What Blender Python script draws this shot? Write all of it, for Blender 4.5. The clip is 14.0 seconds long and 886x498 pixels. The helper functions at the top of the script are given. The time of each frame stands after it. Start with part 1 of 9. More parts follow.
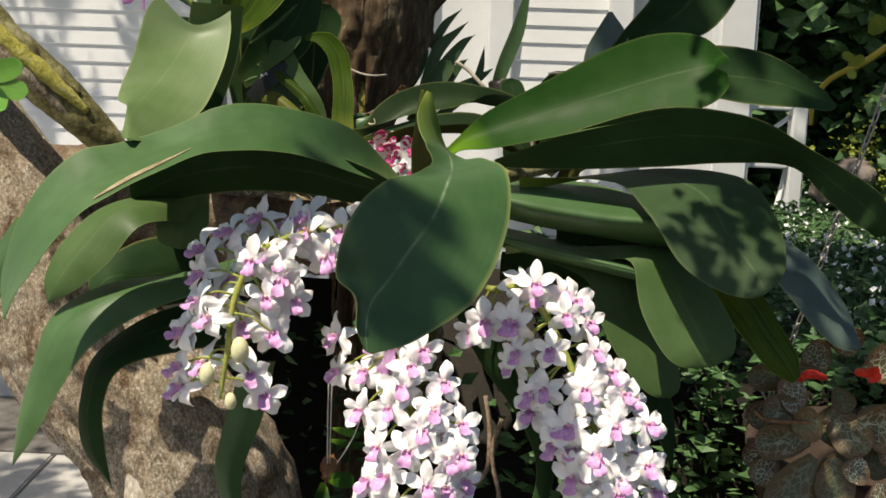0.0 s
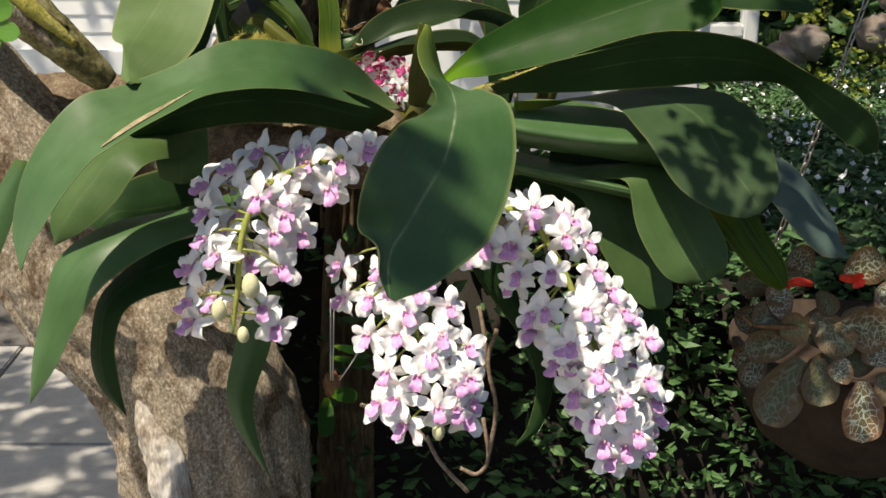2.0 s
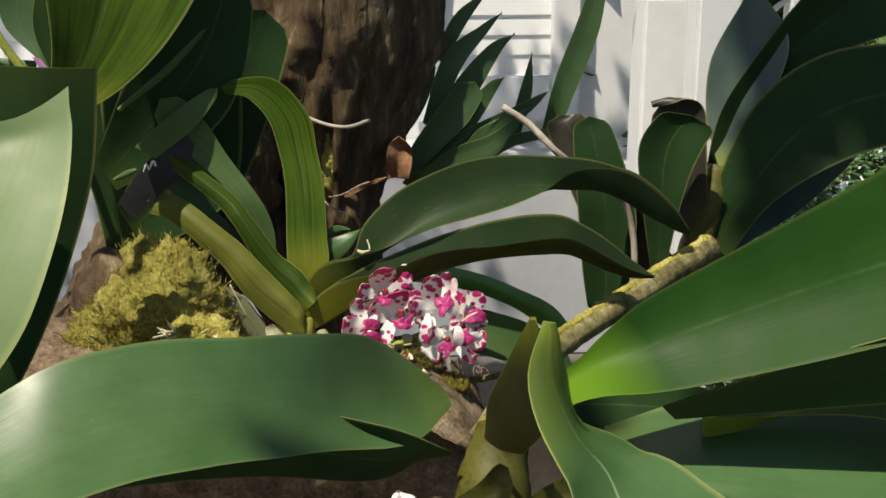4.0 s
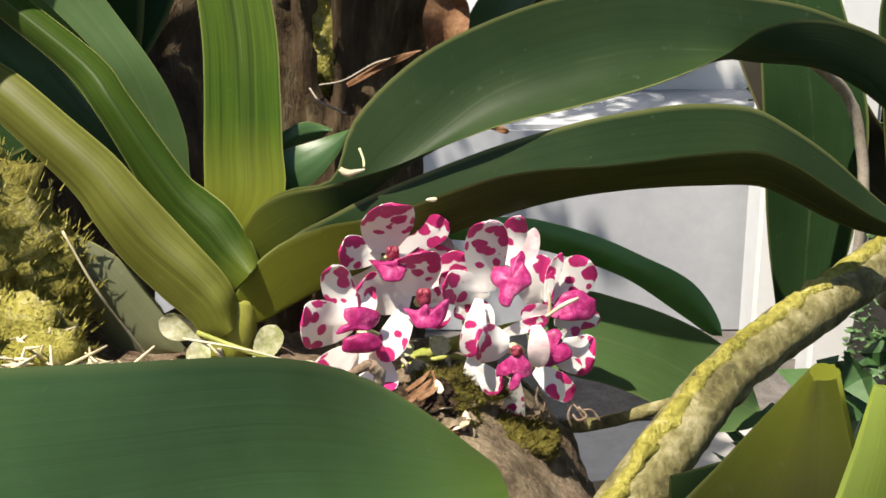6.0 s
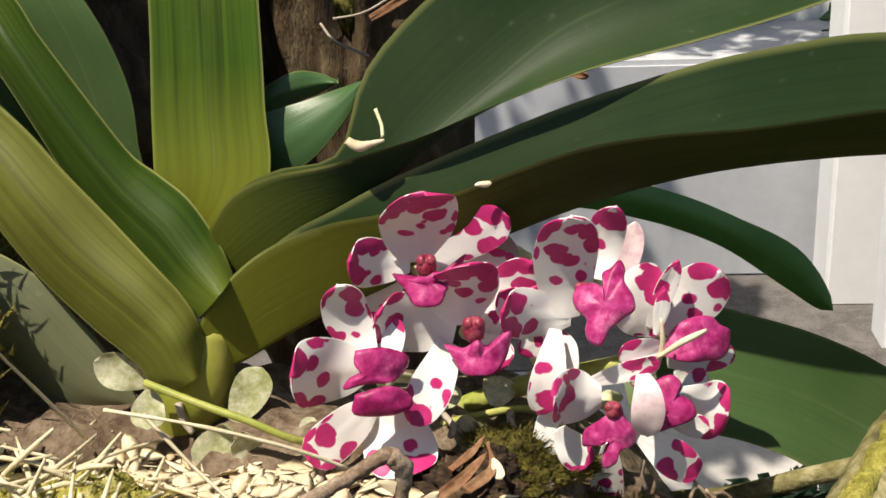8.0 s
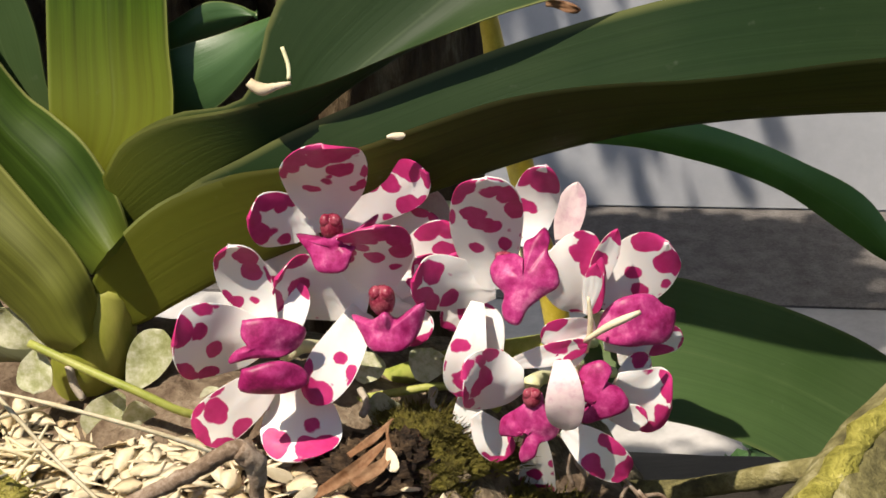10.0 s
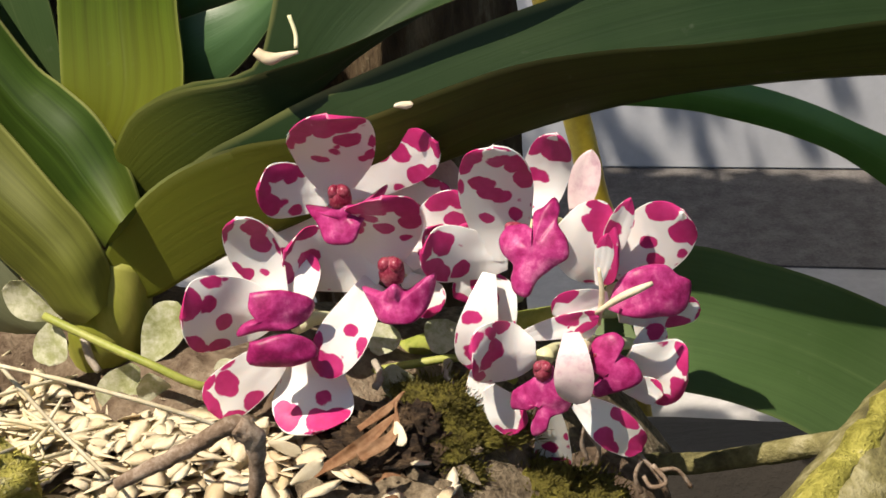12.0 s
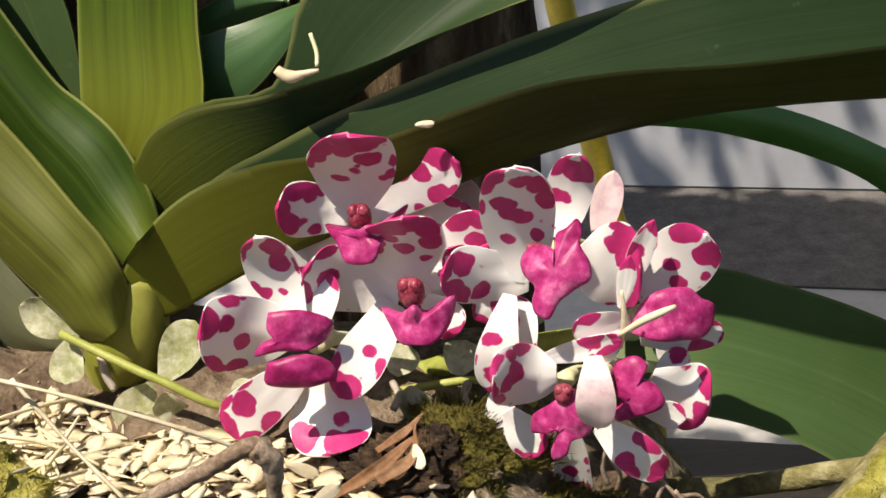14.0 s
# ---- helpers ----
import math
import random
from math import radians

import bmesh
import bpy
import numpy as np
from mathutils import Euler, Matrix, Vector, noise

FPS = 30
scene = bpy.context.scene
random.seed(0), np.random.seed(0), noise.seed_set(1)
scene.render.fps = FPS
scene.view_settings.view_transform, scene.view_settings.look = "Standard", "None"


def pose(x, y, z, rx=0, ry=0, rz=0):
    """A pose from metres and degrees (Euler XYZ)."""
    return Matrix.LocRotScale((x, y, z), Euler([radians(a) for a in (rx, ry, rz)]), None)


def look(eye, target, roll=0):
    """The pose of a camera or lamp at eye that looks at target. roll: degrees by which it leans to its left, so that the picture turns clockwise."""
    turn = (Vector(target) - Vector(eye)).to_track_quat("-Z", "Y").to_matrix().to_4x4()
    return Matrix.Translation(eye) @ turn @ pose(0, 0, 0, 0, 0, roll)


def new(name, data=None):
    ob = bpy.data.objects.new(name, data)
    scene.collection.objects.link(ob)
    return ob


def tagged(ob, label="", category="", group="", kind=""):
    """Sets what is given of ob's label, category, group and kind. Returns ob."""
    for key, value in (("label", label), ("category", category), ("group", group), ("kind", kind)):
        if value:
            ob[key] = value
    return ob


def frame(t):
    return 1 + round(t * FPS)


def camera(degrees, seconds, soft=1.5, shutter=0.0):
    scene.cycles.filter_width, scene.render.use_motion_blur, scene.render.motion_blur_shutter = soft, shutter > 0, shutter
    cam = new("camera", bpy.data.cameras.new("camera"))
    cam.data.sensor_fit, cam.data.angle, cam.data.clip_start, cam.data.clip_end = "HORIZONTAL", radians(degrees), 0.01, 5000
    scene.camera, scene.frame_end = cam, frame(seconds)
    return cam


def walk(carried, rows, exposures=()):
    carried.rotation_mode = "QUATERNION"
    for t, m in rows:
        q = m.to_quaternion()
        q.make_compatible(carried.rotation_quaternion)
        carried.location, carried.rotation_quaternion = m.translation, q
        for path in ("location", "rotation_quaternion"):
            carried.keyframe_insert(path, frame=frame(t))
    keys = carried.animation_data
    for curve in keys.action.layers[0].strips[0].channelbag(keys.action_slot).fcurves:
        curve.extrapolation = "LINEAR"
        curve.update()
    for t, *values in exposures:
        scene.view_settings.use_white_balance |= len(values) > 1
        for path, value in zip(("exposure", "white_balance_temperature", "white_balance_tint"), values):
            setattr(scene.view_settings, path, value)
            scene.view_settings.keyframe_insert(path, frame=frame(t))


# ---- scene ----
# ---- camera and its walk ----
cam = camera(38, 14.0, soft=1.6)
PATH = [
    (0, (0.06997, -1.06462, 0.12007), (0.06390, -0.76963, 0.06581), 2.022),
    (0.5, (0.06617, -1.05892, 0.15148), (0.06622, -0.76598, 0.08678), 1.505),
    (1, (0.06741, -1.06837, 0.14025), (0.06498, -0.77754, 0.06669), 0.322),
    (1.5, (0.05613, -1.07554, 0.15760), (0.05613, -0.78645, 0.07743), 0.000),
    (2, (0.02685, -1.07179, 0.17216), (0.03470, -0.78454, 0.08599), 0.628),
    (2.5, (-0.01447, -1.05160, 0.22032), (-0.00053, -0.76486, 0.13320), 1.691),
    (3, (-0.03270, -0.85495, 0.23376), (-0.01562, -0.57019, 0.14091), 1.962),
    (3.3, (-0.03801, -0.78736, 0.23904), (-0.01869, -0.50242, 0.14718), 1.430),
    (3.5, (-0.03364, -0.71044, 0.23242), (-0.01407, -0.42545, 0.14076), 0.372),
    (3.7, (-0.02457, -0.62850, 0.21800), (-0.00558, -0.34317, 0.12732), 0.066),
    (5.8, (0.01968, -0.30119, 0.11363), (0.00545, -0.01501, 0.02476), -0.778),
    (6, (0.01193, -0.26444, 0.10198), (0.00426, 0.01925, 0.00473), -0.647),
    (6.5, (0.00854, -0.20857, 0.09015), (-0.00189, 0.07136, -0.01723), -0.909),
    (7, (0.00327, -0.17903, 0.08349), (-0.00135, 0.09878, -0.02964), -0.581),
    (7.2, (0.00311, -0.17901, 0.08152), (-0.00264, 0.10066, -0.02689), -0.693),
    (9.3, (0.02726, -0.15727, 0.08227), (-0.02478, 0.11475, -0.03304), -3.562),
    (9.5, (0.02847, -0.15489, 0.07907), (-0.02502, 0.11637, -0.03737), -3.164),
    (10, (0.03408, -0.14914, 0.07721), (-0.01201, 0.11933, -0.04847), -2.783),
    (10.5, (0.03576, -0.14757, 0.07767), (-0.01109, 0.11752, -0.05473), -3.503),
    (11, (0.03613, -0.14535, 0.07825), (-0.02302, 0.11743, -0.05385), -4.393),
    (11.5, (0.03952, -0.14561, 0.07629), (-0.01765, 0.11906, -0.05285), -3.984),
    (12, (0.04049, -0.14501, 0.07654), (-0.02017, 0.11715, -0.05610), -4.552),
    (12.5, (0.04196, -0.14482, 0.07659), (-0.02468, 0.11692, -0.05399), -4.955),
    (13, (0.03931, -0.14580, 0.07713), (-0.03421, 0.11480, -0.05204), -5.394),
    (13.5, (0.03959, -0.14399, 0.07657), (-0.02956, 0.11734, -0.05353), -4.847),
    (14, (0.03940, -0.14354, 0.07620), (-0.02468, 0.11977, -0.05250), -4.380),
]
walk(cam, [(t, look(eye, target, roll)) for t, eye, target, roll in PATH],
     exposures=[(0.0, 0.14, 7100, 12), (1.0, 0.2, 7100, 12), (2.5, 0.18, 7100, 12), (3.7, 0.16, 7000, 12), (5.8, 0.76, 6800, 14), (7.2, 0.33, 6800, 14), (9.3, 0.56, 6900, 16), (10.2, 0.34, 6900, 16), (14.0, 0.44, 6900, 16)])

# ---- sky, sun and exposure ----
SUN_ELEV, SUN_ROT = radians(64), radians(223)
world = bpy.data.worlds.new("sky")
scene.world = world
world.use_nodes = True
sky = world.node_tree.nodes.new("ShaderNodeTexSky")
sky.sky_type, sky.sun_disc = "NISHITA", False
sky.sun_elevation, sky.sun_rotation = SUN_ELEV, SUN_ROT
background = world.node_tree.nodes["Background"]
world.node_tree.links.new(sky.outputs[0], background.inputs[0])
background.inputs[1].default_value = 0.085
sun = new("sun", bpy.data.lights.new("sun", "SUN"))
sun.data.energy, sun.data.angle, sun.data.color = 5.0, radians(0.53), (1.0, 0.94, 0.82)
sun_way = Vector((math.sin(SUN_ROT) * math.cos(SUN_ELEV), math.cos(SUN_ROT) * math.cos(SUN_ELEV), math.sin(SUN_ELEV)))
sun.matrix_world = look(sun_way * 3, (0, 0, 0))


# ---- materials ----
def material(name, rough=0.5, spec=0.5, coat=0.0, transmit=0.0):
    m = bpy.data.materials.new(name)
    m.use_nodes = True
    b = m.node_tree.nodes["Principled BSDF"]
    b.inputs["Roughness"].default_value = rough
    b.inputs["Specular IOR Level"].default_value = spec
    b.inputs["Coat Weight"].default_value = coat
    return m, m.node_tree.nodes, m.node_tree.links, b


def node(nodes, kind, **values):
    n = nodes.new(kind)
    for key, value in values.items():
        if key in n.inputs:
            n.inputs[key].default_value = value
    return n


def ramp(nodes, links, source, stops):
    r = nodes.new("ShaderNodeValToRGB")
    while len(r.color_ramp.elements) < len(stops):
        r.color_ramp.elements.new(0.5)
    for e, (p, c) in zip(r.color_ramp.elements, stops):
        e.position, e.color = p, (*c, 1)
    links.new(source, r.inputs[0])
    return r.outputs[0]


def mixed(nodes, links, factor, a, b, mode="MIX"):
    n = nodes.new("ShaderNodeMix")
    n.data_type, n.blend_type = "RGBA", mode
    for socket, value in ((n.inputs[0], factor), (n.inputs[6], a), (n.inputs[7], b)):
        if hasattr(value, "links"):
            links.new(value, socket)
        else:
            socket.default_value = (*value, 1) if isinstance(value, tuple) else value
    return n.outputs[2]


def bumped(nodes, links, b, height, strength, distance):
    n = node(nodes, "ShaderNodeBump", Strength=strength, Distance=distance)
    links.new(height, n.inputs["Height"])
    links.new(n.outputs[0], b.inputs["Normal"])


def grain(name, stops, scale, rough=0.8, bump=0.4, depth=0.003, detail=8.0, stretch=(1, 1, 1), spec=0.3, fine=6.0, blotch=0.0):
    """A surface whose colour follows noise at two scales, with relief; blotch adds large patches that imitate bark tone
    and shadow.
    """
    m, nodes, links, b = material(name, rough, spec)
    co = nodes.new("ShaderNodeTexCoord")
    mp = nodes.new("ShaderNodeMapping")
    mp.inputs["Scale"].default_value = stretch
    links.new(co.outputs["Object"], mp.inputs[0])
    big = node(nodes, "ShaderNodeTexNoise", Scale=scale, Detail=detail, Roughness=0.65)
    small = node(nodes, "ShaderNodeTexNoise", Scale=scale * fine, Detail=6.0, Roughness=0.7)
    for n in (big, small):
        links.new(mp.outputs[0], n.inputs["Vector"])
    both = node(nodes, "ShaderNodeMath", **{})
    both.operation = "MULTIPLY_ADD"
    links.new(small.outputs[0], both.inputs[0])
    both.inputs[1].default_value = 0.5
    half = node(nodes, "ShaderNodeMath")
    half.operation = "MULTIPLY"
    links.new(big.outputs[0], half.inputs[0])
    half.inputs[1].default_value = 0.6
    links.new(half.outputs[0], both.inputs[2])
    colour = ramp(nodes, links, both.outputs[0], stops)
    if blotch:
        wide = node(nodes, "ShaderNodeTexNoise", Scale=blotch, Detail=5.0, Roughness=0.62)
        links.new(mp.outputs[0], wide.inputs["Vector"])
        tint = ramp(nodes, links, wide.outputs[0], [(0.36, (0.42, 0.34, 0.26)), (0.45, (0.95, 0.9, 0.82)), (0.56, (1.2, 1.17, 1.12)), (0.66, (0.8, 0.8, 0.74))])
        colour = mixed(nodes, links, 1.0, colour, tint, "MULTIPLY")
    links.new(colour, b.inputs["Base Color"])
    bumped(nodes, links, b, both.outputs[0], bump, depth)
    return m


def leaf_material(name, blade, pale, rough=0.42, vein=0.13, rib=(0.3, 0.38, 0.18), base=(0.2, 0.26, 0.03), dust=0.12, ribbed=0.16, spec=0.4, edge=0.35, wide=0.03, low=0.22, lanes=34, deep=0.55):
    """A thick strap leaf: pale rib, lengthwise veins, yellower base, dusty patches."""
    m, nodes, links, b = material(name, rough, spec)
    uv = nodes.new("ShaderNodeUVMap")
    sep = nodes.new("ShaderNodeSeparateXYZ")
    links.new(uv.outputs[0], sep.inputs[0])
    across = node(nodes, "ShaderNodeMath")
    across.operation = "MULTIPLY_ADD"
    links.new(sep.outputs[1], across.inputs[0])
    across.inputs[1].default_value, across.inputs[2].default_value = 2.0, -1.0
    dist = node(nodes, "ShaderNodeMath")
    dist.operation = "ABSOLUTE"
    links.new(across.outputs[0], dist.inputs[0])
    mp = nodes.new("ShaderNodeMapping")
    mp.inputs["Scale"].default_value = (1.2, lanes, 1)
    links.new(uv.outputs[0], mp.inputs[0])
    veins = node(nodes, "ShaderNodeTexNoise", Scale=1.0, Detail=3.0, Roughness=0.6)
    links.new(mp.outputs[0], veins.inputs["Vector"])
    co = nodes.new("ShaderNodeTexCoord")
    blotch = node(nodes, "ShaderNodeTexNoise", Scale=26.0, Detail=6.0, Roughness=0.6)
    links.new(co.outputs["Object"], blotch.inputs["Vector"])
    speck = node(nodes, "ShaderNodeTexNoise", Scale=420.0, Detail=3.0)
    links.new(co.outputs["Object"], speck.inputs["Vector"])
    c = mixed(nodes, links, ramp(nodes, links, blotch.outputs[0], [(0.35, (0, 0, 0)), (0.7, (1, 1, 1))]), blade, pale)
    dark = tuple(x * deep for x in blade)
    c = mixed(nodes, links, ramp(nodes, links, veins.outputs[0], [(0.42, (0, 0, 0)), (0.62, (vein, vein, vein))]), c, dark)
    line = ramp(nodes, links, dist.outputs[0], [(0.0, (ribbed,) * 3), (wide, (ribbed * 0.1,) * 3), (wide * 2, (0, 0, 0))])
    worn = ramp(nodes, links, blotch.outputs[0], [(0.4, (0.12,) * 3), (0.6, (1, 1, 1))])
    c = mixed(nodes, links, mixed(nodes, links, 1.0, line, worn, "MULTIPLY"), c, rib)
    c = mixed(nodes, links, ramp(nodes, links, dist.outputs[0], [(0.94, (0, 0, 0)), (0.99, (edge,) * 3)]), c, (0.35, 0.36, 0.12))
    c = mixed(nodes, links, ramp(nodes, links, sep.outputs[0], [(0.0, (0.9, 0.9, 0.9)), (low, (0, 0, 0))]), c, base)
    d = dust
    c = mixed(nodes, links, ramp(nodes, links, speck.outputs[0], [(0.68, (0, 0, 0)), (0.86, (d, d, d))]), c, (0.4, 0.42, 0.34))
    links.new(c, b.inputs["Base Color"])
    links.new(ramp(nodes, links, blotch.outputs[0], [(0.3, (rough - 0.1,) * 3), (0.75, (rough + 0.14,) * 3)]), b.inputs["Roughness"])
    bumped(nodes, links, b, veins.outputs[0], 0.1, 0.0006)
    b.inputs["Subsurface Weight"].default_value = 0.0
    return m


LEAF = leaf_material("leaf_green", (0.046, 0.104, 0.031), (0.07, 0.146, 0.052), edge=0.18, spec=0.36, dust=0.12, ribbed=0.05, low=0.1, base=(0.07, 0.12, 0.02))
LEAF_LIGHT = leaf_material("leaf_light", (0.05, 0.1, 0.028), (0.078, 0.135, 0.046), rough=0.55, spec=0.22, edge=0.14, rib=(0.25, 0.33, 0.14), vein=0.15, base=(0.09, 0.13, 0.04))
# Green for leaves in shade: much of the shade is in the colour.
LEAF_SHADED = leaf_material("leaf_shaded", (0.016, 0.042, 0.013), (0.025, 0.06, 0.018), rough=0.6, spec=0.1, base=(0.03, 0.05, 0.012), low=0.12)
LEAF_OLIVE = leaf_material("leaf_olive", (0.04, 0.085, 0.005), (0.066, 0.11, 0.007), vein=0.85, lanes=13, deep=0.42, base=(0.19, 0.2, 0.02), rough=0.5, spec=0.14, dust=0.06, edge=0.3, low=0.32)
LEAF_PALE = leaf_material("leaf_pale", (0.085, 0.15, 0.046), (0.12, 0.185, 0.07), base=(0.12, 0.18, 0.07), rough=0.5)
LEAF_RIB = leaf_material("leaf_ribbed", (0.036, 0.09, 0.027), (0.056, 0.126, 0.043), rib=(0.4, 0.48, 0.3), ribbed=0.6, wide=0.03)
# The bright base colour stands for sun on the foot of the leaf.
LEAF_FRESH = leaf_material("leaf_fresh", (0.012, 0.048, 0.006), (0.021, 0.068, 0.01), spec=0.1, rough=0.5, edge=0.1, dust=0.03, base=(0.16, 0.32, 0.02))
LEAF_MOTTLED = leaf_material("leaf_mottled", (0.026, 0.056, 0.02), (0.04, 0.078, 0.03), spec=0.2, rough=0.5, edge=0.12)
LEAF_DEEP = leaf_material("leaf_deep", (0.017, 0.038, 0.011), (0.028, 0.052, 0.016), vein=0.2, base=(0.13, 0.15, 0.016), ribbed=0.1, rough=0.52, spec=0.2, low=0.2)
# Olive for a blade's underside, with the glow of light through it coloured in.
LEAF_UNDER = leaf_material("leaf_under", (0.036, 0.042, 0.006), (0.058, 0.062, 0.009), vein=0.5, base=(0.17, 0.19, 0.016), ribbed=0.0, rough=0.5, spec=0.2, low=0.4)
LEAF_FAN = leaf_material("leaf_fan", (0.028, 0.06, 0.007), (0.05, 0.088, 0.01), vein=0.6, lanes=13, deep=0.5, base=(0.09, 0.12, 0.015), rough=0.5, spec=0.16, dust=0.1, edge=0.6, low=0.2)
LEAF_UMBER = leaf_material("leaf_umber", (0.09, 0.102, 0.018), (0.145, 0.155, 0.03), vein=0.55, lanes=13, deep=0.5, base=(0.17, 0.19, 0.03), ribbed=0.0, rough=0.5, spec=0.16, dust=0.12, low=0.3)
LEAF_DUSTY = leaf_material("leaf_dusty", (0.17, 0.19, 0.1), (0.25, 0.27, 0.16), vein=0.2, base=(0.2, 0.22, 0.12), ribbed=0.0, rough=0.6, spec=0.2, dust=0.5)
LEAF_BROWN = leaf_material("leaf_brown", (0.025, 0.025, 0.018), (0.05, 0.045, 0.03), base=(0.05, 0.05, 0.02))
LEAF_NARROW = leaf_material("leaf_narrow", (0.04, 0.09, 0.03), (0.07, 0.13, 0.05), ribbed=0.2, base=(0.07, 0.12, 0.03))
LEAF_BRIGHT = leaf_material("leaf_bright", (0.1, 0.26, 0.04), (0.16, 0.34, 0.07), ribbed=0.4, base=(0.15, 0.35, 0.06))
LEAF_BLUE = leaf_material("leaf_bluish", (0.05, 0.085, 0.07), (0.085, 0.125, 0.105), rib=(0.2, 0.25, 0.2))
# Palest flecks are painted glints; the blotches take in shadows on the trunk.
BARK = grain("bark", [(0.42, (0.15, 0.105, 0.07)), (0.49, (0.36, 0.285, 0.205)), (0.55, (0.52, 0.435, 0.33)), (0.6, (0.64, 0.56, 0.45)), (0.63, (0.88, 0.85, 0.79))], 420, bump=1.0, depth=0.006, fine=2.6, detail=12.0, stretch=(1, 1, 0.6), blotch=34)
BARK_PALE = grain("peeled_wood", [(0.42, (0.28, 0.22, 0.16)), (0.52, (0.5, 0.44, 0.36)), (0.64, (0.78, 0.74, 0.68))], 70, bump=0.7, depth=0.004, stretch=(1, 1, 0.25))
BARK_DARK = grain("bark_dark", [(0.34, (0.014, 0.009, 0.006)), (0.48, (0.07, 0.045, 0.025)), (0.58, (0.115, 0.08, 0.042)), (0.68, (0.28, 0.23, 0.14))], 32, bump=0.9, depth=0.005, stretch=(1, 1, 0.25))
# Yellow-green moss, its tones raised to look sunlit.
MOSS = grain("moss", [(0.3, (0.09, 0.075, 0.014)), (0.46, (0.3, 0.28, 0.045)), (0.6, (0.55, 0.5, 0.11)), (0.72, (0.72, 0.66, 0.34))], 60, bump=1.0, depth=0.004, fine=8)
STRIP_GREY = grain("strip_grey", [(0.36, (0.06, 0.053, 0.048)), (0.5, (0.1, 0.092, 0.085)), (0.66, (0.16, 0.15, 0.14))], 30, bump=0.6, depth=0.004)
# Darker olive moss; the shadow over the old roots is partly in it.
MOSS_DIM = grain("moss_dim", [(0.32, (0.065, 0.052, 0.011)), (0.47, (0.22, 0.2, 0.034)), (0.62, (0.42, 0.38, 0.08)), (0.74, (0.58, 0.53, 0.25))], 70, bump=1.0, depth=0.004, fine=8)
ROTTEN = grain("rotten_bark", [(0.42, (0.012, 0.007, 0.004)), (0.52, (0.034, 0.02, 0.01)), (0.6, (0.085, 0.053, 0.027)), (0.7, (0.2, 0.14, 0.08))], 240, bump=1.0, depth=0.0015, fine=5, stretch=(0.5, 1, 1))
MOSS_DARK = grain("moss_dark", [(0.34, (0.03, 0.022, 0.006)), (0.48, (0.1, 0.085, 0.014)), (0.64, (0.24, 0.21, 0.035))], 90, bump=1.0, depth=0.004, fine=8)
BRANCH = grain("mossy_branch", [(0.34, (0.03, 0.026, 0.012)), (0.48, (0.1, 0.09, 0.035)), (0.56, (0.2, 0.18, 0.07)), (0.66, (0.36, 0.33, 0.18))], 40, bump=0.8, depth=0.003)
WHITE_PAINT = grain("white_paint", [(0.3, (0.68, 0.7, 0.7)), (0.7, (0.8, 0.81, 0.8))], 3, rough=0.5, bump=0.1, depth=0.001)
PLASTER = grain("grey_plaster", [(0.3, (0.36, 0.38, 0.405)), (0.55, (0.43, 0.45, 0.475)), (0.75, (0.49, 0.51, 0.53))], 4, bump=0.1, depth=0.002)
PAVING = grain("paving", [(0.3, (0.310, 0.299, 0.282)), (0.55, (0.425, 0.414, 0.391)), (0.75, (0.517, 0.506, 0.483))], 5, bump=0.2, depth=0.002)
# Earth tones halved, so the shade under the plants is in the colour.
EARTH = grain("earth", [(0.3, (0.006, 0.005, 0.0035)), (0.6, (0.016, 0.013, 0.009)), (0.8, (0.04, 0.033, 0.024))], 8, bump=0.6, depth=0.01)


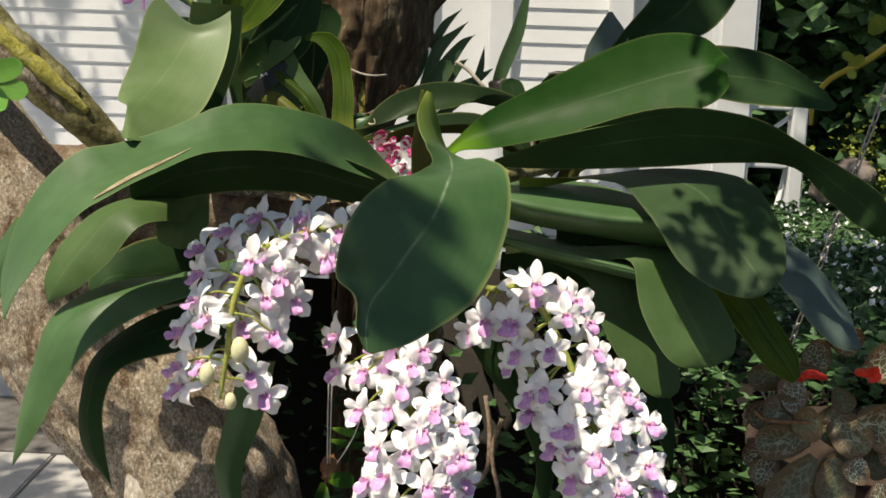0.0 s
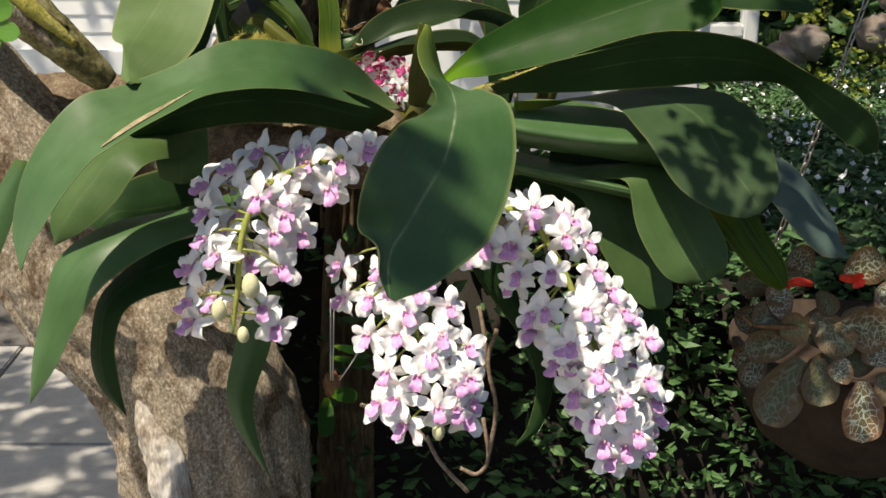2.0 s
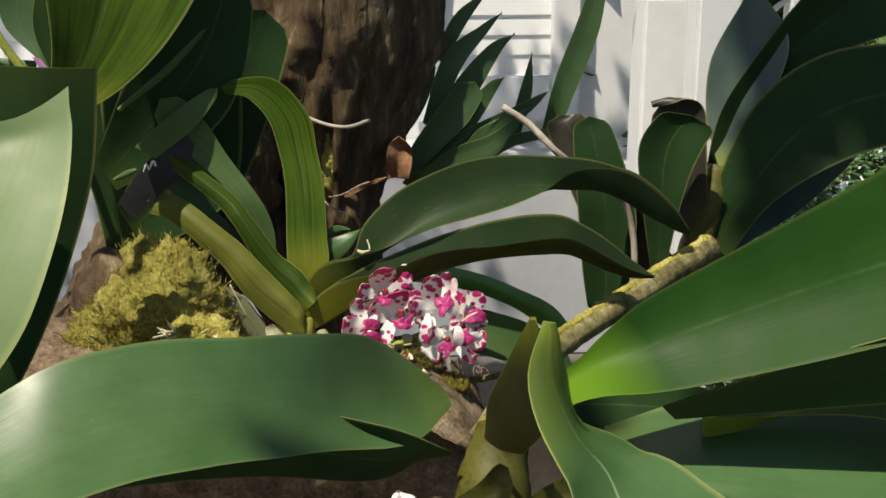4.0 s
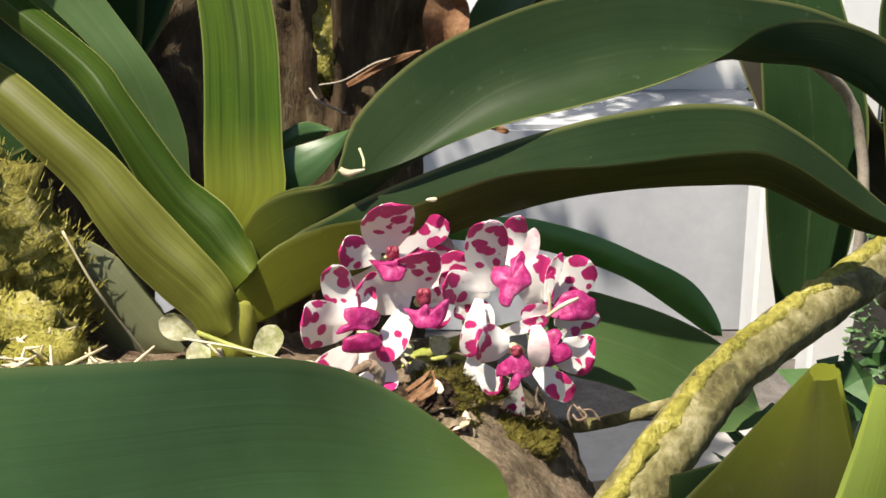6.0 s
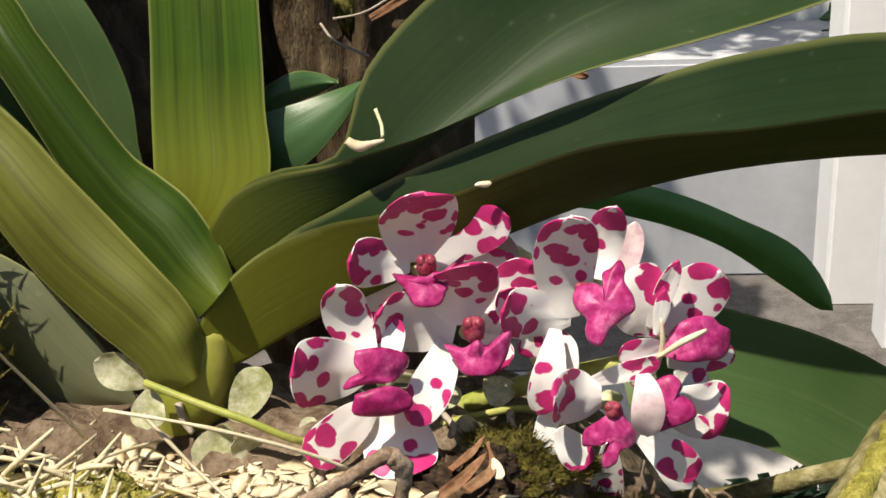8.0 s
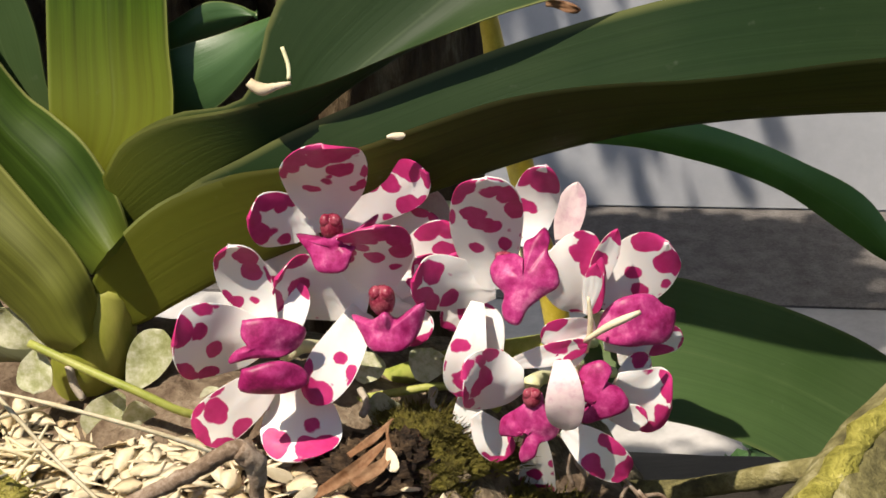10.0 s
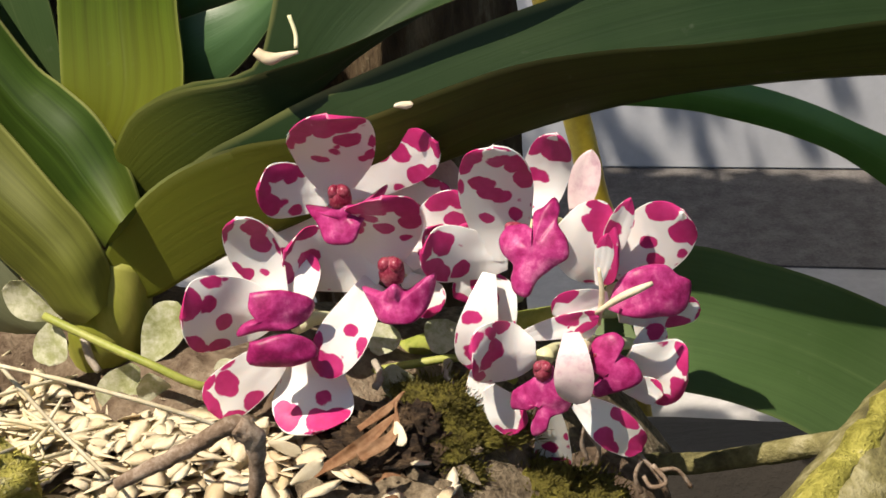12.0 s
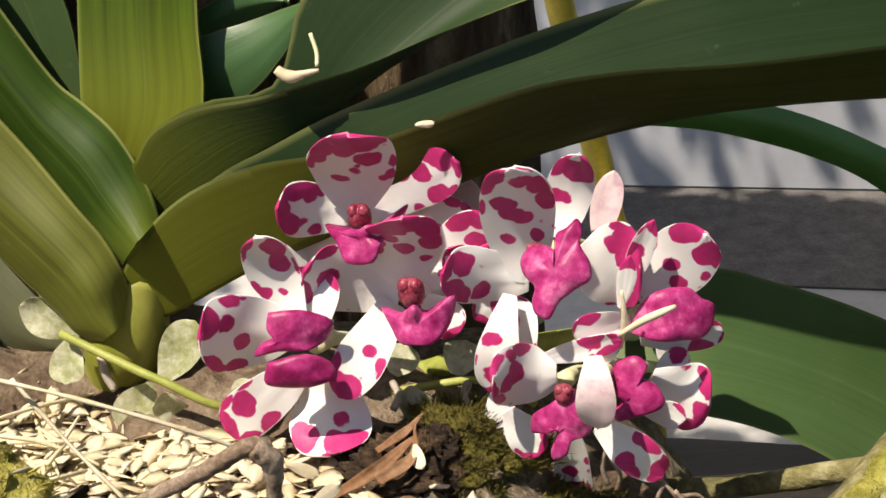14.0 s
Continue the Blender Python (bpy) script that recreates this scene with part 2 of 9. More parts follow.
def petal_material(name, spots):
    """Waxy petals; spots: magenta blotches that run together towards the tip."""
    m, nodes, links, b = material(name, 0.42, 0.4)
    uv = nodes.new("ShaderNodeUVMap")
    sep = nodes.new("ShaderNodeSeparateXYZ")
    links.new(uv.outputs[0], sep.inputs[0])
    co = nodes.new("ShaderNodeTexCoord")
    info = nodes.new("ShaderNodeObjectInfo")
    shift = nodes.new("ShaderNodeVectorMath")
    shift.operation = "MULTIPLY_ADD"
    links.new(info.outputs["Random"], shift.inputs[0])
    shift.inputs[1].default_value = (7.0, 3.0, 5.0)
    links.new(co.outputs["Object"], shift.inputs[2])
    fine = node(nodes, "ShaderNodeTexNoise", Scale=900.0, Detail=4.0)
    links.new(shift.outputs[0], fine.inputs["Vector"])
    soft = node(nodes, "ShaderNodeTexNoise", Scale=160.0, Detail=3.0)
    links.new(shift.outputs[0], soft.inputs["Vector"])
    white = mixed(nodes, links, soft.outputs[0], *(((0.78, 0.77, 0.73), (0.85, 0.84, 0.8)) if spots else ((0.93, 0.92, 0.89), (0.97, 0.96, 0.94))))
    if spots:
        warp = mixed(nodes, links, 0.0005, mixed(nodes, links, 0.0026, shift.outputs[0], soft.outputs["Color"], "ADD"), fine.outputs["Color"], "ADD")
        vor = node(nodes, "ShaderNodeTexVoronoi", Scale=290.0, Randomness=0.9)
        links.new(warp, vor.inputs["Vector"])
        fold = node(nodes, "ShaderNodeMath")
        fold.operation = "MULTIPLY_ADD"
        links.new(sep.outputs[1], fold.inputs[0])
        fold.inputs[1].default_value, fold.inputs[2].default_value = 2.0, -1.0
        rim = node(nodes, "ShaderNodeMath")
        rim.operation = "ABSOLUTE"
        links.new(fold.outputs[0], rim.inputs[0])
        out = ramp(nodes, links, sep.outputs[0], [(0.2, (0.08,) * 3), (0.36, (0.34,) * 3), (0.62, (0.46,) * 3), (0.92, (0.64,) * 3)])
        side = ramp(nodes, links, rim.outputs[0], [(0.3, (0, 0, 0)), (0.8, (0.16,) * 3)])
        grow = ramp(nodes, links, sep.outputs[0], [(0.2, (0, 0, 0)), (0.55, (1, 1, 1))])
        reach = mixed(nodes, links, grow, out, mixed(nodes, links, 1.0, out, side, "ADD"))
        near = node(nodes, "ShaderNodeMath")
        near.operation = "SUBTRACT"
        hem = ramp(nodes, links, rim.outputs[0], [(0.95, (0, 0, 0)), (0.985, (0.15,) * 3)])
        links.new(mixed(nodes, links, 1.0, reach, hem, "SUBTRACT"), near.inputs[0])
        links.new(vor.outputs["Distance"], near.inputs[1])
        hit = ramp(nodes, links, near.outputs[0], [(0.0, (0, 0, 0)), (0.035, (1, 1, 1))])
        magenta = mixed(nodes, links, fine.outputs[0], (0.42, 0.012, 0.11), (0.6, 0.045, 0.22))
        white = mixed(nodes, links, hit, white, magenta)
    links.new(white, b.inputs["Base Color"])
    bumped(nodes, links, b, fine.outputs[0], 0.15, 0.0003)
    b.inputs["Subsurface Weight"].default_value = 0.5
    b.inputs["Subsurface Radius"].default_value = (0.005, 0.004, 0.0035)
    return m


PETAL_WHITE = petal_material("petal_white", False)
PETAL_SPOTTED = petal_material("petal_spotted", True)
PETAL_FADED = grain("petal_faded", [(0.3, (0.5, 0.25, 0.33)), (0.5, (0.72, 0.55, 0.55)), (0.75, (0.8, 0.7, 0.64))], 170, rough=0.5, bump=0.2, depth=0.0004)
LITTER = grain("litter", [(0.3, (0.03, 0.022, 0.014)), (0.48, (0.12, 0.09, 0.055)), (0.6, (0.28, 0.22, 0.14)), (0.75, (0.5, 0.43, 0.3))], 130, rough=0.85, bump=1.0, depth=0.002)
LIP_VIOLET = grain("lip_violet", [(0.34, (0.48, 0.15, 0.45)), (0.5, (0.63, 0.3, 0.6)), (0.66, (0.8, 0.55, 0.74))], 260, rough=0.45, bump=0.1, depth=0.0004)
LIP_MAGENTA = grain("lip_magenta", [(0.36, (0.15, 0.004, 0.045)), (0.48, (0.29, 0.012, 0.1)), (0.58, (0.43, 0.04, 0.18)), (0.68, (0.62, 0.15, 0.31))], 120, rough=0.42, bump=0.12, depth=0.0005)
COLUMN_RED = grain("column_red", [(0.34, (0.08, 0.004, 0.014)), (0.5, (0.2, 0.012, 0.035)), (0.68, (0.4, 0.1, 0.13))], 420, rough=0.35, bump=0.2, depth=0.0003)
COLUMN_PINK = grain("column_pink", [(0.3, (0.6, 0.25, 0.3)), (0.6, (0.8, 0.6, 0.6)), (0.8, (0.85, 0.7, 0.65))], 300, rough=0.4, bump=0.1, depth=0.0003)
STALK = grain("stalk_green", [(0.3, (0.12, 0.17, 0.02)), (0.5, (0.28, 0.32, 0.06)), (0.75, (0.45, 0.45, 0.14))], 90, rough=0.5, bump=0.2, depth=0.0006)
CROWN = grain("leaf_crown", [(0.34, (0.12, 0.14, 0.015)), (0.5, (0.2, 0.22, 0.025)), (0.7, (0.3, 0.3, 0.06))], 60, rough=0.5, bump=0.15, depth=0.0005, stretch=(1, 1, 0.3))
BUD = grain("bud_cream", [(0.3, (0.55, 0.55, 0.25)), (0.7, (0.78, 0.76, 0.5))], 80, rough=0.45, bump=0.1, depth=0.0004)
SHEATH = grain("sheath", [(0.36, (0.02, 0.022, 0.005)), (0.46, (0.06, 0.065, 0.012)), (0.56, (0.1, 0.1, 0.016)), (0.7, (0.035, 0.025, 0.01))], 45, rough=0.55, bump=0.4, depth=0.001)
HUSK = grain("husk", [(0.3, (0.52, 0.42, 0.25)), (0.5, (0.72, 0.62, 0.42)), (0.75, (0.85, 0.78, 0.6))], 160, rough=0.6, bump=0.5, depth=0.0004)
husk_nodes, husk_links = HUSK.node_tree.nodes, HUSK.node_tree.links
husk_tone = husk_nodes.new("ShaderNodeNewGeometry")
husk_base = husk_nodes["Principled BSDF"].inputs["Base Color"]
husk_links.new(mixed(husk_nodes, husk_links, ramp(husk_nodes, husk_links, husk_tone.outputs["Random Per Island"], [(0.2, (0, 0, 0)), (1.0, (0.65,) * 3)]), husk_base.links[0].from_socket, (0.4, 0.27, 0.12)), husk_base)
STRAW = grain("dry_straw", [(0.3, (0.42, 0.34, 0.18)), (0.5, (0.62, 0.54, 0.34)), (0.7, (0.8, 0.74, 0.56))], 200, rough=0.65, bump=0.4, depth=0.0004)
SILVER_LEAF = grain("silvery_leaf", [(0.34, (0.17, 0.19, 0.05)), (0.48, (0.34, 0.36, 0.17)), (0.62, (0.6, 0.6, 0.44))], 120, rough=0.5, bump=0.2, depth=0.0004)
SCAR = grain("leaf_scar", [(0.4, (0.16, 0.13, 0.07)), (0.52, (0.27, 0.22, 0.12)), (0.66, (0.42, 0.36, 0.24))], 120, rough=0.7, bump=0.4, depth=0.0004)
ROOT = grain("dry_root", [(0.3, (0.2, 0.16, 0.11)), (0.5, (0.38, 0.33, 0.26)), (0.75, (0.55, 0.51, 0.43))], 200, rough=0.7, bump=0.5, depth=0.0006)
DEAD = grain("dead_leaf", [(0.3, (0.07, 0.03, 0.015)), (0.5, (0.19, 0.09, 0.04)), (0.75, (0.36, 0.22, 0.12))], 120, rough=0.7, bump=0.6, depth=0.001)
DARK_LEAVES = grain("garden_leaf", [(0.36, (0.018, 0.05, 0.018)), (0.5, (0.056, 0.13, 0.042)), (0.66, (0.1, 0.185, 0.07))], 14, rough=0.5, bump=0.1, depth=0.001)
LIME_LEAVES = grain("lime_leaf", [(0.3, (0.08, 0.12, 0.015)), (0.5, (0.2, 0.25, 0.03)), (0.75, (0.38, 0.4, 0.06))], 12, rough=0.5, bump=0.1, depth=0.001)
WHITE_BLOOM = grain("white_bloom", [(0.3, (0.85, 0.85, 0.83)), (0.7, (0.94, 0.94, 0.92))], 40, rough=0.6, bump=0.1, depth=0.001)
CLAY = grain("clay_pot", [(0.3, (0.024, 0.015, 0.011)), (0.5, (0.05, 0.032, 0.022)), (0.75, (0.085, 0.06, 0.043))], 18, rough=0.75, bump=0.3, depth=0.001)
STEEL = grain("chain_steel", [(0.3, (0.22, 0.19, 0.16)), (0.7, (0.5, 0.48, 0.45))], 200, rough=0.35, bump=0.2, depth=0.0003)
STEEL.node_tree.nodes["Principled BSDF"].inputs["Metallic"].default_value = 0.9
RED_BLOOM = grain("red_bloom", [(0.3, (0.6, 0.02, 0.01)), (0.7, (0.8, 0.06, 0.03))], 80, rough=0.5, bump=0.1, depth=0.0004)
ROCK = grain("rock", [(0.3, (0.08, 0.06, 0.045)), (0.5, (0.2, 0.16, 0.13)), (0.75, (0.36, 0.32, 0.28))], 9, rough=0.85, bump=0.7, depth=0.01)
YELLOW = grain("yellow_cane", [(0.3, (0.32, 0.22, 0.02)), (0.6, (0.5, 0.38, 0.04)), (0.8, (0.6, 0.5, 0.12))], 15, rough=0.45, bump=0.1, depth=0.001)
GLASS_DARK = grain("window_pane", [(0.3, (0.05, 0.055, 0.05)), (0.7, (0.12, 0.13, 0.12))], 5, rough=0.08, bump=0.0, depth=0.001, spec=0.8)
BLACK_TAG = grain("tag_plastic", [(0.3, (0.01, 0.012, 0.012)), (0.7, (0.025, 0.028, 0.028))], 60, rough=0.4, bump=0.1, depth=0.0004)
TWIG = grain("twig_bark", [(0.36, (0.09, 0.058, 0.036)), (0.5, (0.21, 0.145, 0.095)), (0.66, (0.42, 0.34, 0.26))], 220, rough=0.75, bump=0.7, depth=0.0006)
CORD = grain("white_cord", [(0.3, (0.55, 0.53, 0.48)), (0.7, (0.75, 0.74, 0.7))], 300, rough=0.6, bump=0.2, depth=0.0003)
PURPLE = grain("purple_petal", [(0.3, (0.35, 0.12, 0.36)), (0.7, (0.55, 0.28, 0.55))], 60, rough=0.45, bump=0.1, depth=0.0004)


def veined_material():
    """Dark coppery leaf with a silver rib and feathered silver side veins."""
    m, nodes, links, b = material("veined_leaf", 0.45, 0.4)

    def sums(kind, a, x, y=0.0, z=0.0):
        n = nodes.new("ShaderNodeMath")
        n.operation = kind
        for socket, value in zip(n.inputs, (a, x, y)):
            if hasattr(value, "links"):
                links.new(value, socket)
            else:
                socket.default_value = value
        return n.outputs[0]
    uv = nodes.new("ShaderNodeUVMap")
    sep = nodes.new("ShaderNodeSeparateXYZ")
    links.new(uv.outputs[0], sep.inputs[0])
    far = sums("ABSOLUTE", sums("MULTIPLY_ADD", sep.outputs[1], 2.0, -1.0), 0.0)
    wob = node(nodes, "ShaderNodeTexNoise", Scale=7.0, Detail=4.0, Roughness=0.7)
    links.new(uv.outputs[0], wob.inputs["Vector"])
    info = nodes.new("ShaderNodeObjectInfo")
    spot = nodes.new("ShaderNodeCombineXYZ")
    links.new(sums("MULTIPLY_ADD", sep.outputs[0], 9.5, sums("MULTIPLY_ADD", far, -1.6, sums("MULTIPLY", info.outputs["Random"], 40.0))), spot.inputs[0])
    links.new(sums("MULTIPLY_ADD", sep.outputs[1], 6.5, sums("MULTIPLY", wob.outputs[0], 0.9)), spot.inputs[1])
    net = node(nodes, "ShaderNodeTexVoronoi", Scale=1.0, Randomness=0.9)
    net.feature = "DISTANCE_TO_EDGE"
    links.new(spot.outputs[0], net.inputs["Vector"])
    wave = net.outputs["Distance"]
    lines = ramp(nodes, links, wave, [(0.012, (1.0,) * 3), (0.075, (0, 0, 0))])
    rib = ramp(nodes, links, far, [(0.02, (1.0,) * 3), (0.3, (0.85,) * 3), (0.62, (0.7,) * 3), (0.85, (0.15,) * 3), (1.0, (0.0,) * 3)])
    body = mixed(nodes, links, info.outputs["Random"], (0.12, 0.085, 0.034), (0.2, 0.1, 0.045))
    green = mixed(nodes, links, ramp(nodes, links, far, [(0.1, (0.5,) * 3), (0.6, (0, 0, 0))]), body, (0.07, 0.13, 0.06))
    silver = ramp(nodes, links, info.outputs["Random"], [(0.2, (0.2,) * 3), (0.5, (1.0,) * 3)])
    lines = mixed(nodes, links, 1.0, lines, silver, "MULTIPLY")
    c = mixed(nodes, links, mixed(nodes, links, 1.0, lines, rib, "MULTIPLY"), green, (0.66, 0.72, 0.58))
    links.new(c, b.inputs["Base Color"])
    bumped(nodes, links, b, wave, 0.5, 0.001)
    return m


VEINED = veined_material()


# ---- building helpers ----
def mesh_object(name, bm, mat, parent=None, label="", smooth=True):
    me = bpy.data.meshes.new(name)
    bm.normal_update()
    bm.to_mesh(me)
    bm.free()
    for mt in mat if isinstance(mat, (list, tuple)) else (mat,):
        me.materials.append(mt)
    if smooth:
        me.polygons.foreach_set("use_smooth", [True] * len(me.polygons))
    ob = new(name, me)
    if parent:
        ob.parent = parent
    if label:
        ob["label"] = label
    return ob


def part(name, bm, mat, parent, label="", smooth=True):
    return mesh_object(name, bm, mat, parent, label, smooth)


def thing(name, label, category, group="", at=(0, 0, 0)):
    ob = new(name)
    ob.location = at
    ob.empty_display_size = 0.01
    return tagged(ob, label, category, group)


def spline(rows, n):
    """Catmull-Rom through rows of equal length, at n + 1 even steps."""
    rows = np.array(rows, float)
    pts = np.vstack([2 * rows[0] - rows[1], rows, 2 * rows[-1] - rows[-2]])
    out = []
    for k in range(n + 1):
        u = k / n * (len(rows) - 1)
        i = min(int(u), len(rows) - 2)
        u -= i
        a, b, c, d = pts[i:i + 4]
        out.append(0.5 * (2 * b + (c - a) * u + (2 * a - 5 * b + 4 * c - d) * u ** 2 + (3 * b - a - 3 * c + d) * u ** 3))
    return np.array(out)


def leaf_bm(rows, fold=0.2, thick=0.0016, n=26, m=8, tip=0.1, notch=0.0, lean=0.0, wave=0.0, seed=0, cut=0.0, uneven=0.0, halves=0.0):
    """A strap leaf along control rows of (centre, half width vector), folded to a V along its rib.
    Rows of nine numbers give the rib's own offset from the centre as well, and need no fold."""
    bm = bmesh.new()
    uv = bm.loops.layers.uv.new("UVMap")
    sp = spline(rows, n)
    rng = random.Random(seed)
    ph = rng.random() * 6
    top, low = [], []
    centre = [Vector(r[:3]) for r in sp]
    half = [Vector(r[3:6]) for r in sp]
    keel = [Vector(r[6:9]) for r in sp] if len(sp[0]) > 6 else None
    for k in range(n + 1):
        u = k / n
        t = (centre[min(k + 1, n)] - centre[max(k - 1, 0)]).normalized()
        h = half[k]
        h = h - t * h.dot(t) * 0.5
        nrm = h.cross(t).normalized() if h.length > 1e-7 else Vector((0, 0, 1))
        w = h.length
        s = 1.0
        if tip and u > 1 - tip:
            s = math.sqrt(max(0.0, 1 - ((u - 1 + tip) / tip) ** 2)) * 0.97 + 0.03
        ra, rb = [], []
        for j in range(m + 1):
            v = j / m * 2 - 1
            p = centre[k] + h * v * s + nrm * (fold * w * (abs(v) ** 1.4 - 0.5) * s)
            if keel:
                p += keel[k] * ((1 - abs(v) ** 1.6) * s)
            p += nrm * (wave * w * math.sin(u * 9 + ph + v * 1.5) * abs(v))
            if notch and u > 0.8:
                p -= t * (notch * w * 2 * ((u - 0.8) / 0.2) ** 2 * max(0.0, 1 - abs(v - lean) * 2.2))
            if cut and u < 0.2:
                p += t * (cut * w * (1 - abs(v)) * (1 - u / 0.2))
            if uneven and u > 0.65:
                p -= t * (abs(uneven) * w * ((u - 0.65) / 0.35) ** 2 * min(1.0, max(0.0, -v * math.copysign(1, uneven) * 3 + 0.3)))
            th = thick * (1.0 - 0.75 * abs(v) ** 3) * (1.3 if abs(v) < 0.15 else 1.0)
            ra.append(bm.verts.new(p + nrm * th * 0.5))
            rb.append(bm.verts.new(p - nrm * th * 0.5))
        top.append(ra)
        low.append(rb)

    rims = set()

    def quad(vs, uvs, slot=0):
        try:
            f = bm.faces.new(vs)
        except ValueError:
            return
        f.material_index = max(slot, 0)
        if slot < 0:
            rims.add(f)
        for loop, q in zip(f.loops, uvs):
            loop[uv].uv = q
    for k in range(n):
        for j in range(m):
            a, b, c, d = (k / n, j / m), ((k + 1) / n, j / m), ((k + 1) / n, (j + 1) / m), (k / n, (j + 1) / m)
            slot = 1 if j < m * halves else 0
            quad((top[k][j], top[k + 1][j], top[k + 1][j + 1], top[k][j + 1]), (a, b, c, d), slot)
            quad((low[k][j + 1], low[k + 1][j + 1], low[k + 1][j], low[k][j]), (d, c, b, a), slot)
        for j in (0, m):
            q = (top[k][j], low[k][j], low[k + 1][j], top[k + 1][j])
            quad(q if j == 0 else q[::-1], [(k / n, j / m)] * 4, -1)
    for k in (0, n):
        for j in range(m):
            quad((top[k][j], top[k][j + 1], low[k][j + 1], low[k][j]) if k == 0 else (low[k][j], low[k][j + 1], top[k][j + 1], top[k][j]), [(k / n, j / m)] * 4, -1)
    for f in rims:
        for e in f.edges:
            if any(g not in rims for g in e.link_faces):
                e.smooth = False
    return bm


def on_leaf(rows, fold, u0, u1, v0, v1, width, lift=0.0009, n=8, blade=44):
    """Control rows of a strip that lies on a leaf, from (u0, v0) to (u1, v1)."""
    sp = spline(rows, blade)
    out = []
    for k in range(n + 1):
        u, v = u0 + (u1 - u0) * k / n, v0 + (v1 - v0) * k / n
        i = min(max(int(round(u * blade)), 1), blade - 1)
        c, h, keel = Vector(sp[i][:3]), Vector(sp[i][3:6]), Vector(sp[i][6:9])
        t = (Vector(sp[i + 1][:3]) - Vector(sp[i - 1][:3])).normalized()
        h = h - t * h.dot(t) * 0.5
        nrm = h.cross(t).normalized()
        s = math.sin(math.pi * min(max(k / n, 0.06), 0.94))
        ps = []
        for w in (-1, 1):
            q = v + w * width * s
            ps.append(c + h * q + keel * (1 - abs(q) ** 1.6) + nrm * (fold * h.length * (abs(q) ** 1.4 - 0.5) + lift))
        out.append((*((ps[0] + ps[1]) / 2), *((ps[1] - ps[0]) / 2)))
    return out


def tube_bm(points, radii, sides=12, n=24, rough=0.0, seed=0, freq=30.0, bm=None, caps=True, ridge=0.0):
    """A round limb along points, with uneven sides."""
    bm = bm or bmesh.new()
    rad = list(radii) if hasattr(radii, "__len__") else [radii] * len(points)
    sp = spline([(*p, r) for p, r in zip(points, rad)], n)
    rings = []
    side = None
    for k in range(n + 1):
        c = Vector(sp[k][:3])
        t = (Vector(sp[min(k + 1, n)][:3]) - Vector(sp[max(k - 1, 0)][:3])).normalized()
        if side is None:
            side = t.orthogonal().normalized()
        side = (side - t * side.dot(t)).normalized()
        other = t.cross(side)
        ring = []
        for j in range(sides):
            a = j / sides * math.tau
            d = side * math.cos(a) + other * math.sin(a)
            r = sp[k][3]
            if rough:
                q = (c + d * r) * freq + Vector((seed * 7.1, seed * 3.3, 0))
                r *= 1 + rough * (noise.noise(q) + 0.5 * noise.noise(q * 2.7))
            if ridge:
                q = Vector((math.cos(a) * 3.4, math.sin(a) * 3.4, k / n * 5 + seed))
                r *= 1 - ridge * abs(noise.noise(q)) * 2 + ridge * 0.5 * noise.noise(q * 3.1)
            ring.append(bm.verts.new(c + d * r))
        rings.append(ring)
    for a, b in zip(rings, rings[1:]):
        for j in range(sides):
            bm.faces.new((a[j], a[(j + 1) % sides], b[(j + 1) % sides], b[j]))
    if caps:
        bm.faces.new(rings[0][::-1])
        bm.faces.new(rings[-1])
    return bm


def box_bm(x0, x1, y0, y1, z0, z1, bm=None, bevel=0.0):
    own = bm is None
    bm = bm or bmesh.new()
    vs = [bm.verts.new((x, y, z)) for x in (x0, x1) for y in (y0, y1) for z in (z0, z1)]
    for f in ((0, 1, 3, 2), (4, 6, 7, 5), (0, 4, 5, 1), (2, 3, 7, 6), (0, 2, 6, 4), (1, 5, 7, 3)):
        bm.faces.new([vs[i] for i in f])
    if bevel and own:
        bmesh.ops.bevel(bm, geom=bm.edges[:], offset=bevel, segments=2, affect="EDGES")
    return bm


def ellipsoid_bm(rx, ry, rz, seg=12, rings=8, rough=0.0, seed=0, freq=40.0):
    bm = bmesh.new()
    bmesh.ops.create_uvsphere(bm, u_segments=seg, v_segments=rings, radius=1)
    for v in bm.verts:
        d = v.co.copy()
        k = 1 + rough * (noise.noise(d * freq * 0.05 + Vector((seed * 5.3, seed, 0))) + 0.6 * noise.noise(d * freq * 0.14 + Vector((seed, 0, 2))))
        v.co = Vector((d.x * rx, d.y * ry, d.z * rz)) * k
    return bm


def under(ob, plant):
    """Hang a part that is built in world coordinates under a thing."""
    ob.parent = plant
    ob.matrix_parent_inverse = Matrix.Translation(plant.location).inverted()
    return ob


def piece(name, bm, mat, plant, label="", smooth=True):
    return under(mesh_object(name, bm, mat, None, label, smooth), plant)


def leaf(plant, rows, mat, label="", **shape):
    return piece("leaf", leaf_bm(rows, **shape), mat, plant, label)


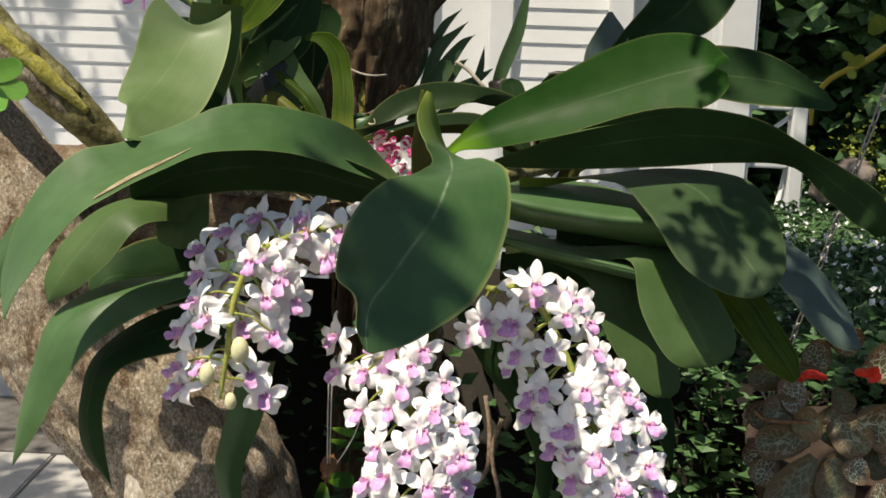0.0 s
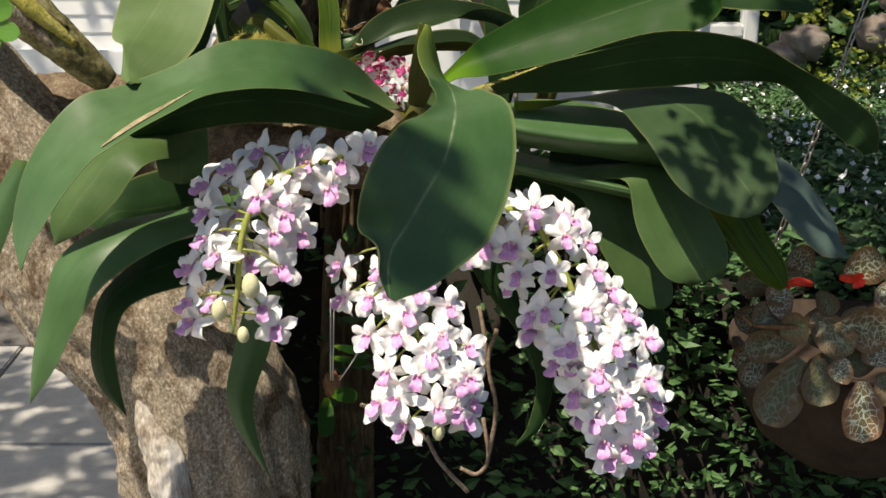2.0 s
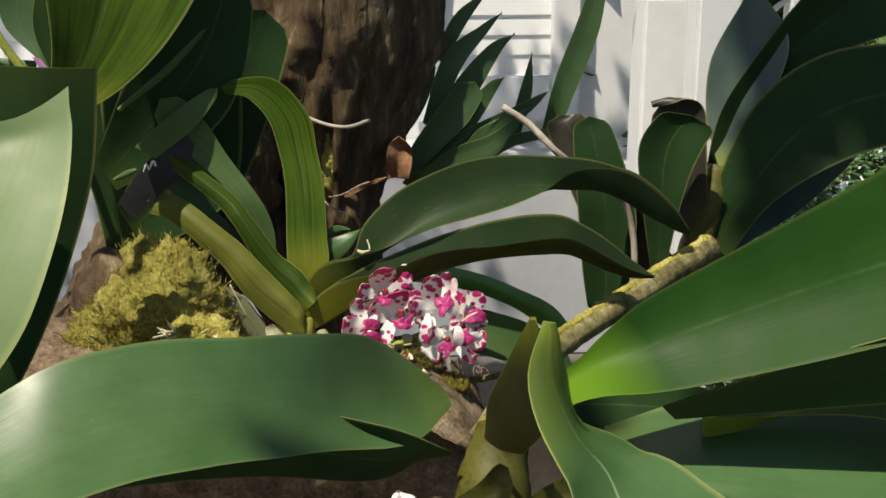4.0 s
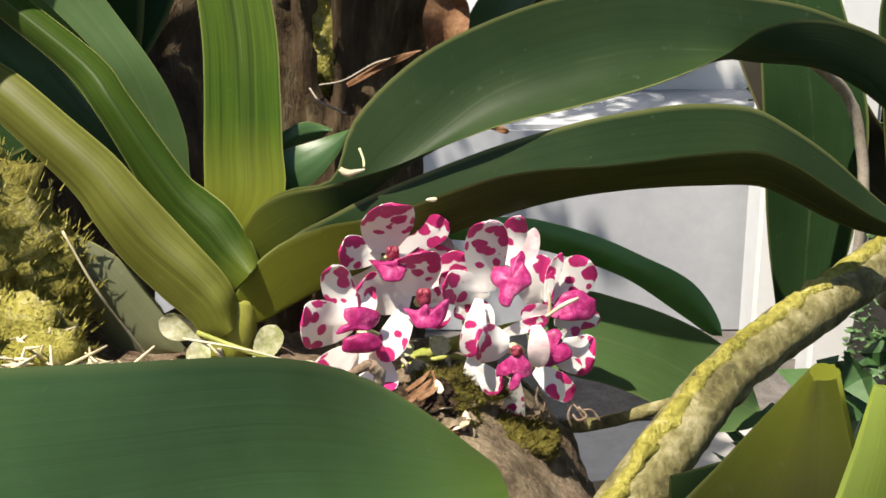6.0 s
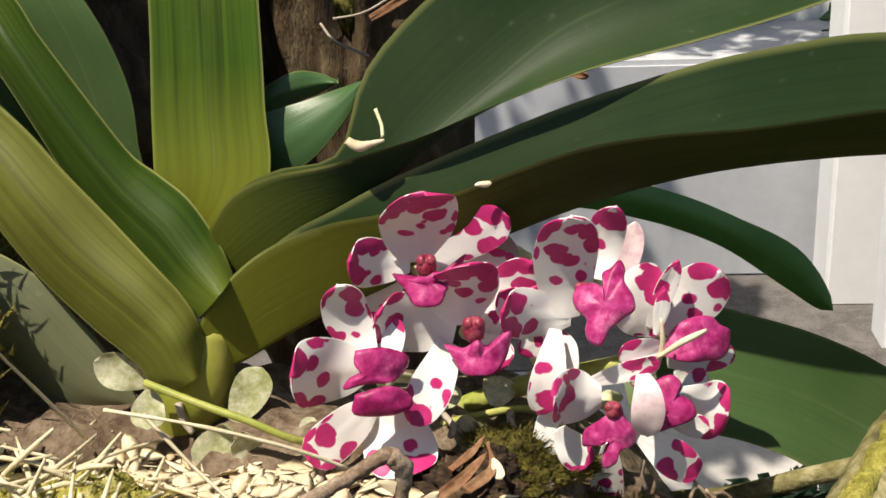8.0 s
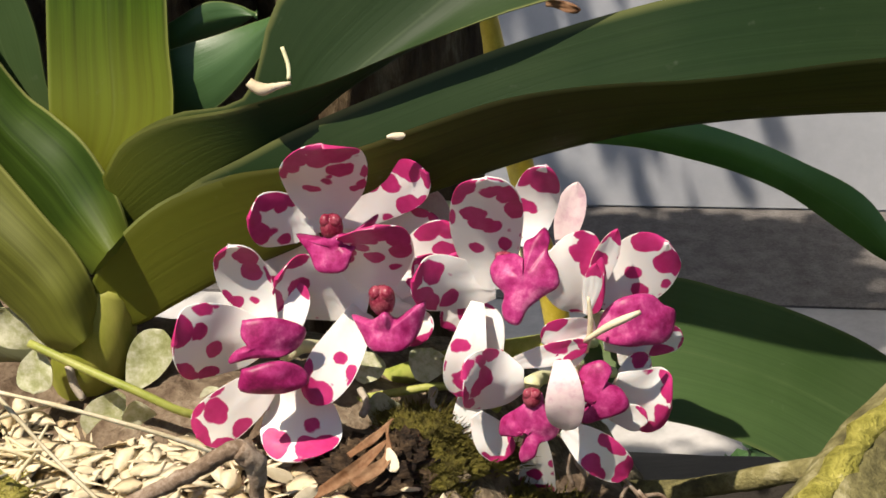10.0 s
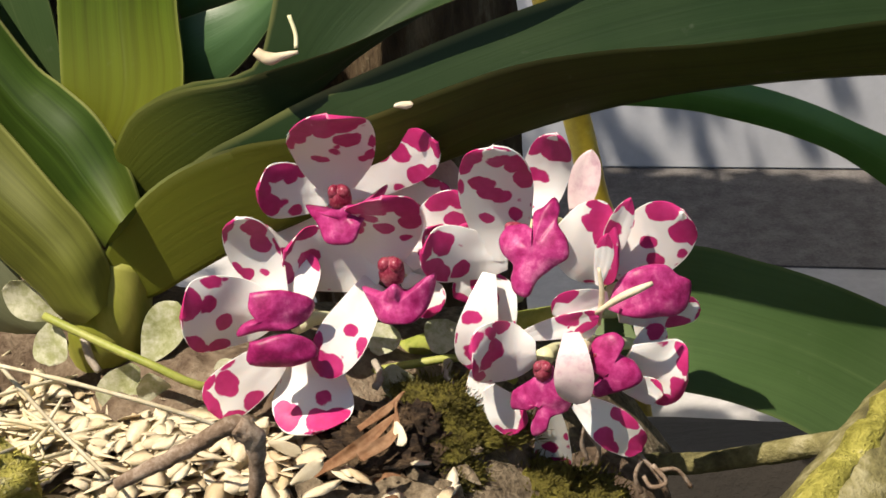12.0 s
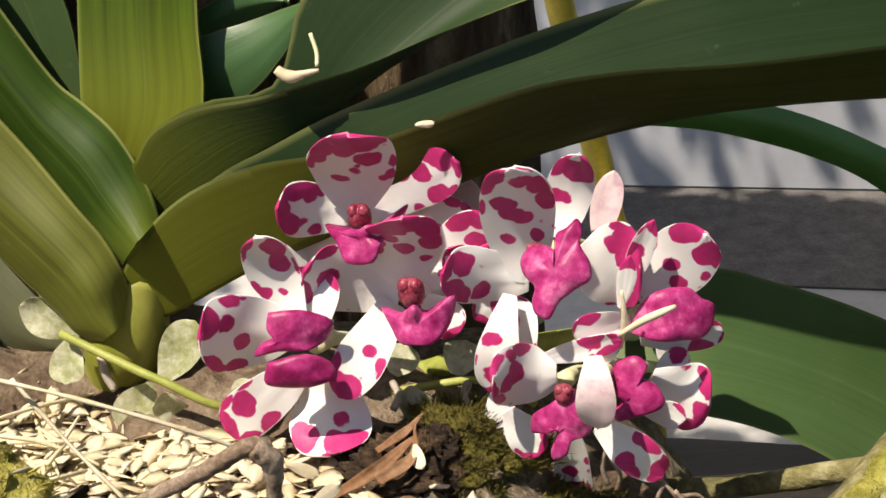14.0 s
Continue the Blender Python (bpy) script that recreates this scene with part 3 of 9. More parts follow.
def scatter(name, mat, places, size, seed, label, category, slim=0.45, lift=0.5):
    """One mesh of many small bent leaves at the places given."""
    rng = np.random.default_rng(seed)
    n = len(places)
    a = rng.normal(size=(n, 3))
    a[:, 2] = np.abs(a[:, 2]) * lift - 0.3
    a /= np.linalg.norm(a, axis=1)[:, None]
    b = np.cross(a, rng.normal(size=(n, 3)))
    b /= np.linalg.norm(b, axis=1)[:, None]
    c = np.cross(a, b)
    s = size * rng.uniform(0.6, 1.4, (n, 1))
    p = np.asarray(places)
    v = np.stack([p, p + s * (a * 0.5 + b * slim + c * 0.08), p + s * (a * 0.55 - c * 0.1), p + s * (a * 0.5 - b * slim + c * 0.08), p + s * a * 1.15], 1)
    i = np.arange(n)[:, None] * 5
    faces = np.concatenate([i + [0, 1, 2], i + [0, 2, 3], i + [1, 4, 2], i + [2, 4, 3]])
    me = bpy.data.meshes.new(name)
    me.from_pydata(v.reshape(-1, 3).tolist(), [], faces.tolist())
    me.materials.append(mat)
    return tagged(new(name, me), label, category, kind="stuff")


# ---- ground, house ----
GROUND_Z = -0.95
WALL_Y = 2.6
bm = bmesh.new()
bmesh.ops.create_grid(bm, x_segments=80, y_segments=80, size=60)
for v in bm.verts:
    v.co.z = GROUND_Z - 0.03 + (0.02 * noise.noise(v.co * 0.7) if abs(v.co.x) < 10 else 0)
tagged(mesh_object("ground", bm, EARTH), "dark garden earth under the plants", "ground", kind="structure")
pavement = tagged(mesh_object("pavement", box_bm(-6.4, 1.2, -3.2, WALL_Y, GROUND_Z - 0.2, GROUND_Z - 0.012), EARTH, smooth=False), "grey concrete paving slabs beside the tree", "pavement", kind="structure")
slab_bm = box_bm(-0.297, 0.297, -0.297, 0.297, -0.04, 0.0, bevel=0.004)
slab_mesh = None
for i in range(8):
    for j in range(9):
        if slab_mesh is None:
            ob = mesh_object("slab", slab_bm, PAVING, pavement, smooth=False)
            slab_mesh = ob.data
        else:
            ob = new("slab", slab_mesh)
            ob.parent = pavement
        ob.location = (-0.6 - 0.6 * i, 2.2 - 0.6 * j, GROUND_Z + 0.002 * ((i * 7 + j * 3) % 3))
tagged(mesh_object("path", box_bm(-0.29, 0.9, 0.9, 2.25, GROUND_Z - 0.1, GROUND_Z + 0.002), PAVING, smooth=False), "smooth grey concrete path before the step", "path", kind="structure")
plinth = tagged(mesh_object("plinth", box_bm(-4.5, 0.8, 2.25, WALL_Y, GROUND_Z, -0.5, bevel=0.01), PLASTER, smooth=False), "grey concrete step along the house wall", "step", kind="structure")
tagged(mesh_object("wall_north", box_bm(-4.5, 0.84, WALL_Y, WALL_Y + 0.15, GROUND_Z, 2.6), WHITE_PAINT, smooth=False), "white painted house wall", "wall", kind="structure")


def shutter(x0, x1, z0, z1, glazed=0.0):
    """A louvred door leaf in front of the wall; the top part may be glazed."""
    y = WALL_Y - 0.006
    door = tagged(thing("door_1", "white louvred wooden door in the house wall", "door", "louvred doors", (x0, y, z0)), kind="structure")
    st = 0.07
    for n, (a, b, c, d) in {"stile": (x0, x0 + st, z0, z1), "stile.001": (x1 - st, x1, z0, z1), "rail": (x0 + st, x1 - st, z1 - st, z1), "rail.001": (x0 + st, x1 - st, z0, z0 + st * 1.6)}.items():
        piece(n.split(".")[0], box_bm(a, b, y - 0.05, y, c, d, bevel=0.004), WHITE_PAINT, door, smooth=False)
    top = z1 - st
    if glazed:
        piece("rail", box_bm(x0 + st, x1 - st, y - 0.05, y, top - glazed - st, top - glazed, bevel=0.004), WHITE_PAINT, door, smooth=False)
        piece("pane", box_bm(x0 + st, x1 - st, y - 0.012, y - 0.006, top - glazed, top), GLASS_DARK, door, "dark glass pane", smooth=False)
        top -= glazed + st
    z = z0 + st * 1.6
    pitch = 0.048
    bm = bmesh.new()
    vs = [bm.verts.new(p) for p in ((x0 + st, y - 0.016, 0.052), (x1 - st, y - 0.016, 0.052), (x1 - st, y - 0.022, 0.0), (x0 + st, y - 0.022, 0.0), (x0 + st, y - 0.01, 0.05), (x1 - st, y - 0.01, 0.05), (x1 - st, y - 0.015, -0.003), (x0 + st, y - 0.015, -0.003))]
    for f in ((0, 3, 2, 1), (4, 5, 6, 7), (3, 7, 6, 2), (0, 1, 5, 4)):
        bm.faces.new([vs[i] for i in f])
    first = piece("slat", bm, WHITE_PAINT, door, smooth=False)
    first.location.z = z
    while z + 2 * pitch < top:
        z += pitch
        ob = new("slat", first.data)
        under(ob, door)
        ob.location.z = z
    return door


# Made-up dark band along the step, to darken the ground there.
tagged(mesh_object("dark_strip", box_bm(-1.6, 0.88, 1.84, 2.25, GROUND_Z - 0.1, GROUND_Z + 0.006), STRIP_GREY, smooth=False), "dark grey strip added in front of the step", "soil", kind="structure")
shutter(-1.4, -0.645, -0.45, 1.7)
shutter(-0.625, -0.08, -0.45, 1.7)
shutter(-2.3, -1.45, -0.45, 1.7, 0.7)
shutter(0.1, 0.5, -0.45, 1.7, 1.2)
post = tagged(mesh_object("porch_post", box_bm(0.615, 0.705, 1.9, 1.99, GROUND_Z, 2.5, bevel=0.008), WHITE_PAINT, smooth=False), "square white painted porch post", "post")
rail = thing("porch_railing", "white wooden porch railing with crossed braces", "railing", at=(0.705, 1.9, -0.9))
RX0, RX1, RZ0, RZ1, RY = 0.705, 0.84, -0.21, -0.05, 1.93
for n, box in (("post", (RX1 - 0.035, RX1, GROUND_Z, RZ1)), ("top_rail", (RX0, RX1 - 0.035, RZ1 - 0.025, RZ1)), ("middle_rail", (RX0, RX1 - 0.035, RZ0, RZ0 + 0.03)), ("bottom_rail", (RX0, RX1 - 0.035, -0.85, -0.8))):
    piece(n, box_bm(box[0], box[1], RY, RY + 0.05, box[2], box[3], bevel=0.004), WHITE_PAINT, rail, smooth=False)
for a, b in (((RX0, RZ0 + 0.04), (RX1 - 0.035, RZ1 - 0.04)), ((RX0, -0.8), (RX1 - 0.035, RZ0))):
    piece("brace", tube_bm([(a[0], RY + 0.025, a[1]), ((a[0] + b[0]) / 2, RY + 0.025, (a[1] + b[1]) / 2), (b[0], RY + 0.025, b[1])], 0.006, 6, 4), WHITE_PAINT, rail)
tagged(mesh_object("porch_post", box_bm(0.555, 0.7, 2.1, 2.22, GROUND_Z, -0.1, bevel=0.008), WHITE_PAINT, smooth=False), "short square white painted post by the step", "post")
tagged(mesh_object("bamboo_cane", tube_bm([(-0.045, 1.37, -0.97)] + [(-0.0864, 1.4, -0.7034), (-0.1079, 1.4, -0.6212), (-0.1213, 1.4, -0.5458), (-0.1476, 1.4, -0.4282), (-0.1637, 1.4, -0.3486), (-0.1781, 1.4, -0.2788)], 0.018, 12, 16), YELLOW), "upright yellow bamboo cane in the bed", "cane")

# ---- garden ----
rng = np.random.default_rng(4)


def bush(n, centre, spread, seed):
    r = np.random.default_rng(seed)
    blobs = r.normal(size=(14, 3)) * np.array(spread) * 0.7 + centre
    k = r.integers(0, 14, n)
    p = blobs[k] + r.normal(size=(n, 3)) * np.array(spread) * 0.28
    p[:, 2] = np.maximum(p[:, 2], GROUND_Z)
    return p


def bank_top(x, y):
    """Height of the planted bank: low beneath the trees, a raised bed towards the porch."""
    low = 0.04 - 0.7 * y
    high = -0.13 - 0.07 * y
    w = min(1.0, max(0.0, (x - 0.17 - 0.25 * y) / 0.12))
    w = w * w * (3 - 2 * w)
    return max(low, -0.95) * (1 - w) + high * w + 0.03 * noise.noise(Vector((x, y, 0)) * 4)


# The low near edge also fills the black shaded gap under the orchid.
bm = bmesh.new()
xs, ys = np.linspace(-0.24, 2.2, 74), np.linspace(0.14, 2.0, 44)
grid = [[bm.verts.new((x, y, max(GROUND_Z - 0.05, bank_top(x, y) - 0.07))) for y in ys] for x in xs]
low = [bm.verts.new((x, ys[0], GROUND_Z - 0.1)) for x in xs]
for i in range(len(xs) - 1):
    bm.faces.new((low[i], low[i + 1], grid[i + 1][0], grid[i][0]))
    for j in range(len(ys) - 1):
        bm.faces.new((grid[i][j], grid[i + 1][j], grid[i + 1][j + 1], grid[i][j + 1]))
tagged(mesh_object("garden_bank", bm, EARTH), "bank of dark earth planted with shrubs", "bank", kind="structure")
bed = []
r = random.Random(9)
while len(bed) < 70000:
    x, y = r.uniform(0.13, 2.0), r.uniform(0.1, 1.1)
    if r.random() < 0.4:
        x, y = r.uniform(0.45, 1.7), r.uniform(0.9, 1.95)
    if r.random() < 0.38:
        y = 0.1 + 0.06 * r.random()
        bed.append((x, y, r.uniform(-0.75, bank_top(x, y) - 0.05)))
    elif bank_top(x, y) > -0.8:
        clump = 0.5 + 0.5 * noise.noise(Vector((x, y, 1)) * 9)
        bed.append((x, y, bank_top(x, y) - 0.05 * r.random() - 0.07 * (1 - clump)))
for k in range(1200):
    bed.append((r.uniform(-0.2, 0.15), 0.1 + 0.06 * r.random(), r.uniform(-0.75, -0.17)))
bed = np.array(bed)
scatter("garden_plants", DARK_LEAVES, bed, 0.016, 1, "dense dark green bedding plants", "shrub", 0.32)
hedge = np.concatenate([bush(3000, (x, y, z), (0.55, 0.3, 0.5), 20 + i) for i, (x, y, z) in enumerate(((1.0, 3.05, -0.35), (1.05, 3.2, 0.35), (1.25, 2.9, -0.3), (1.7, 2.6, -0.2), (2.5, 2.7, 0.0), (1.3, 3.1, 0.5), (1.9, 3.0, 0.7), (3.0, 2.8, 0.6)))])
scatter("hedge", DARK_LEAVES, hedge, 0.06, 2, "tall dark hedge at the back of the garden", "hedge")
tagged(mesh_object("garden_fence", box_bm(0.5, 7, 3.6, 3.7, GROUND_Z, 2.6), BARK_DARK, smooth=False), "dark board fence behind the hedge", "fence", kind="structure")
scatter("white_flowers", WHITE_BLOOM, bed[(bed[:, 0] > 0.35) & (bed[:, 2] > -0.5) & (bed[:, 1] > 0.3)][::14] + np.array((0, -0.01, 0.02)), 0.0065, 3, "small white flowers among the bedding plants", "flowers", 0.7, 2.0)
lime = np.concatenate([bush(500, c, (0.12, 0.1, 0.12), 40 + i) for i, c in enumerate(((1.45, 1.7, -0.42), (1.75, 1.6, -0.5), (1.35, 2.2, 0.15), (1.9, 2.2, 0.3), (1.2, 0.9, -0.42)))])
scatter("lime_shrub", LIME_LEAVES, lime, 0.03, 4, "yellow-green shrub in the garden bed", "shrub")
near_lime = np.concatenate([bush(110, c, (0.07, 0.06, 0.05), 60 + i) for i, c in enumerate(((1.0158, 1.7, -0.2443), (0.9252, 1.6, -0.2773), (0.9867, 2, -0.1556)))])
scatter("lime_shrub", LIME_LEAVES, near_lime, 0.013, 7, "yellow-green shrub behind the white flowers", "shrub")
for i, (p, r) in enumerate((((0.9424, 1.9, -0.2163), 0.055), ((0.8925, 1.9, -0.2493), 0.045), ((1.1185, 1.9, -0.1954), 0.06))):
    ob = mesh_object("rock", ellipsoid_bm(r, r * 0.8, r * 0.75, 20, 14, 0.3, i + 5, 40), ROCK)
    ob.location = p
    tagged(ob, "pale brown garden rock among the plants", "rock", "garden rocks")
for i, (x, y, z, r) in enumerate(((1.32, 2.1, -0.12, 0.12), (1.5, 1.95, -0.3, 0.1), (1.75, 2.0, -0.25, 0.13), (1.62, 1.9, -0.4, 0.09))):
    ob = mesh_object("rock", ellipsoid_bm(r, r * 0.8, r * 0.7, 20, 14, 0.3, i, 40), ROCK)
    ob.location = (x, y, z)
    tagged(ob, "rough brown garden rock in the bed", "rock", "garden rocks")
mound_bm = ellipsoid_bm(0.9, 0.5, 0.62, 30, 16, 0.15, 8, 50)
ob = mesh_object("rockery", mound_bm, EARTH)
ob.location = (1.75, 2.25, -0.95)
tagged(ob, "mound of dark earth carrying rocks", "rockery", kind="structure")

# ---- trees ----
old = thing("tree", "weathered brown leaning trunk with rough bark", "tree", at=(-0.1519, 0, -0.8611))
piece("trunk", tube_bm([(-0.4504, 0.03, 0.0873), (-0.3181, -0.02, -0.0453), (-0.2576, -0.03, -0.1534), (-0.1569, -0.02, -0.2817), (-0.1451, -0.01, -0.4881), (-0.1519, 0, -0.8611)], [0.056, 0.06, 0.066, 0.083, 0.09, 0.12], 130, 300, 0.035, 1, 55, ridge=.1), BARK, old)
piece("peeled_patch", tube_bm([(-0.1944, -0.09, -0.2485), (-0.1876, -0.093, -0.2698), (-0.1785, -0.096, -0.2913), (-0.1717, -0.098, -0.3212), (-0.1684, -0.1, -0.3567), (-0.1665, -0.1, -0.394)], [.005, .011, .016, .018, .016, .006], 40, 90, .2, 4, 45, ridge=.1), BARK_PALE, old, "pale patch where the bark has peeled")
piece("stripped_limb", tube_bm([(-0.3683, -0.06, 0.145), (-0.3063, -0.06, 0.0882), (-0.2714, -0.055, 0.0582), (-0.2397, -0.05, 0.0272), (-0.2143, -0.04, 0.0009)], [.022, .021, .019, .016, .01], 18, 40, .12, 5, 60), BRANCH, old, "pale peeling limb with a mossy stripe")
piece("peeled_strip", tube_bm([(-0.3571, -0.082, 0.1387), (-0.3011, -0.079, 0.0857), (-0.2714, -0.072, 0.0574), (-0.2451, -0.064, 0.0297)], [.006, .008, .007, .003], 10, 30, .3, 6, 120), BARK, old, "pale peeled wood")
piece("moss_stripe", tube_bm([(-0.3575, -0.078, 0.1505), (-0.3007, -0.078, 0.0948), (-0.2647, -0.072, 0.0644), (-0.2325, -0.062, 0.034)], [.006, .008, .007, .003], 10, 30, .3, 7, 120), MOSS, old, "yellow-green moss stripe")
piece("splinter", tube_bm([(-0.2711, -0.07, 0.0852), (-0.2654, -0.068, 0.0689), (-0.2521, -0.065, 0.0559), (-0.2387, -0.06, 0.0467)], [.001, .0035, .004, .002], 6, 10, .1), BARK_DARK, old)
dark = thing("tree", "dark upright tree limb with furrowed bark", "tree", at=(-0.0049, 0.2, -0.7749))
piece("limb", tube_bm([(-.04, .15, -.55), (-.036, .15, -.2), (-.034, .15, -.03), (-.033, .152, .02), (-.03, .158, .06), (-.026, .165, .11), (-.02, .175, .2), (0, .19, .5), (-.02, .21, 1.0), (-.1, .22, 1.5)], [.036, .03, .027, .031, .044, .06, .07, .08, .07, .05], 80, 200, 0.05, 2, 70, ridge=.2), BARK_DARK, dark)
piece("limb", tube_bm([(-.038, .15, -.12)] + [(-0.0453, 0.15, -0.063), (-0.0711, 0.16, -0.0036), (-0.0775, 0.175, 0.0582), (-0.0712, 0.19, 0.1402), (-0.0628, 0.21, 0.2793)], [.018, .024, .03, .035, .04, .05], 60, 90, .1, 4, 60, ridge=.2), BARK_DARK, dark)
# Unseen boughs and a twig, added to carry the shading leaves overhead.
for tip, mid in (((1.1, 1.25, 1.62), (0.5, 0.7, 1.45)), ((-1.0, 1.05, 1.62), (-0.5, 0.6, 1.4)), ((-1.85, 1.6, 1.92), (-0.9, 0.8, 1.6)), ((0.05, -0.45, 1.47), (0.0, -0.1, 1.4))):
    piece("bough", tube_bm([(-.03, .21, 1.05), mid, tip], [.045, .025, .01], 14, 30, .15, 5, 40), BARK_DARK, dark)
piece("twig", tube_bm([(0.03, -0.28, 1.44), (0.05, -0.3, 1.0), (0.07, -0.3, 0.56)], [.008, .005, .003], 8, 24, .15, 6, 40), BARK_DARK, dark)
piece("root_stock", tube_bm([(-.15, .08, -.08), (-.115, .1, -.01), (-.092, .125, .04), (-.075, .15, .11)], [.05, .042, .034, .03], 40, 60, .22, 12, 60, ridge=.15), BARK_DARK, dark, "dark knotted base of the limb")
piece("root_wire", tube_bm([(-0.0466, 0.112, 0.0671), (-0.0327, 0.108, 0.0625), (-0.0219, 0.108, 0.0614), (-0.0118, 0.122, 0.0617)], .0011, 6, 12), ROOT, dark, "thin pale root across the bark")
for i, q in enumerate(([(-0.0358, 0.1, 0.0261), (-0.0329, 0.098, 0.0228), (-0.0274, 0.096, 0.0205), (-0.0251, 0.095, 0.0198)], [(-0.033, 0.1, 0.027), (-0.0257, 0.1, 0.0284), (-0.0166, 0.1, 0.0333), (-0.0085, 0.1, 0.0351)])):
    piece("root", tube_bm(q, .0003, 6, 14, .3, i, 200), ROOT, dark)
log = thing("fallen_limb", "mossy brown limb bearing the small orchid", "branch", at=(-0.1, 0.01, -0.06))
piece("wood", tube_bm([(-0.42, 0.03, -0.05), (-0.26, 0.03, -0.055), (-0.12, 0.02, -0.058), (-0.04, 0.01, -0.058), (0.0, 0.004, -0.058), (0.016, 0.0, -0.075), (0.024, -0.004, -0.12), (0.028, -0.006, -0.2)], [.05, .05, .047, .042, .036, .03, .025, .024], 56, 150, .12, 6, 70), grain("log_bark", [(0.3, (0.03, 0.02, 0.012)), (0.48, (0.12, 0.08, 0.05)), (0.6, (0.24, 0.18, 0.12)), (0.75, (0.42, 0.36, 0.26))], 70, bump=1.0, depth=0.003), log)
branch_line = [(0.0334, -0.045, -0.0403), (0.0519, -0.02, -0.0274), (0.0722, 0.01, -0.0212), (0.1, 0.04, -0.0169), (0.1369, 0.08, -0.0117), (0.1651, 0.1, -0.003)]
branch = thing("branch", "mossy green slanting branch", "branch", at=branch_line[2])
piece("wood", tube_bm(branch_line, [.0068, .0066, .0064, .0064, .0066, .007], 24, 110, .1, 3, 120, ridge=.06), BRANCH, branch)
piece("moss_strip", tube_bm([(x - .002, y - .002, z + .0052) for x, y, z in branch_line], [.0016, .0022, .0018, .0024, .002, .0024], 12, 110, .6, 9, 300), MOSS, branch, "olive moss along the top")
tagged(mesh_object("air_root", tube_bm([(0.0206, 0.01, -0.037), (0.0279, 0.012, -0.0381), (0.0369, 0.012, -0.0372), (0.0448, 0.012, -0.0358), (0.0532, 0.01, -0.032), (0.0658, 0.006, -0.0263)], [.0014, .0016, .0017, .0016, .0017, .0018], 10, 36, .2, 7, 250), BRANCH), "thin greenish aerial root", "root")
tagged(mesh_object("air_root", tube_bm([(0.0519, 0.07, 0.0783), (0.0644, 0.068, 0.07), (0.0782, 0.063, 0.0566), (0.099, 0.08, 0.0391), (0.116, 0.095, 0.0249), (0.1225, 0.098, 0.0101), (0.1249, 0.097, -0.0107), (0.1248, 0.1, -0.0367)], .0017, 8, 40, .15, 8, 200), ROOT), "pale grey aerial root bent downwards", "root")

# ---- white orchid ----
white_orchid = thing("orchid_plant", "large strap-leaved orchid growing on the trunk", "orchid", at=(0.0329, -0.12, -0.0444))
ARCH = [(0.0167, -0.0625, -0.0125, -0.001, -0.0125, 0.0014, -0, 0, -0), (0.001, -0.091, 0.0012, -0.0055, -0.039, 0.0006, -0.0003, 0, -0.0042), (-0.019, -0.1205, 0.0169, -0.0089, -0.0345, -0.0062, -0.0004, -0, -0.0042), (-0.038, -0.148, 0.0282, -0.0085, -0.027, -0.0101, -0.0003, 0, -0.004), (-0.0585, -0.1665, 0.0348, -0.0063, -0.0215, -0.0123, -0.0002, 0, -0.0039), (-0.0826, -0.18, 0.0381, -0.0039, -0.02, -0.0144, -0.0002, 0, -0.0038), (-0.1077, -0.195, 0.036, -0.003, -0.023, -0.0148, -0.0003, -0, -0.0038), (-0.1343, -0.21, 0.0247, 0, -0.025, -0.0129, -0.0003, 0, -0.0038), (-0.1629, -0.225, 0.0133, 0.0036, -0.025, -0.0137, -0.0003, 0, -0.0038), (-0.1839, -0.237, 0.0049, 0.0066, -0.025, -0.0175, -0.0002, 0, -0.0039), (-0.2006, -0.2485, -0.0125, 0.0103, -0.0235, -0.0163, -0.0002, 0, -0.0038), (-0.2137, -0.2585, -0.0348, 0.0129, -0.0215, -0.0105, -0.0001, 0, -0.0037), (-0.2223, -0.266, -0.0594, 0.0115, -0.019, -0.0031, -0.0002, -0, -0.0036), (-0.22, -0.286, -0.0787, 0.0006, -0.001, -0.0001, 0, -0, -0)]
leaf(white_orchid, ARCH, LEAF, "long arched leaf with a dry brown streak", fold=0, tip=0, n=52, m=12)
piece("streak", leaf_bm(on_leaf(ARCH, 0.0, 0.49, 0.69, 0.42, 0.82, 0.12, -0.0013), fold=0, tip=0, thick=.0004, n=16, m=4), SCAR, white_orchid, "dry tan scar along the leaf")
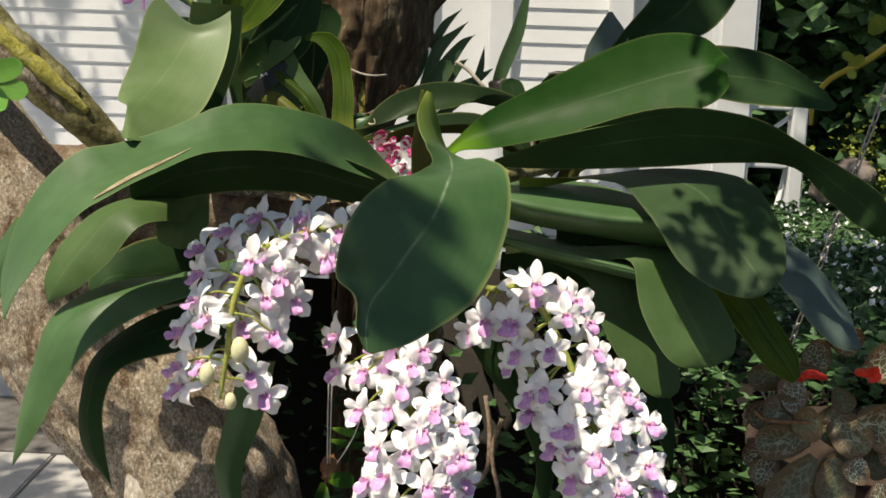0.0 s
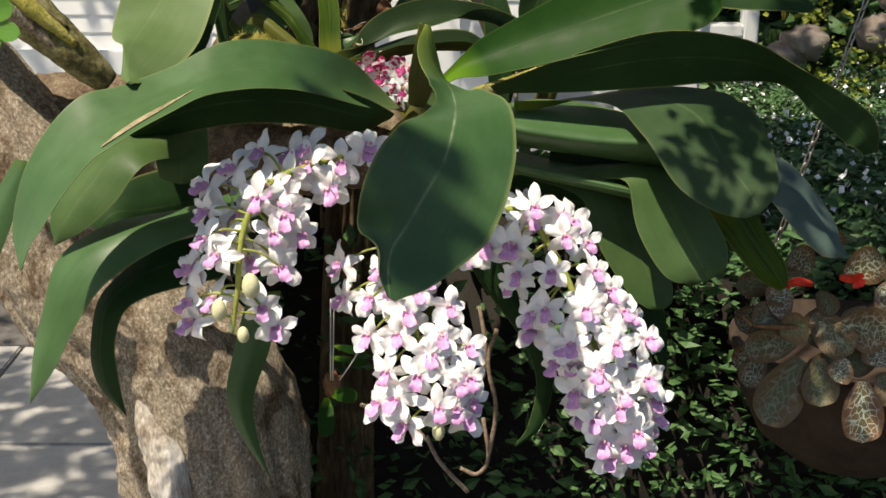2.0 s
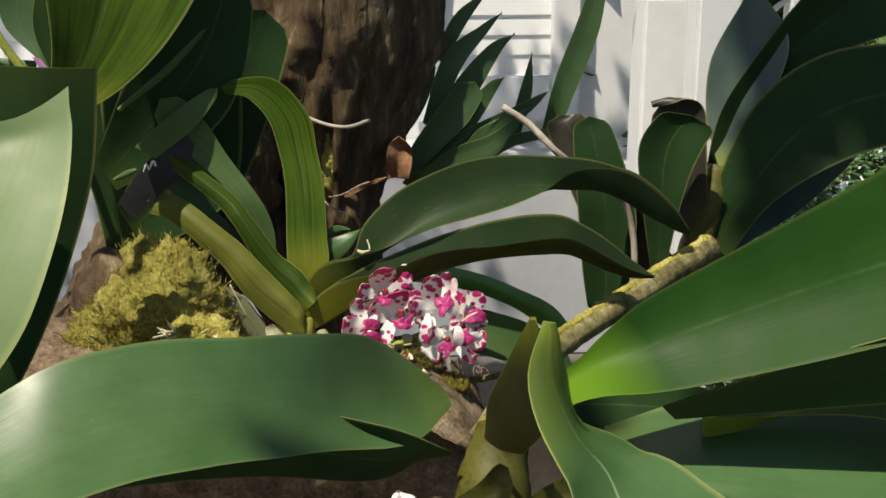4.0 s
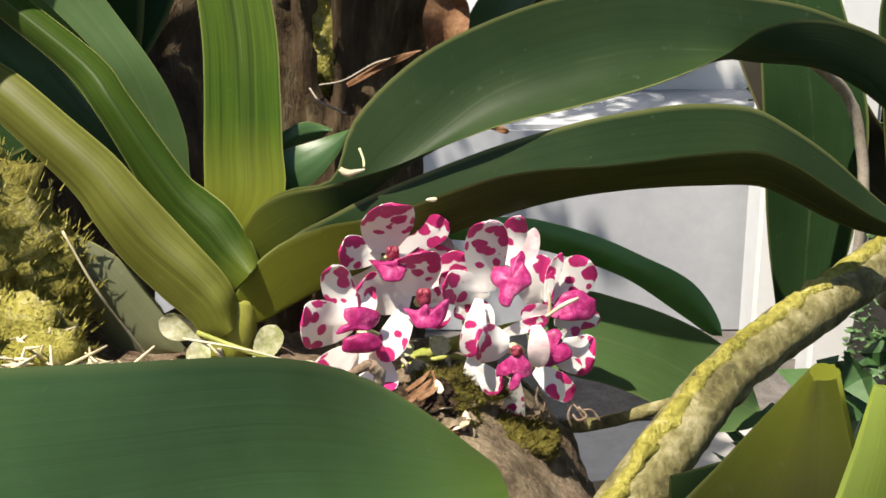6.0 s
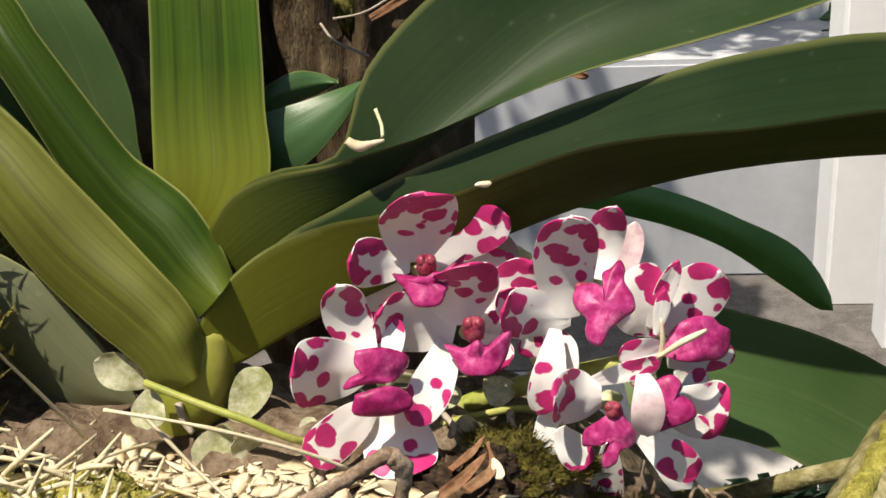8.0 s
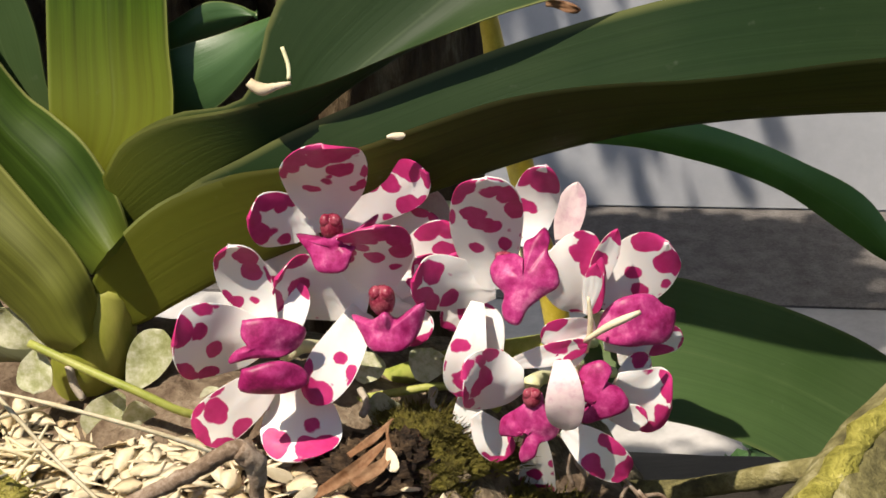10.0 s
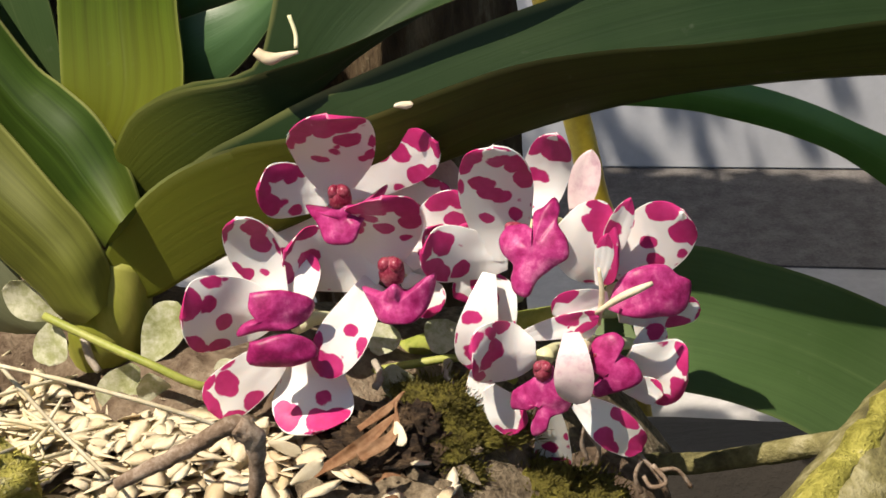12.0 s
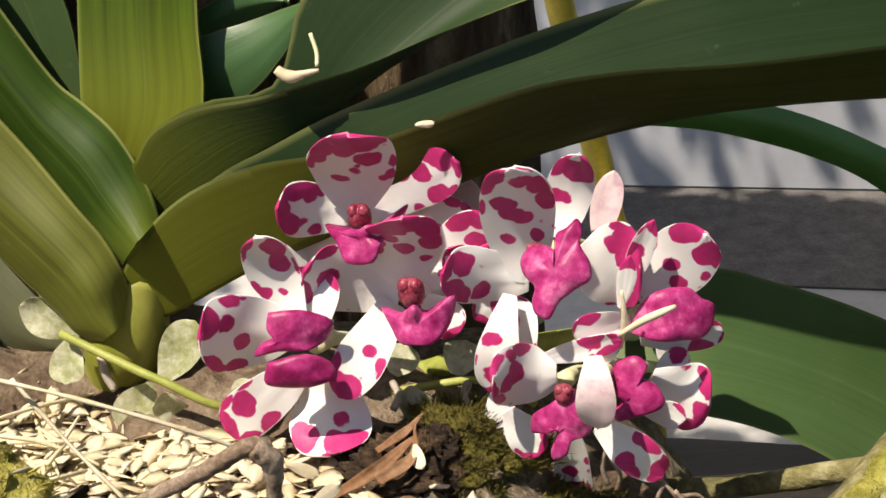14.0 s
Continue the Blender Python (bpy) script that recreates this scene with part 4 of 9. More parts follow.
leaf(white_orchid, [(0.0389, -0.19, 0.0669, 0.0019, 0, -0.0007, -0, 0, 0), (0.0383, -0.1925, 0.0505, 0.0067, 0.0075, -0.002, 0.0007, 0, -0.0009), (0.0443, -0.195, 0.0325, 0.0075, 0.025, -0.0059, 0.0017, -0, 0.0001), (0.0557, -0.205, 0.0247, 0.006, 0.045, -0.002, -0.0014, -0, -0.0001), (0.0608, -0.235, 0.0236, 0.0191, 0.055, 0.0013, -0.004, 0, -0.005), (0.0594, -0.2725, 0.02, 0.0376, 0.0575, 0.0043, -0.0048, 0, -0.0054), (0.0527, -0.31, 0.0058, 0.0479, 0.06, 0.0027, -0.0053, -0, -0.0064), (0.0446, -0.335, -0.0119, 0.0497, 0.05, 0.0022, -0.0093, 0, -0.0036), (0.0372, -0.3525, -0.0307, 0.0438, 0.0375, 0.0015, -0.0134, -0, -0.0006), (0.0336, -0.365, -0.0431, 0.0294, 0.025, -0.0031, -0.0179, 0, 0.0018), (0.0241, -0.375, -0.0567, 0.0176, 0.01, -0.0015, -0.0099, 0, 0.0033), (0.0166, -0.38, -0.0651, 0.0026, 0, -0.0005, -0.0006, 0, 0.0002)], LEAF_RIB, "broad twisted leaf with a pale rib", fold=0, tip=0, n=52, m=12)
leaf(white_orchid, [(0.046, -0.125, 0.012, 0.002, -0.006, -0.002, 0.001, 0.003, -0.001), (0.0585, -0.1375, 0.026, 0.0017, -0.0085, -0.003, 0.0016, 0.006, -0.0018), (0.0736, -0.1387, 0.0332, 0.0058, -0.0097, -0.0077, 0.0025, 0.006, -0.0004), (0.0895, -0.1399, 0.0406, 0.009, -0.0109, -0.0111, 0.0027, 0.006, -0.0003), (0.1213, -0.1411, 0.0532, 0.0088, -0.0121, -0.0164, 0.0046, 0.006, -0.0001), (0.1529, -0.1423, 0.0661, 0.0087, -0.0133, -0.0212, 0.0066, 0.006, -0.0012), (0.1747, -0.1435, 0.0748, 0.0085, -0.0145, -0.0246, 0.0085, 0.006, -0.0014), (0.1981, -0.1447, 0.0821, 0.0066, -0.0157, -0.0268, 0.007, 0.006, -0.0013), (0.2195, -0.1459, 0.0855, 0.005, -0.0169, -0.0259, -0.0003, 0.006, -0.0008), (0.2345, -0.1471, 0.0869, 0.003, -0.0181, -0.0212, -0.0051, 0.006, 0.0005), (0.245, -0.1483, 0.0879, 0.0013, -0.0193, -0.011, -0.009, 0.006, 0.001), (0.247, -0.1495, 0.0891, -0.0009, -0.0205, -0.0005, -0.0082, 0.006, 0)], LEAF_FRESH, "glossy green leaf, its base coloured as if sunlit", fold=0, tip=0, n=44, m=12)
leaf(white_orchid, [(0.0875, -0.14, 0.0142, 0.0041, 0, -0.0021), (0.1447, -0.1425, 0.027, -0.0003, 0.0097, -0.0154), (0.2046, -0.15, 0.0389, -0.0006, 0.013, -0.0224), (0.2562, -0.155, 0.0397, -0.0051, 0.013, -0.0176), (0.2959, -0.16, 0.0313, 0.0022, 0.013, -0.0105), (0.3213, -0.175, 0.013, -0.0046, 0.0065, -0.0106), (0.3382, -0.205, -0.0016, -0.0054, 0.0065, -0.0114), (0.3481, -0.2025, -0.0179, -0.0035, 0.0033, -0.0021)], LEAF_SHADED, fold=0.1, tip=0, n=36)
leaf(white_orchid, [(0.1052, -0.12, -0.0026, 0.0001, 0, -0.0053), (0.1883, -0.115, 0.0062, 0.0167, 0.015, 0.004), (0.2307, -0.155, -0.0005, 0.0366, 0.025, 0.0111), (0.2493, -0.185, -0.0277, 0.0352, 0.015, 0.0141), (0.2652, -0.2025, -0.0479, 0.0206, 0.0075, 0.013), (0.2705, -0.2125, -0.0594, 0.007, 0.0025, 0.0058)], LEAF_MOTTLED, "broad drooping dark green leaf", fold=0.08, tip=0.08, n=32, m=10)
leaf(white_orchid, [(0.0971, -0.125, -0.0513, 0, 0, -0.0033), (0.1681, -0.12, -0.0502, 0.0074, 0.01, 0.0033), (0.2048, -0.1375, -0.0485, 0.018, 0.0125, 0.0026), (0.2231, -0.155, -0.0788, 0.027, 0.01, 0.0071), (0.239, -0.1675, -0.106, 0.0255, 0.0075, 0.008), (0.2469, -0.1725, -0.1219, 0.0164, 0.0025, 0.0007)], LEAF_LIGHT, fold=0.2, tip=0.08, notch=0.3, n=32, m=10)
leaf(white_orchid, [(0.0745, -0.1025, -0.0193, -0.0013, -0.0125, -0.005, -0.006, -0.0425, 0.0124), (0.1093, -0.105, -0.0172, -0.0015, -0.015, -0.014, -0.0079, -0.045, 0.0056), (0.1341, -0.1058, -0.0184, -0.0053, -0.0158, -0.0164, -0.0126, -0.0457, 0.0034), (0.1752, -0.1068, -0.0237, -0.0007, -0.0168, -0.0167, -0.0101, -0.0467, 0.0037), (0.208, -0.1075, -0.0312, -0.0017, -0.0175, -0.0135, -0.0128, -0.0475, 0.0101), (0.233, -0.108, -0.0388, -0.0038, -0.018, -0.0081, -0.0177, -0.048, 0.0162), (0.2471, -0.108, -0.0428, -0.0058, -0.018, -0.0009, -0.0181, -0.048, 0.019)], LEAF, "channelled leaf seen along its fold", fold=0, tip=0.06, n=36, m=12)
leaf(white_orchid, [(0.076, -0.101, -0.0423, -0.0011, -0.011, -0.0054, -0.0034, -0.026, 0.0039), (0.1118, -0.1035, -0.0491, -0.0019, -0.0135, -0.0052, -0.0051, -0.0285, 0.0051), (0.1371, -0.105, -0.0544, -0.0025, -0.015, -0.0051, -0.0063, -0.03, 0.0057), (0.1711, -0.1082, -0.0595, -0.0057, -0.0182, -0.0049, -0.0102, -0.0333, 0.006), (0.2007, -0.1115, -0.066, -0.0027, -0.0215, -0.0039, -0.0098, -0.0365, 0.0075), (0.2185, -0.113, -0.0722, -0.0047, -0.023, 0.0014, -0.0108, -0.038, 0.01)], LEAF, fold=0, tip=0.06, n=36, m=12)
leaf(white_orchid, [(0.1264, -0.105, -0.0579, 0.0069, 0.005, 0), (0.1786, -0.11, -0.0701, 0.0207, 0.01, 0.0032), (0.1972, -0.12, -0.1069, 0.0219, 0.01, 0.004), (0.2155, -0.1275, -0.141, 0.0181, 0.0075, 0.0022), (0.2245, -0.1325, -0.1582, 0.0091, 0.0025, -0.0004)], LEAF_LIGHT, fold=0.25, tip=0.08, m=10)
leaf(white_orchid, [(0.1898, -0.105, -0.1249, 0.0116, 0.005, 0.0032), (0.2158, -0.105, -0.1622, 0.0118, 0.005, 0.0031), (0.227, -0.105, -0.1884, 0.0087, 0.005, 0.0006), (0.2332, -0.11, -0.2194, 0.0013, 0, 0.0007)], LEAF_SHADED, fold=0.2, tip=0)
leaf(white_orchid, [(0.2411, -0.075, -0.0214, 0.0095, 0.005, 0.0047), (0.2879, -0.09, -0.042, 0.0106, 0.01, 0.0069), (0.3138, -0.11, -0.059, 0.0139, 0.01, 0.0078), (0.3406, -0.12, -0.09, 0.0154, 0.01, 0.0052), (0.3509, -0.13, -0.1064, 0.0086, 0.005, 0.0053), (0.3614, -0.135, -0.1139, 0.0016, 0, 0.0013)], LEAF_BLUE, "bluish green leaf hanging free", fold=0.25, tip=0)
leaf(white_orchid, [(0.2424, -0.09, -0.0579, 0.0107, 0, 0.0068), (0.2763, -0.115, -0.0857, 0.0137, 0.005, 0.0077), (0.2928, -0.125, -0.1078, 0.0138, 0.005, 0.0054), (0.3074, -0.1325, -0.127, 0.0111, 0.0025, 0.0049), (0.3165, -0.135, -0.1394, 0.003, 0, 0.0029)], LEAF_OLIVE, fold=0.2, tip=0)
# Dark leaf added to fill the gap between two leaves.
leaf(white_orchid, [(0.1365, -0.09, -0.0426, 0.0004, 0.0, -0.0083), (0.182, -0.09, -0.0441, 0.0006, 0.0, -0.0103), (0.2277, -0.09, -0.0495, 0.0008, 0.0, -0.0119), (0.2474, -0.09, -0.0532, 0.0008, 0.0, -0.011)], LEAF_SHADED, fold=0.15, tip=0.1)
leaf(white_orchid, [(0.0674, -0.12, -0.0979, 0.0087, 0, 0), (0.0928, -0.12, -0.1365, 0.012, 0, 0.0023), (0.1232, -0.12, -0.183, 0.0088, 0, 0.0024), (0.1348, -0.125, -0.2214, 0.0067, 0, 0), (0.1273, -0.13, -0.2579, 0.0056, 0, 0), (0.1123, -0.13, -0.2752, 0.0016, 0, -0.0002)], LEAF_SHADED, fold=0.2, tip=0)
leaf(white_orchid, [(0.0123, -0.112, -0.0119, -0.0023, 0.0108, -0.0048, 0.0001, -0.003, 0.0003), (-0.0113, -0.12, -0.0083, 0.0013, 0.0108, -0.0164, 0.0003, -0.003, 0.0003), (-0.0522, -0.13, 0.0029, 0.0018, 0.0108, -0.0194, 0.0004, -0.003, 0.0003), (-0.0986, -0.138, 0.005, 0.0043, 0.0108, -0.0192, 0.0006, -0.003, 0.0003), (-0.1425, -0.145, -0.0033, 0.0089, 0.0108, -0.0155, 0.0008, -0.003, 0.0003), (-0.1748, -0.152, -0.0189, 0.0103, 0.0108, -0.0082, 0.0009, -0.003, 0.0003)], LEAF_SHADED, "leaf shaded beneath the arched one", fold=0, tip=0.08)
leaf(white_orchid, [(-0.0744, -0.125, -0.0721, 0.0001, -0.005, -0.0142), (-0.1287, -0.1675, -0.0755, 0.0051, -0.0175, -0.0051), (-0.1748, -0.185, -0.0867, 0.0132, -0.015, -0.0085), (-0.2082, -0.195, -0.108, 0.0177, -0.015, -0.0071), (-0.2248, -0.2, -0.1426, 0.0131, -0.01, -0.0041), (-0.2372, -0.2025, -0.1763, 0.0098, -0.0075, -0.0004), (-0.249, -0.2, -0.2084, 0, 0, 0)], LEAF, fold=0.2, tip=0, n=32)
leaf(white_orchid, [(-0.0765, -0.12, -0.1138, -0.0006, 0, -0.0159), (-0.1421, -0.1525, -0.1142, 0.0081, -0.0125, -0.0128), (-0.1867, -0.17, -0.1338, 0.0117, -0.01, -0.0029), (-0.1995, -0.175, -0.1656, 0.0102, -0.005, 0.0018), (-0.1988, -0.175, -0.1993, 0.0094, -0.005, 0.0042), (-0.1853, -0.175, -0.2289, 0, 0, 0)], LEAF_SHADED, fold=0.2, tip=0, n=32)
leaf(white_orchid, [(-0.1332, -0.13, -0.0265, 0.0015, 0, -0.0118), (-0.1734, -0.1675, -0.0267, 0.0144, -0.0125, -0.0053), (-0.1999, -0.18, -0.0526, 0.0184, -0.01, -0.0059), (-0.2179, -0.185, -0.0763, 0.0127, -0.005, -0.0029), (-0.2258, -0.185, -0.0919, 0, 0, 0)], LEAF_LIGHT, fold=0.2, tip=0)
leaf(white_orchid, [(-0.1252, -0.105, -0.0751, 0.0021, 0.005, -0.0282), (-0.1748, -0.12, -0.0824, 0.0071, 0, -0.0245), (-0.195, -0.135, -0.0829, 0.0112, -0.005, -0.0097), (-0.2073, -0.14, -0.0948, 0.0062, 0, -0.0022)], LEAF_SHADED, fold=0.2, tip=0.1)
leaf(white_orchid, [(-0.2524, -0.15, -0.0384, 0.0083, 0, 0), (-0.2661, -0.16, -0.0658, 0.0103, 0, 0), (-0.2781, -0.17, -0.0974, 0.0103, 0, 0), (-0.2905, -0.18, -0.1332, 0.0062, 0, 0)], LEAF, fold=0.2, tip=0.1)
leaf(white_orchid, [(-0.1449, -0.12, -0.022, 0.0201, 0, 0.0054), (-0.1409, -0.14, -0.0401, 0.0193, 0, 0.0004), (-0.1425, -0.14, -0.0577, 0.0158, 0, 0)], LEAF_LIGHT, fold=0.1, tip=0.15)
leaf(white_orchid, [(-0.0821, -0.15, -0.1385, 0.013, 0, 0.0045), (-0.0925, -0.155, -0.1819, 0.0148, 0, 0.0046), (-0.1021, -0.16, -0.2202, 0.0106, 0, 0.0012), (-0.0959, -0.16, -0.2529, 0.0057, 0, 0.0012), (-0.0811, -0.16, -0.2875, 0, 0, 0)], LEAF, fold=0.3, tip=0)
leaf(white_orchid, [(0.0953, -0.065, -0.0747, 0.0029, 0.005, -0.0129), (0.1221, -0.06, -0.081, 0.0021, 0.005, -0.0182), (0.1551, -0.056, -0.0903, 0.0027, 0.006, -0.0213), (0.1876, -0.0585, -0.0985, 0.0026, 0.0035, -0.0189), (0.2149, -0.0635, -0.1052, 0.0017, 0.0015, -0.0052)], LEAF_SHADED, "leaf in deep shade behind the flowers", fold=0.2, tip=0.1)
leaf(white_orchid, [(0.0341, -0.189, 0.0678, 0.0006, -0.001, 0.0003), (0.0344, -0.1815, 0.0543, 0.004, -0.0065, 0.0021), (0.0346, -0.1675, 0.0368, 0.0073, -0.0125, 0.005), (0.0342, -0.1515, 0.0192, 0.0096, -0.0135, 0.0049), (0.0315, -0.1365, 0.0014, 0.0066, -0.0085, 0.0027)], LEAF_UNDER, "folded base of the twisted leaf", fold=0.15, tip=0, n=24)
leaf(white_orchid, [(0.0464, -0.065, -0.0178, -0.0004, -0.005, -0.007), (0.0664, -0.06, -0.0185, 0.0004, -0.005, -0.0104), (0.0889, -0.056, -0.0209, 0.0002, -0.006, -0.0113), (0.1144, -0.055, -0.0238, 0.0003, -0.005, -0.0098), (0.1366, -0.055, -0.0243, 0.0003, -0.003, -0.0039)], LEAF_SHADED, fold=0.15, tip=0.1)
piece("stem", tube_bm([(0.0354, -0.1, -0.0092), (0.0313, -0.115, -0.024), (0.028, -0.125, -0.0473), (0.0305, -0.125, -0.0751), (0.0324, -0.12, -0.1207), (0.0318, -0.11, -0.1794)], [.01, .013, .015, .016, .016, .015], 20, 40, .12, 9, 80), SHEATH, white_orchid, "yellow-green stem wrapped in old sheaths")
for q in ([(0.0312, -0.15, -0.0234, 0.0048, 0, -0.0065), (0.0527, -0.145, -0.0139, 0.0043, -0.005, -0.0062), (0.072, -0.135, -0.0162, 0.0018, -0.005, -0.0047)], [(0.0139, -0.145, -0.0461, 0.0013, -0.005, -0.0036), (0.0372, -0.155, -0.0343, 0.0012, -0.005, -0.0044), (0.0645, -0.1425, -0.0281, 0.0029, -0.0025, -0.0039), (0.08, -0.1325, -0.0272, 0.0013, -0.0025, -0.0023)], [(0.0043, -0.145, -0.0663, 0.0005, -0.005, -0.0002), (0.0274, -0.155, -0.0608, -0.0003, -0.005, -0.0043), (0.0476, -0.145, -0.0759, -0.0034, -0.005, -0.0079), (0.061, -0.135, -0.0986, -0.0053, -0.005, -0.0045)], [(0.0147, -0.1475, -0.0551, 0.0022, -0.0025, -0.0031), (0.0366, -0.1575, -0.0472, 0.0007, -0.0025, -0.0047), (0.0634, -0.1425, -0.0524, 0.0007, -0.0025, -0.0048), (0.0807, -0.13, -0.0608, 0.0003, 0, -0.0052)], [(0.0108, -0.1375, -0.0268, 0.0016, -0.0025, -0.0073), (0.0232, -0.15, -0.0135, 0.0029, -0.005, -0.0077), (0.0327, -0.1425, -0.0035, 0.0031, -0.0025, -0.0088)]):
    piece("sheath", leaf_bm([(*r[:3], *(x * .68 for x in r[3:])) for r in q], fold=0.7, tip=0.25, n=16, m=8), SHEATH, white_orchid, "old yellowing leaf base")
upper_orchid = thing("orchid_plant", "upper orchid with pale leaves hanging over the arched leaf", "orchid", at=(-0.1215, -0.15, 0.1868))
leaf(upper_orchid, [(-0.1452, -0.074, 0.1211, 0.0273, 0.004, -0.0027, -0.0011, -0.001, -0.0173), (-0.1486, -0.0815, 0.1081, 0.0317, 0.0035, -0.0045, 0.0002, 0.0035, -0.0121), (-0.1495, -0.096, 0.0899, 0.0327, 0.004, -0.0042, -0.0029, 0.006, -0.0054), (-0.1514, -0.114, 0.0717, 0.0321, 0.006, -0.0031, -0.0049, 0.006, 0.0012), (-0.1554, -0.134, 0.0535, 0.0307, 0.006, -0.0038, -0.0068, 0.006, 0.0071), (-0.1577, -0.15, 0.0444, 0.0256, 0.005, -0.007, -0.0091, 0.003, 0.0076), (-0.1574, -0.165, 0.0377, 0.0153, 0, -0.0107, -0.012, 0, 0.0082), (-0.1604, -0.18, 0.0321, 0.0102, -0.002, -0.0072, -0.0077, 0, 0.0072), (-0.1619, -0.1975, 0.0289, 0.0073, -0.0025, -0.0019, -0.0034, 0.0025, 0.0035), (-0.1605, -0.2075, 0.0286, 0.0018, -0.0005, -0.0001, -0.0007, 0.0005, 0.0001)], LEAF_PALE, "pale matt leaf with a forked tip, folded along its rib", fold=0, tip=0, n=44, m=12)
leaf(upper_orchid, [(-0.1384, -0.03, 0.092, 0.0033, 0, 0.0013), (-0.1278, -0.01, 0.1081, 0.0114, 0.01, -0.006), (-0.1187, 0.005, 0.1301, 0.0232, 0.015, -0.0064), (-0.1127, 0.015, 0.1574, 0.0317, 0.015, -0.0043), (-0.1104, 0.025, 0.1967, 0.0278, 0.015, -0.0005)], LEAF_OLIVE, "upright leaf with a bright edge", fold=0.35, tip=0)
leaf(upper_orchid, [(-0.1233, 0.05, 0.0263, 0.0037, 0, -0.0144), (-0.0959, 0.065, 0.052, 0.0156, 0.005, -0.0173), (-0.0751, 0.075, 0.0875, 0.0145, 0.005, -0.0136), (-0.0605, 0.085, 0.1231, 0.0134, 0.005, -0.0069)], LEAF_SHADED, fold=0.2, tip=0.1)
leaf(upper_orchid, [(-0.129, 0.03, 0.0581, 0.0023, 0, -0.0091), (-0.1016, 0.035, 0.0864, 0.0162, 0.005, -0.0131), (-0.0839, 0.045, 0.1109, 0.0135, 0.005, -0.0156), (-0.0716, 0.055, 0.1446, 0.0079, 0.005, -0.0122)], LEAF_SHADED, fold=0.2, tip=0.1)
# Sun streaks among the dark leaves, shaped as thin strips of lighter green.
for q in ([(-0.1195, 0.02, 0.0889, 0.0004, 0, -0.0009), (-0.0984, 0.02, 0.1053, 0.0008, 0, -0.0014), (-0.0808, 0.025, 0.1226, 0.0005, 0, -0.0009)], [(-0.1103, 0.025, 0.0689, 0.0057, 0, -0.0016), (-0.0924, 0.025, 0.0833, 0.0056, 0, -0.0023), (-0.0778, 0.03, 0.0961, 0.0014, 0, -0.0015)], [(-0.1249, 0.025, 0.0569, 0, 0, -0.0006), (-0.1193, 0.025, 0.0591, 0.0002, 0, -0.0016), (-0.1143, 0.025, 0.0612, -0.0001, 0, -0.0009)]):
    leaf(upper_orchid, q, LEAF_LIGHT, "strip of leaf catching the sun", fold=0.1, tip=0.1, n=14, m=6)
# Two dark leaves added where the gap before the limb is black with shade.
leaf(upper_orchid, [(-0.1049, 0.06, 0.1402, 0.0322, 0, 0.0009), (-0.1035, 0.062, 0.0869, 0.0328, 0, -0.0052), (-0.1062, 0.066, 0.0434, 0.0293, 0, -0.0076), (-0.1151, 0.07, 0.0066, 0.0174, 0, -0.0103), (-0.1258, 0.07, -0.0139, 0.0031, 0, -0.001)], LEAF_SHADED, "broad dark leaf added to fill the shaded gap before the limb", fold=0.12, tip=0.08, n=30)
leaf(upper_orchid, [(-0.1441, 0.07, 0.1381, 0.0314, 0, 0.0009), (-0.1352, 0.07, 0.0909, 0.026, 0, 0.0007), (-0.1282, 0.072, 0.0417, 0.0183, 0, -0.0037), (-0.1313, 0.075, -0.0035, 0.0083, 0, -0.002)], LEAF_SHADED, fold=0.12, tip=0.08, n=30)
leaf(upper_orchid, [(-0.1314, -0.0575, 0.1204, 0.0201, 0.0025, 0.0001), (-0.1367, -0.0575, 0.082, 0.021, 0.0025, -0), (-0.1463, -0.0575, 0.0494, 0.0195, 0.0025, -0.0023), (-0.1566, -0.0625, 0.0224, 0.0181, 0.0025, -0.0035), (-0.1656, -0.0675, -0.0024, 0.0137, 0.0025, -0.0025), (-0.1753, -0.07, -0.0166, 0.0062, 0, -0.0011)], LEAF_SHADED, "dark leaf in the shade of the pale one", fold=0.1, tip=0.06, n=30)
tag = thing("plant_tag", "black plastic plant tag with illegible white writing", "tag", at=(-0.1082, 0.025, 0.0561))
piece("plate", leaf_bm([(-0.1206, 0.025, 0.0426, 0.0026, 0, -0.0046), (-0.1051, 0.025, 0.059, 0.004, 0, -0.0061), (-0.0891, 0.03, 0.0711, 0.0041, 0, -0.006)], fold=0, tip=0, n=8, m=2, thick=.001), BLACK_TAG, tag)
for q in ([(-0.1121, 0.025, 0.0591), (-0.1101, 0.025, 0.0636), (-0.1091, 0.025, 0.0606)], [(-0.1091, 0.025, 0.0612), (-0.1071, 0.025, 0.065), (-0.1061, 0.025, 0.0626)], [(-0.1133, 0.025, 0.0486), (-0.1104, 0.025, 0.047), (-0.1079, 0.025, 0.0506)]):
    piece("mark", tube_bm(q, .0006, 5, 6), CORD, tag, "white scribbled mark")

# ---- flowers of the white orchid ----
def tepal_rows(angle, length, width, cup, bend, twist=0.0):
    """A petal in the flower's own frame: it faces +z, its top is +y."""
    d = Vector((math.sin(angle), math.cos(angle), 0))
    s = Vector((d.y, -d.x, 0))
    rows = []
    for u, k in ((0.03, 0.26), (0.28, 0.74), (0.55, 1.0), (0.8, 0.74), (0.94, 0.32), (1.0, 0.03)):
        c = d * length * u + Vector((0, 0, 1)) * (cup * math.sin(u * 2.4) + bend * u * u) * length
        h = (s + Vector((0, 0, twist * u))) * width * 0.5 * k
        rows.append((*c, *h))
    return rows


def joined(bms):
    out = bmesh.new()
    for b in bms:
        me = bpy.data.meshes.new("join")
        b.to_mesh(me)
        b.free()
        out.from_mesh(me)
        bpy.data.meshes.remove(me)
    return out


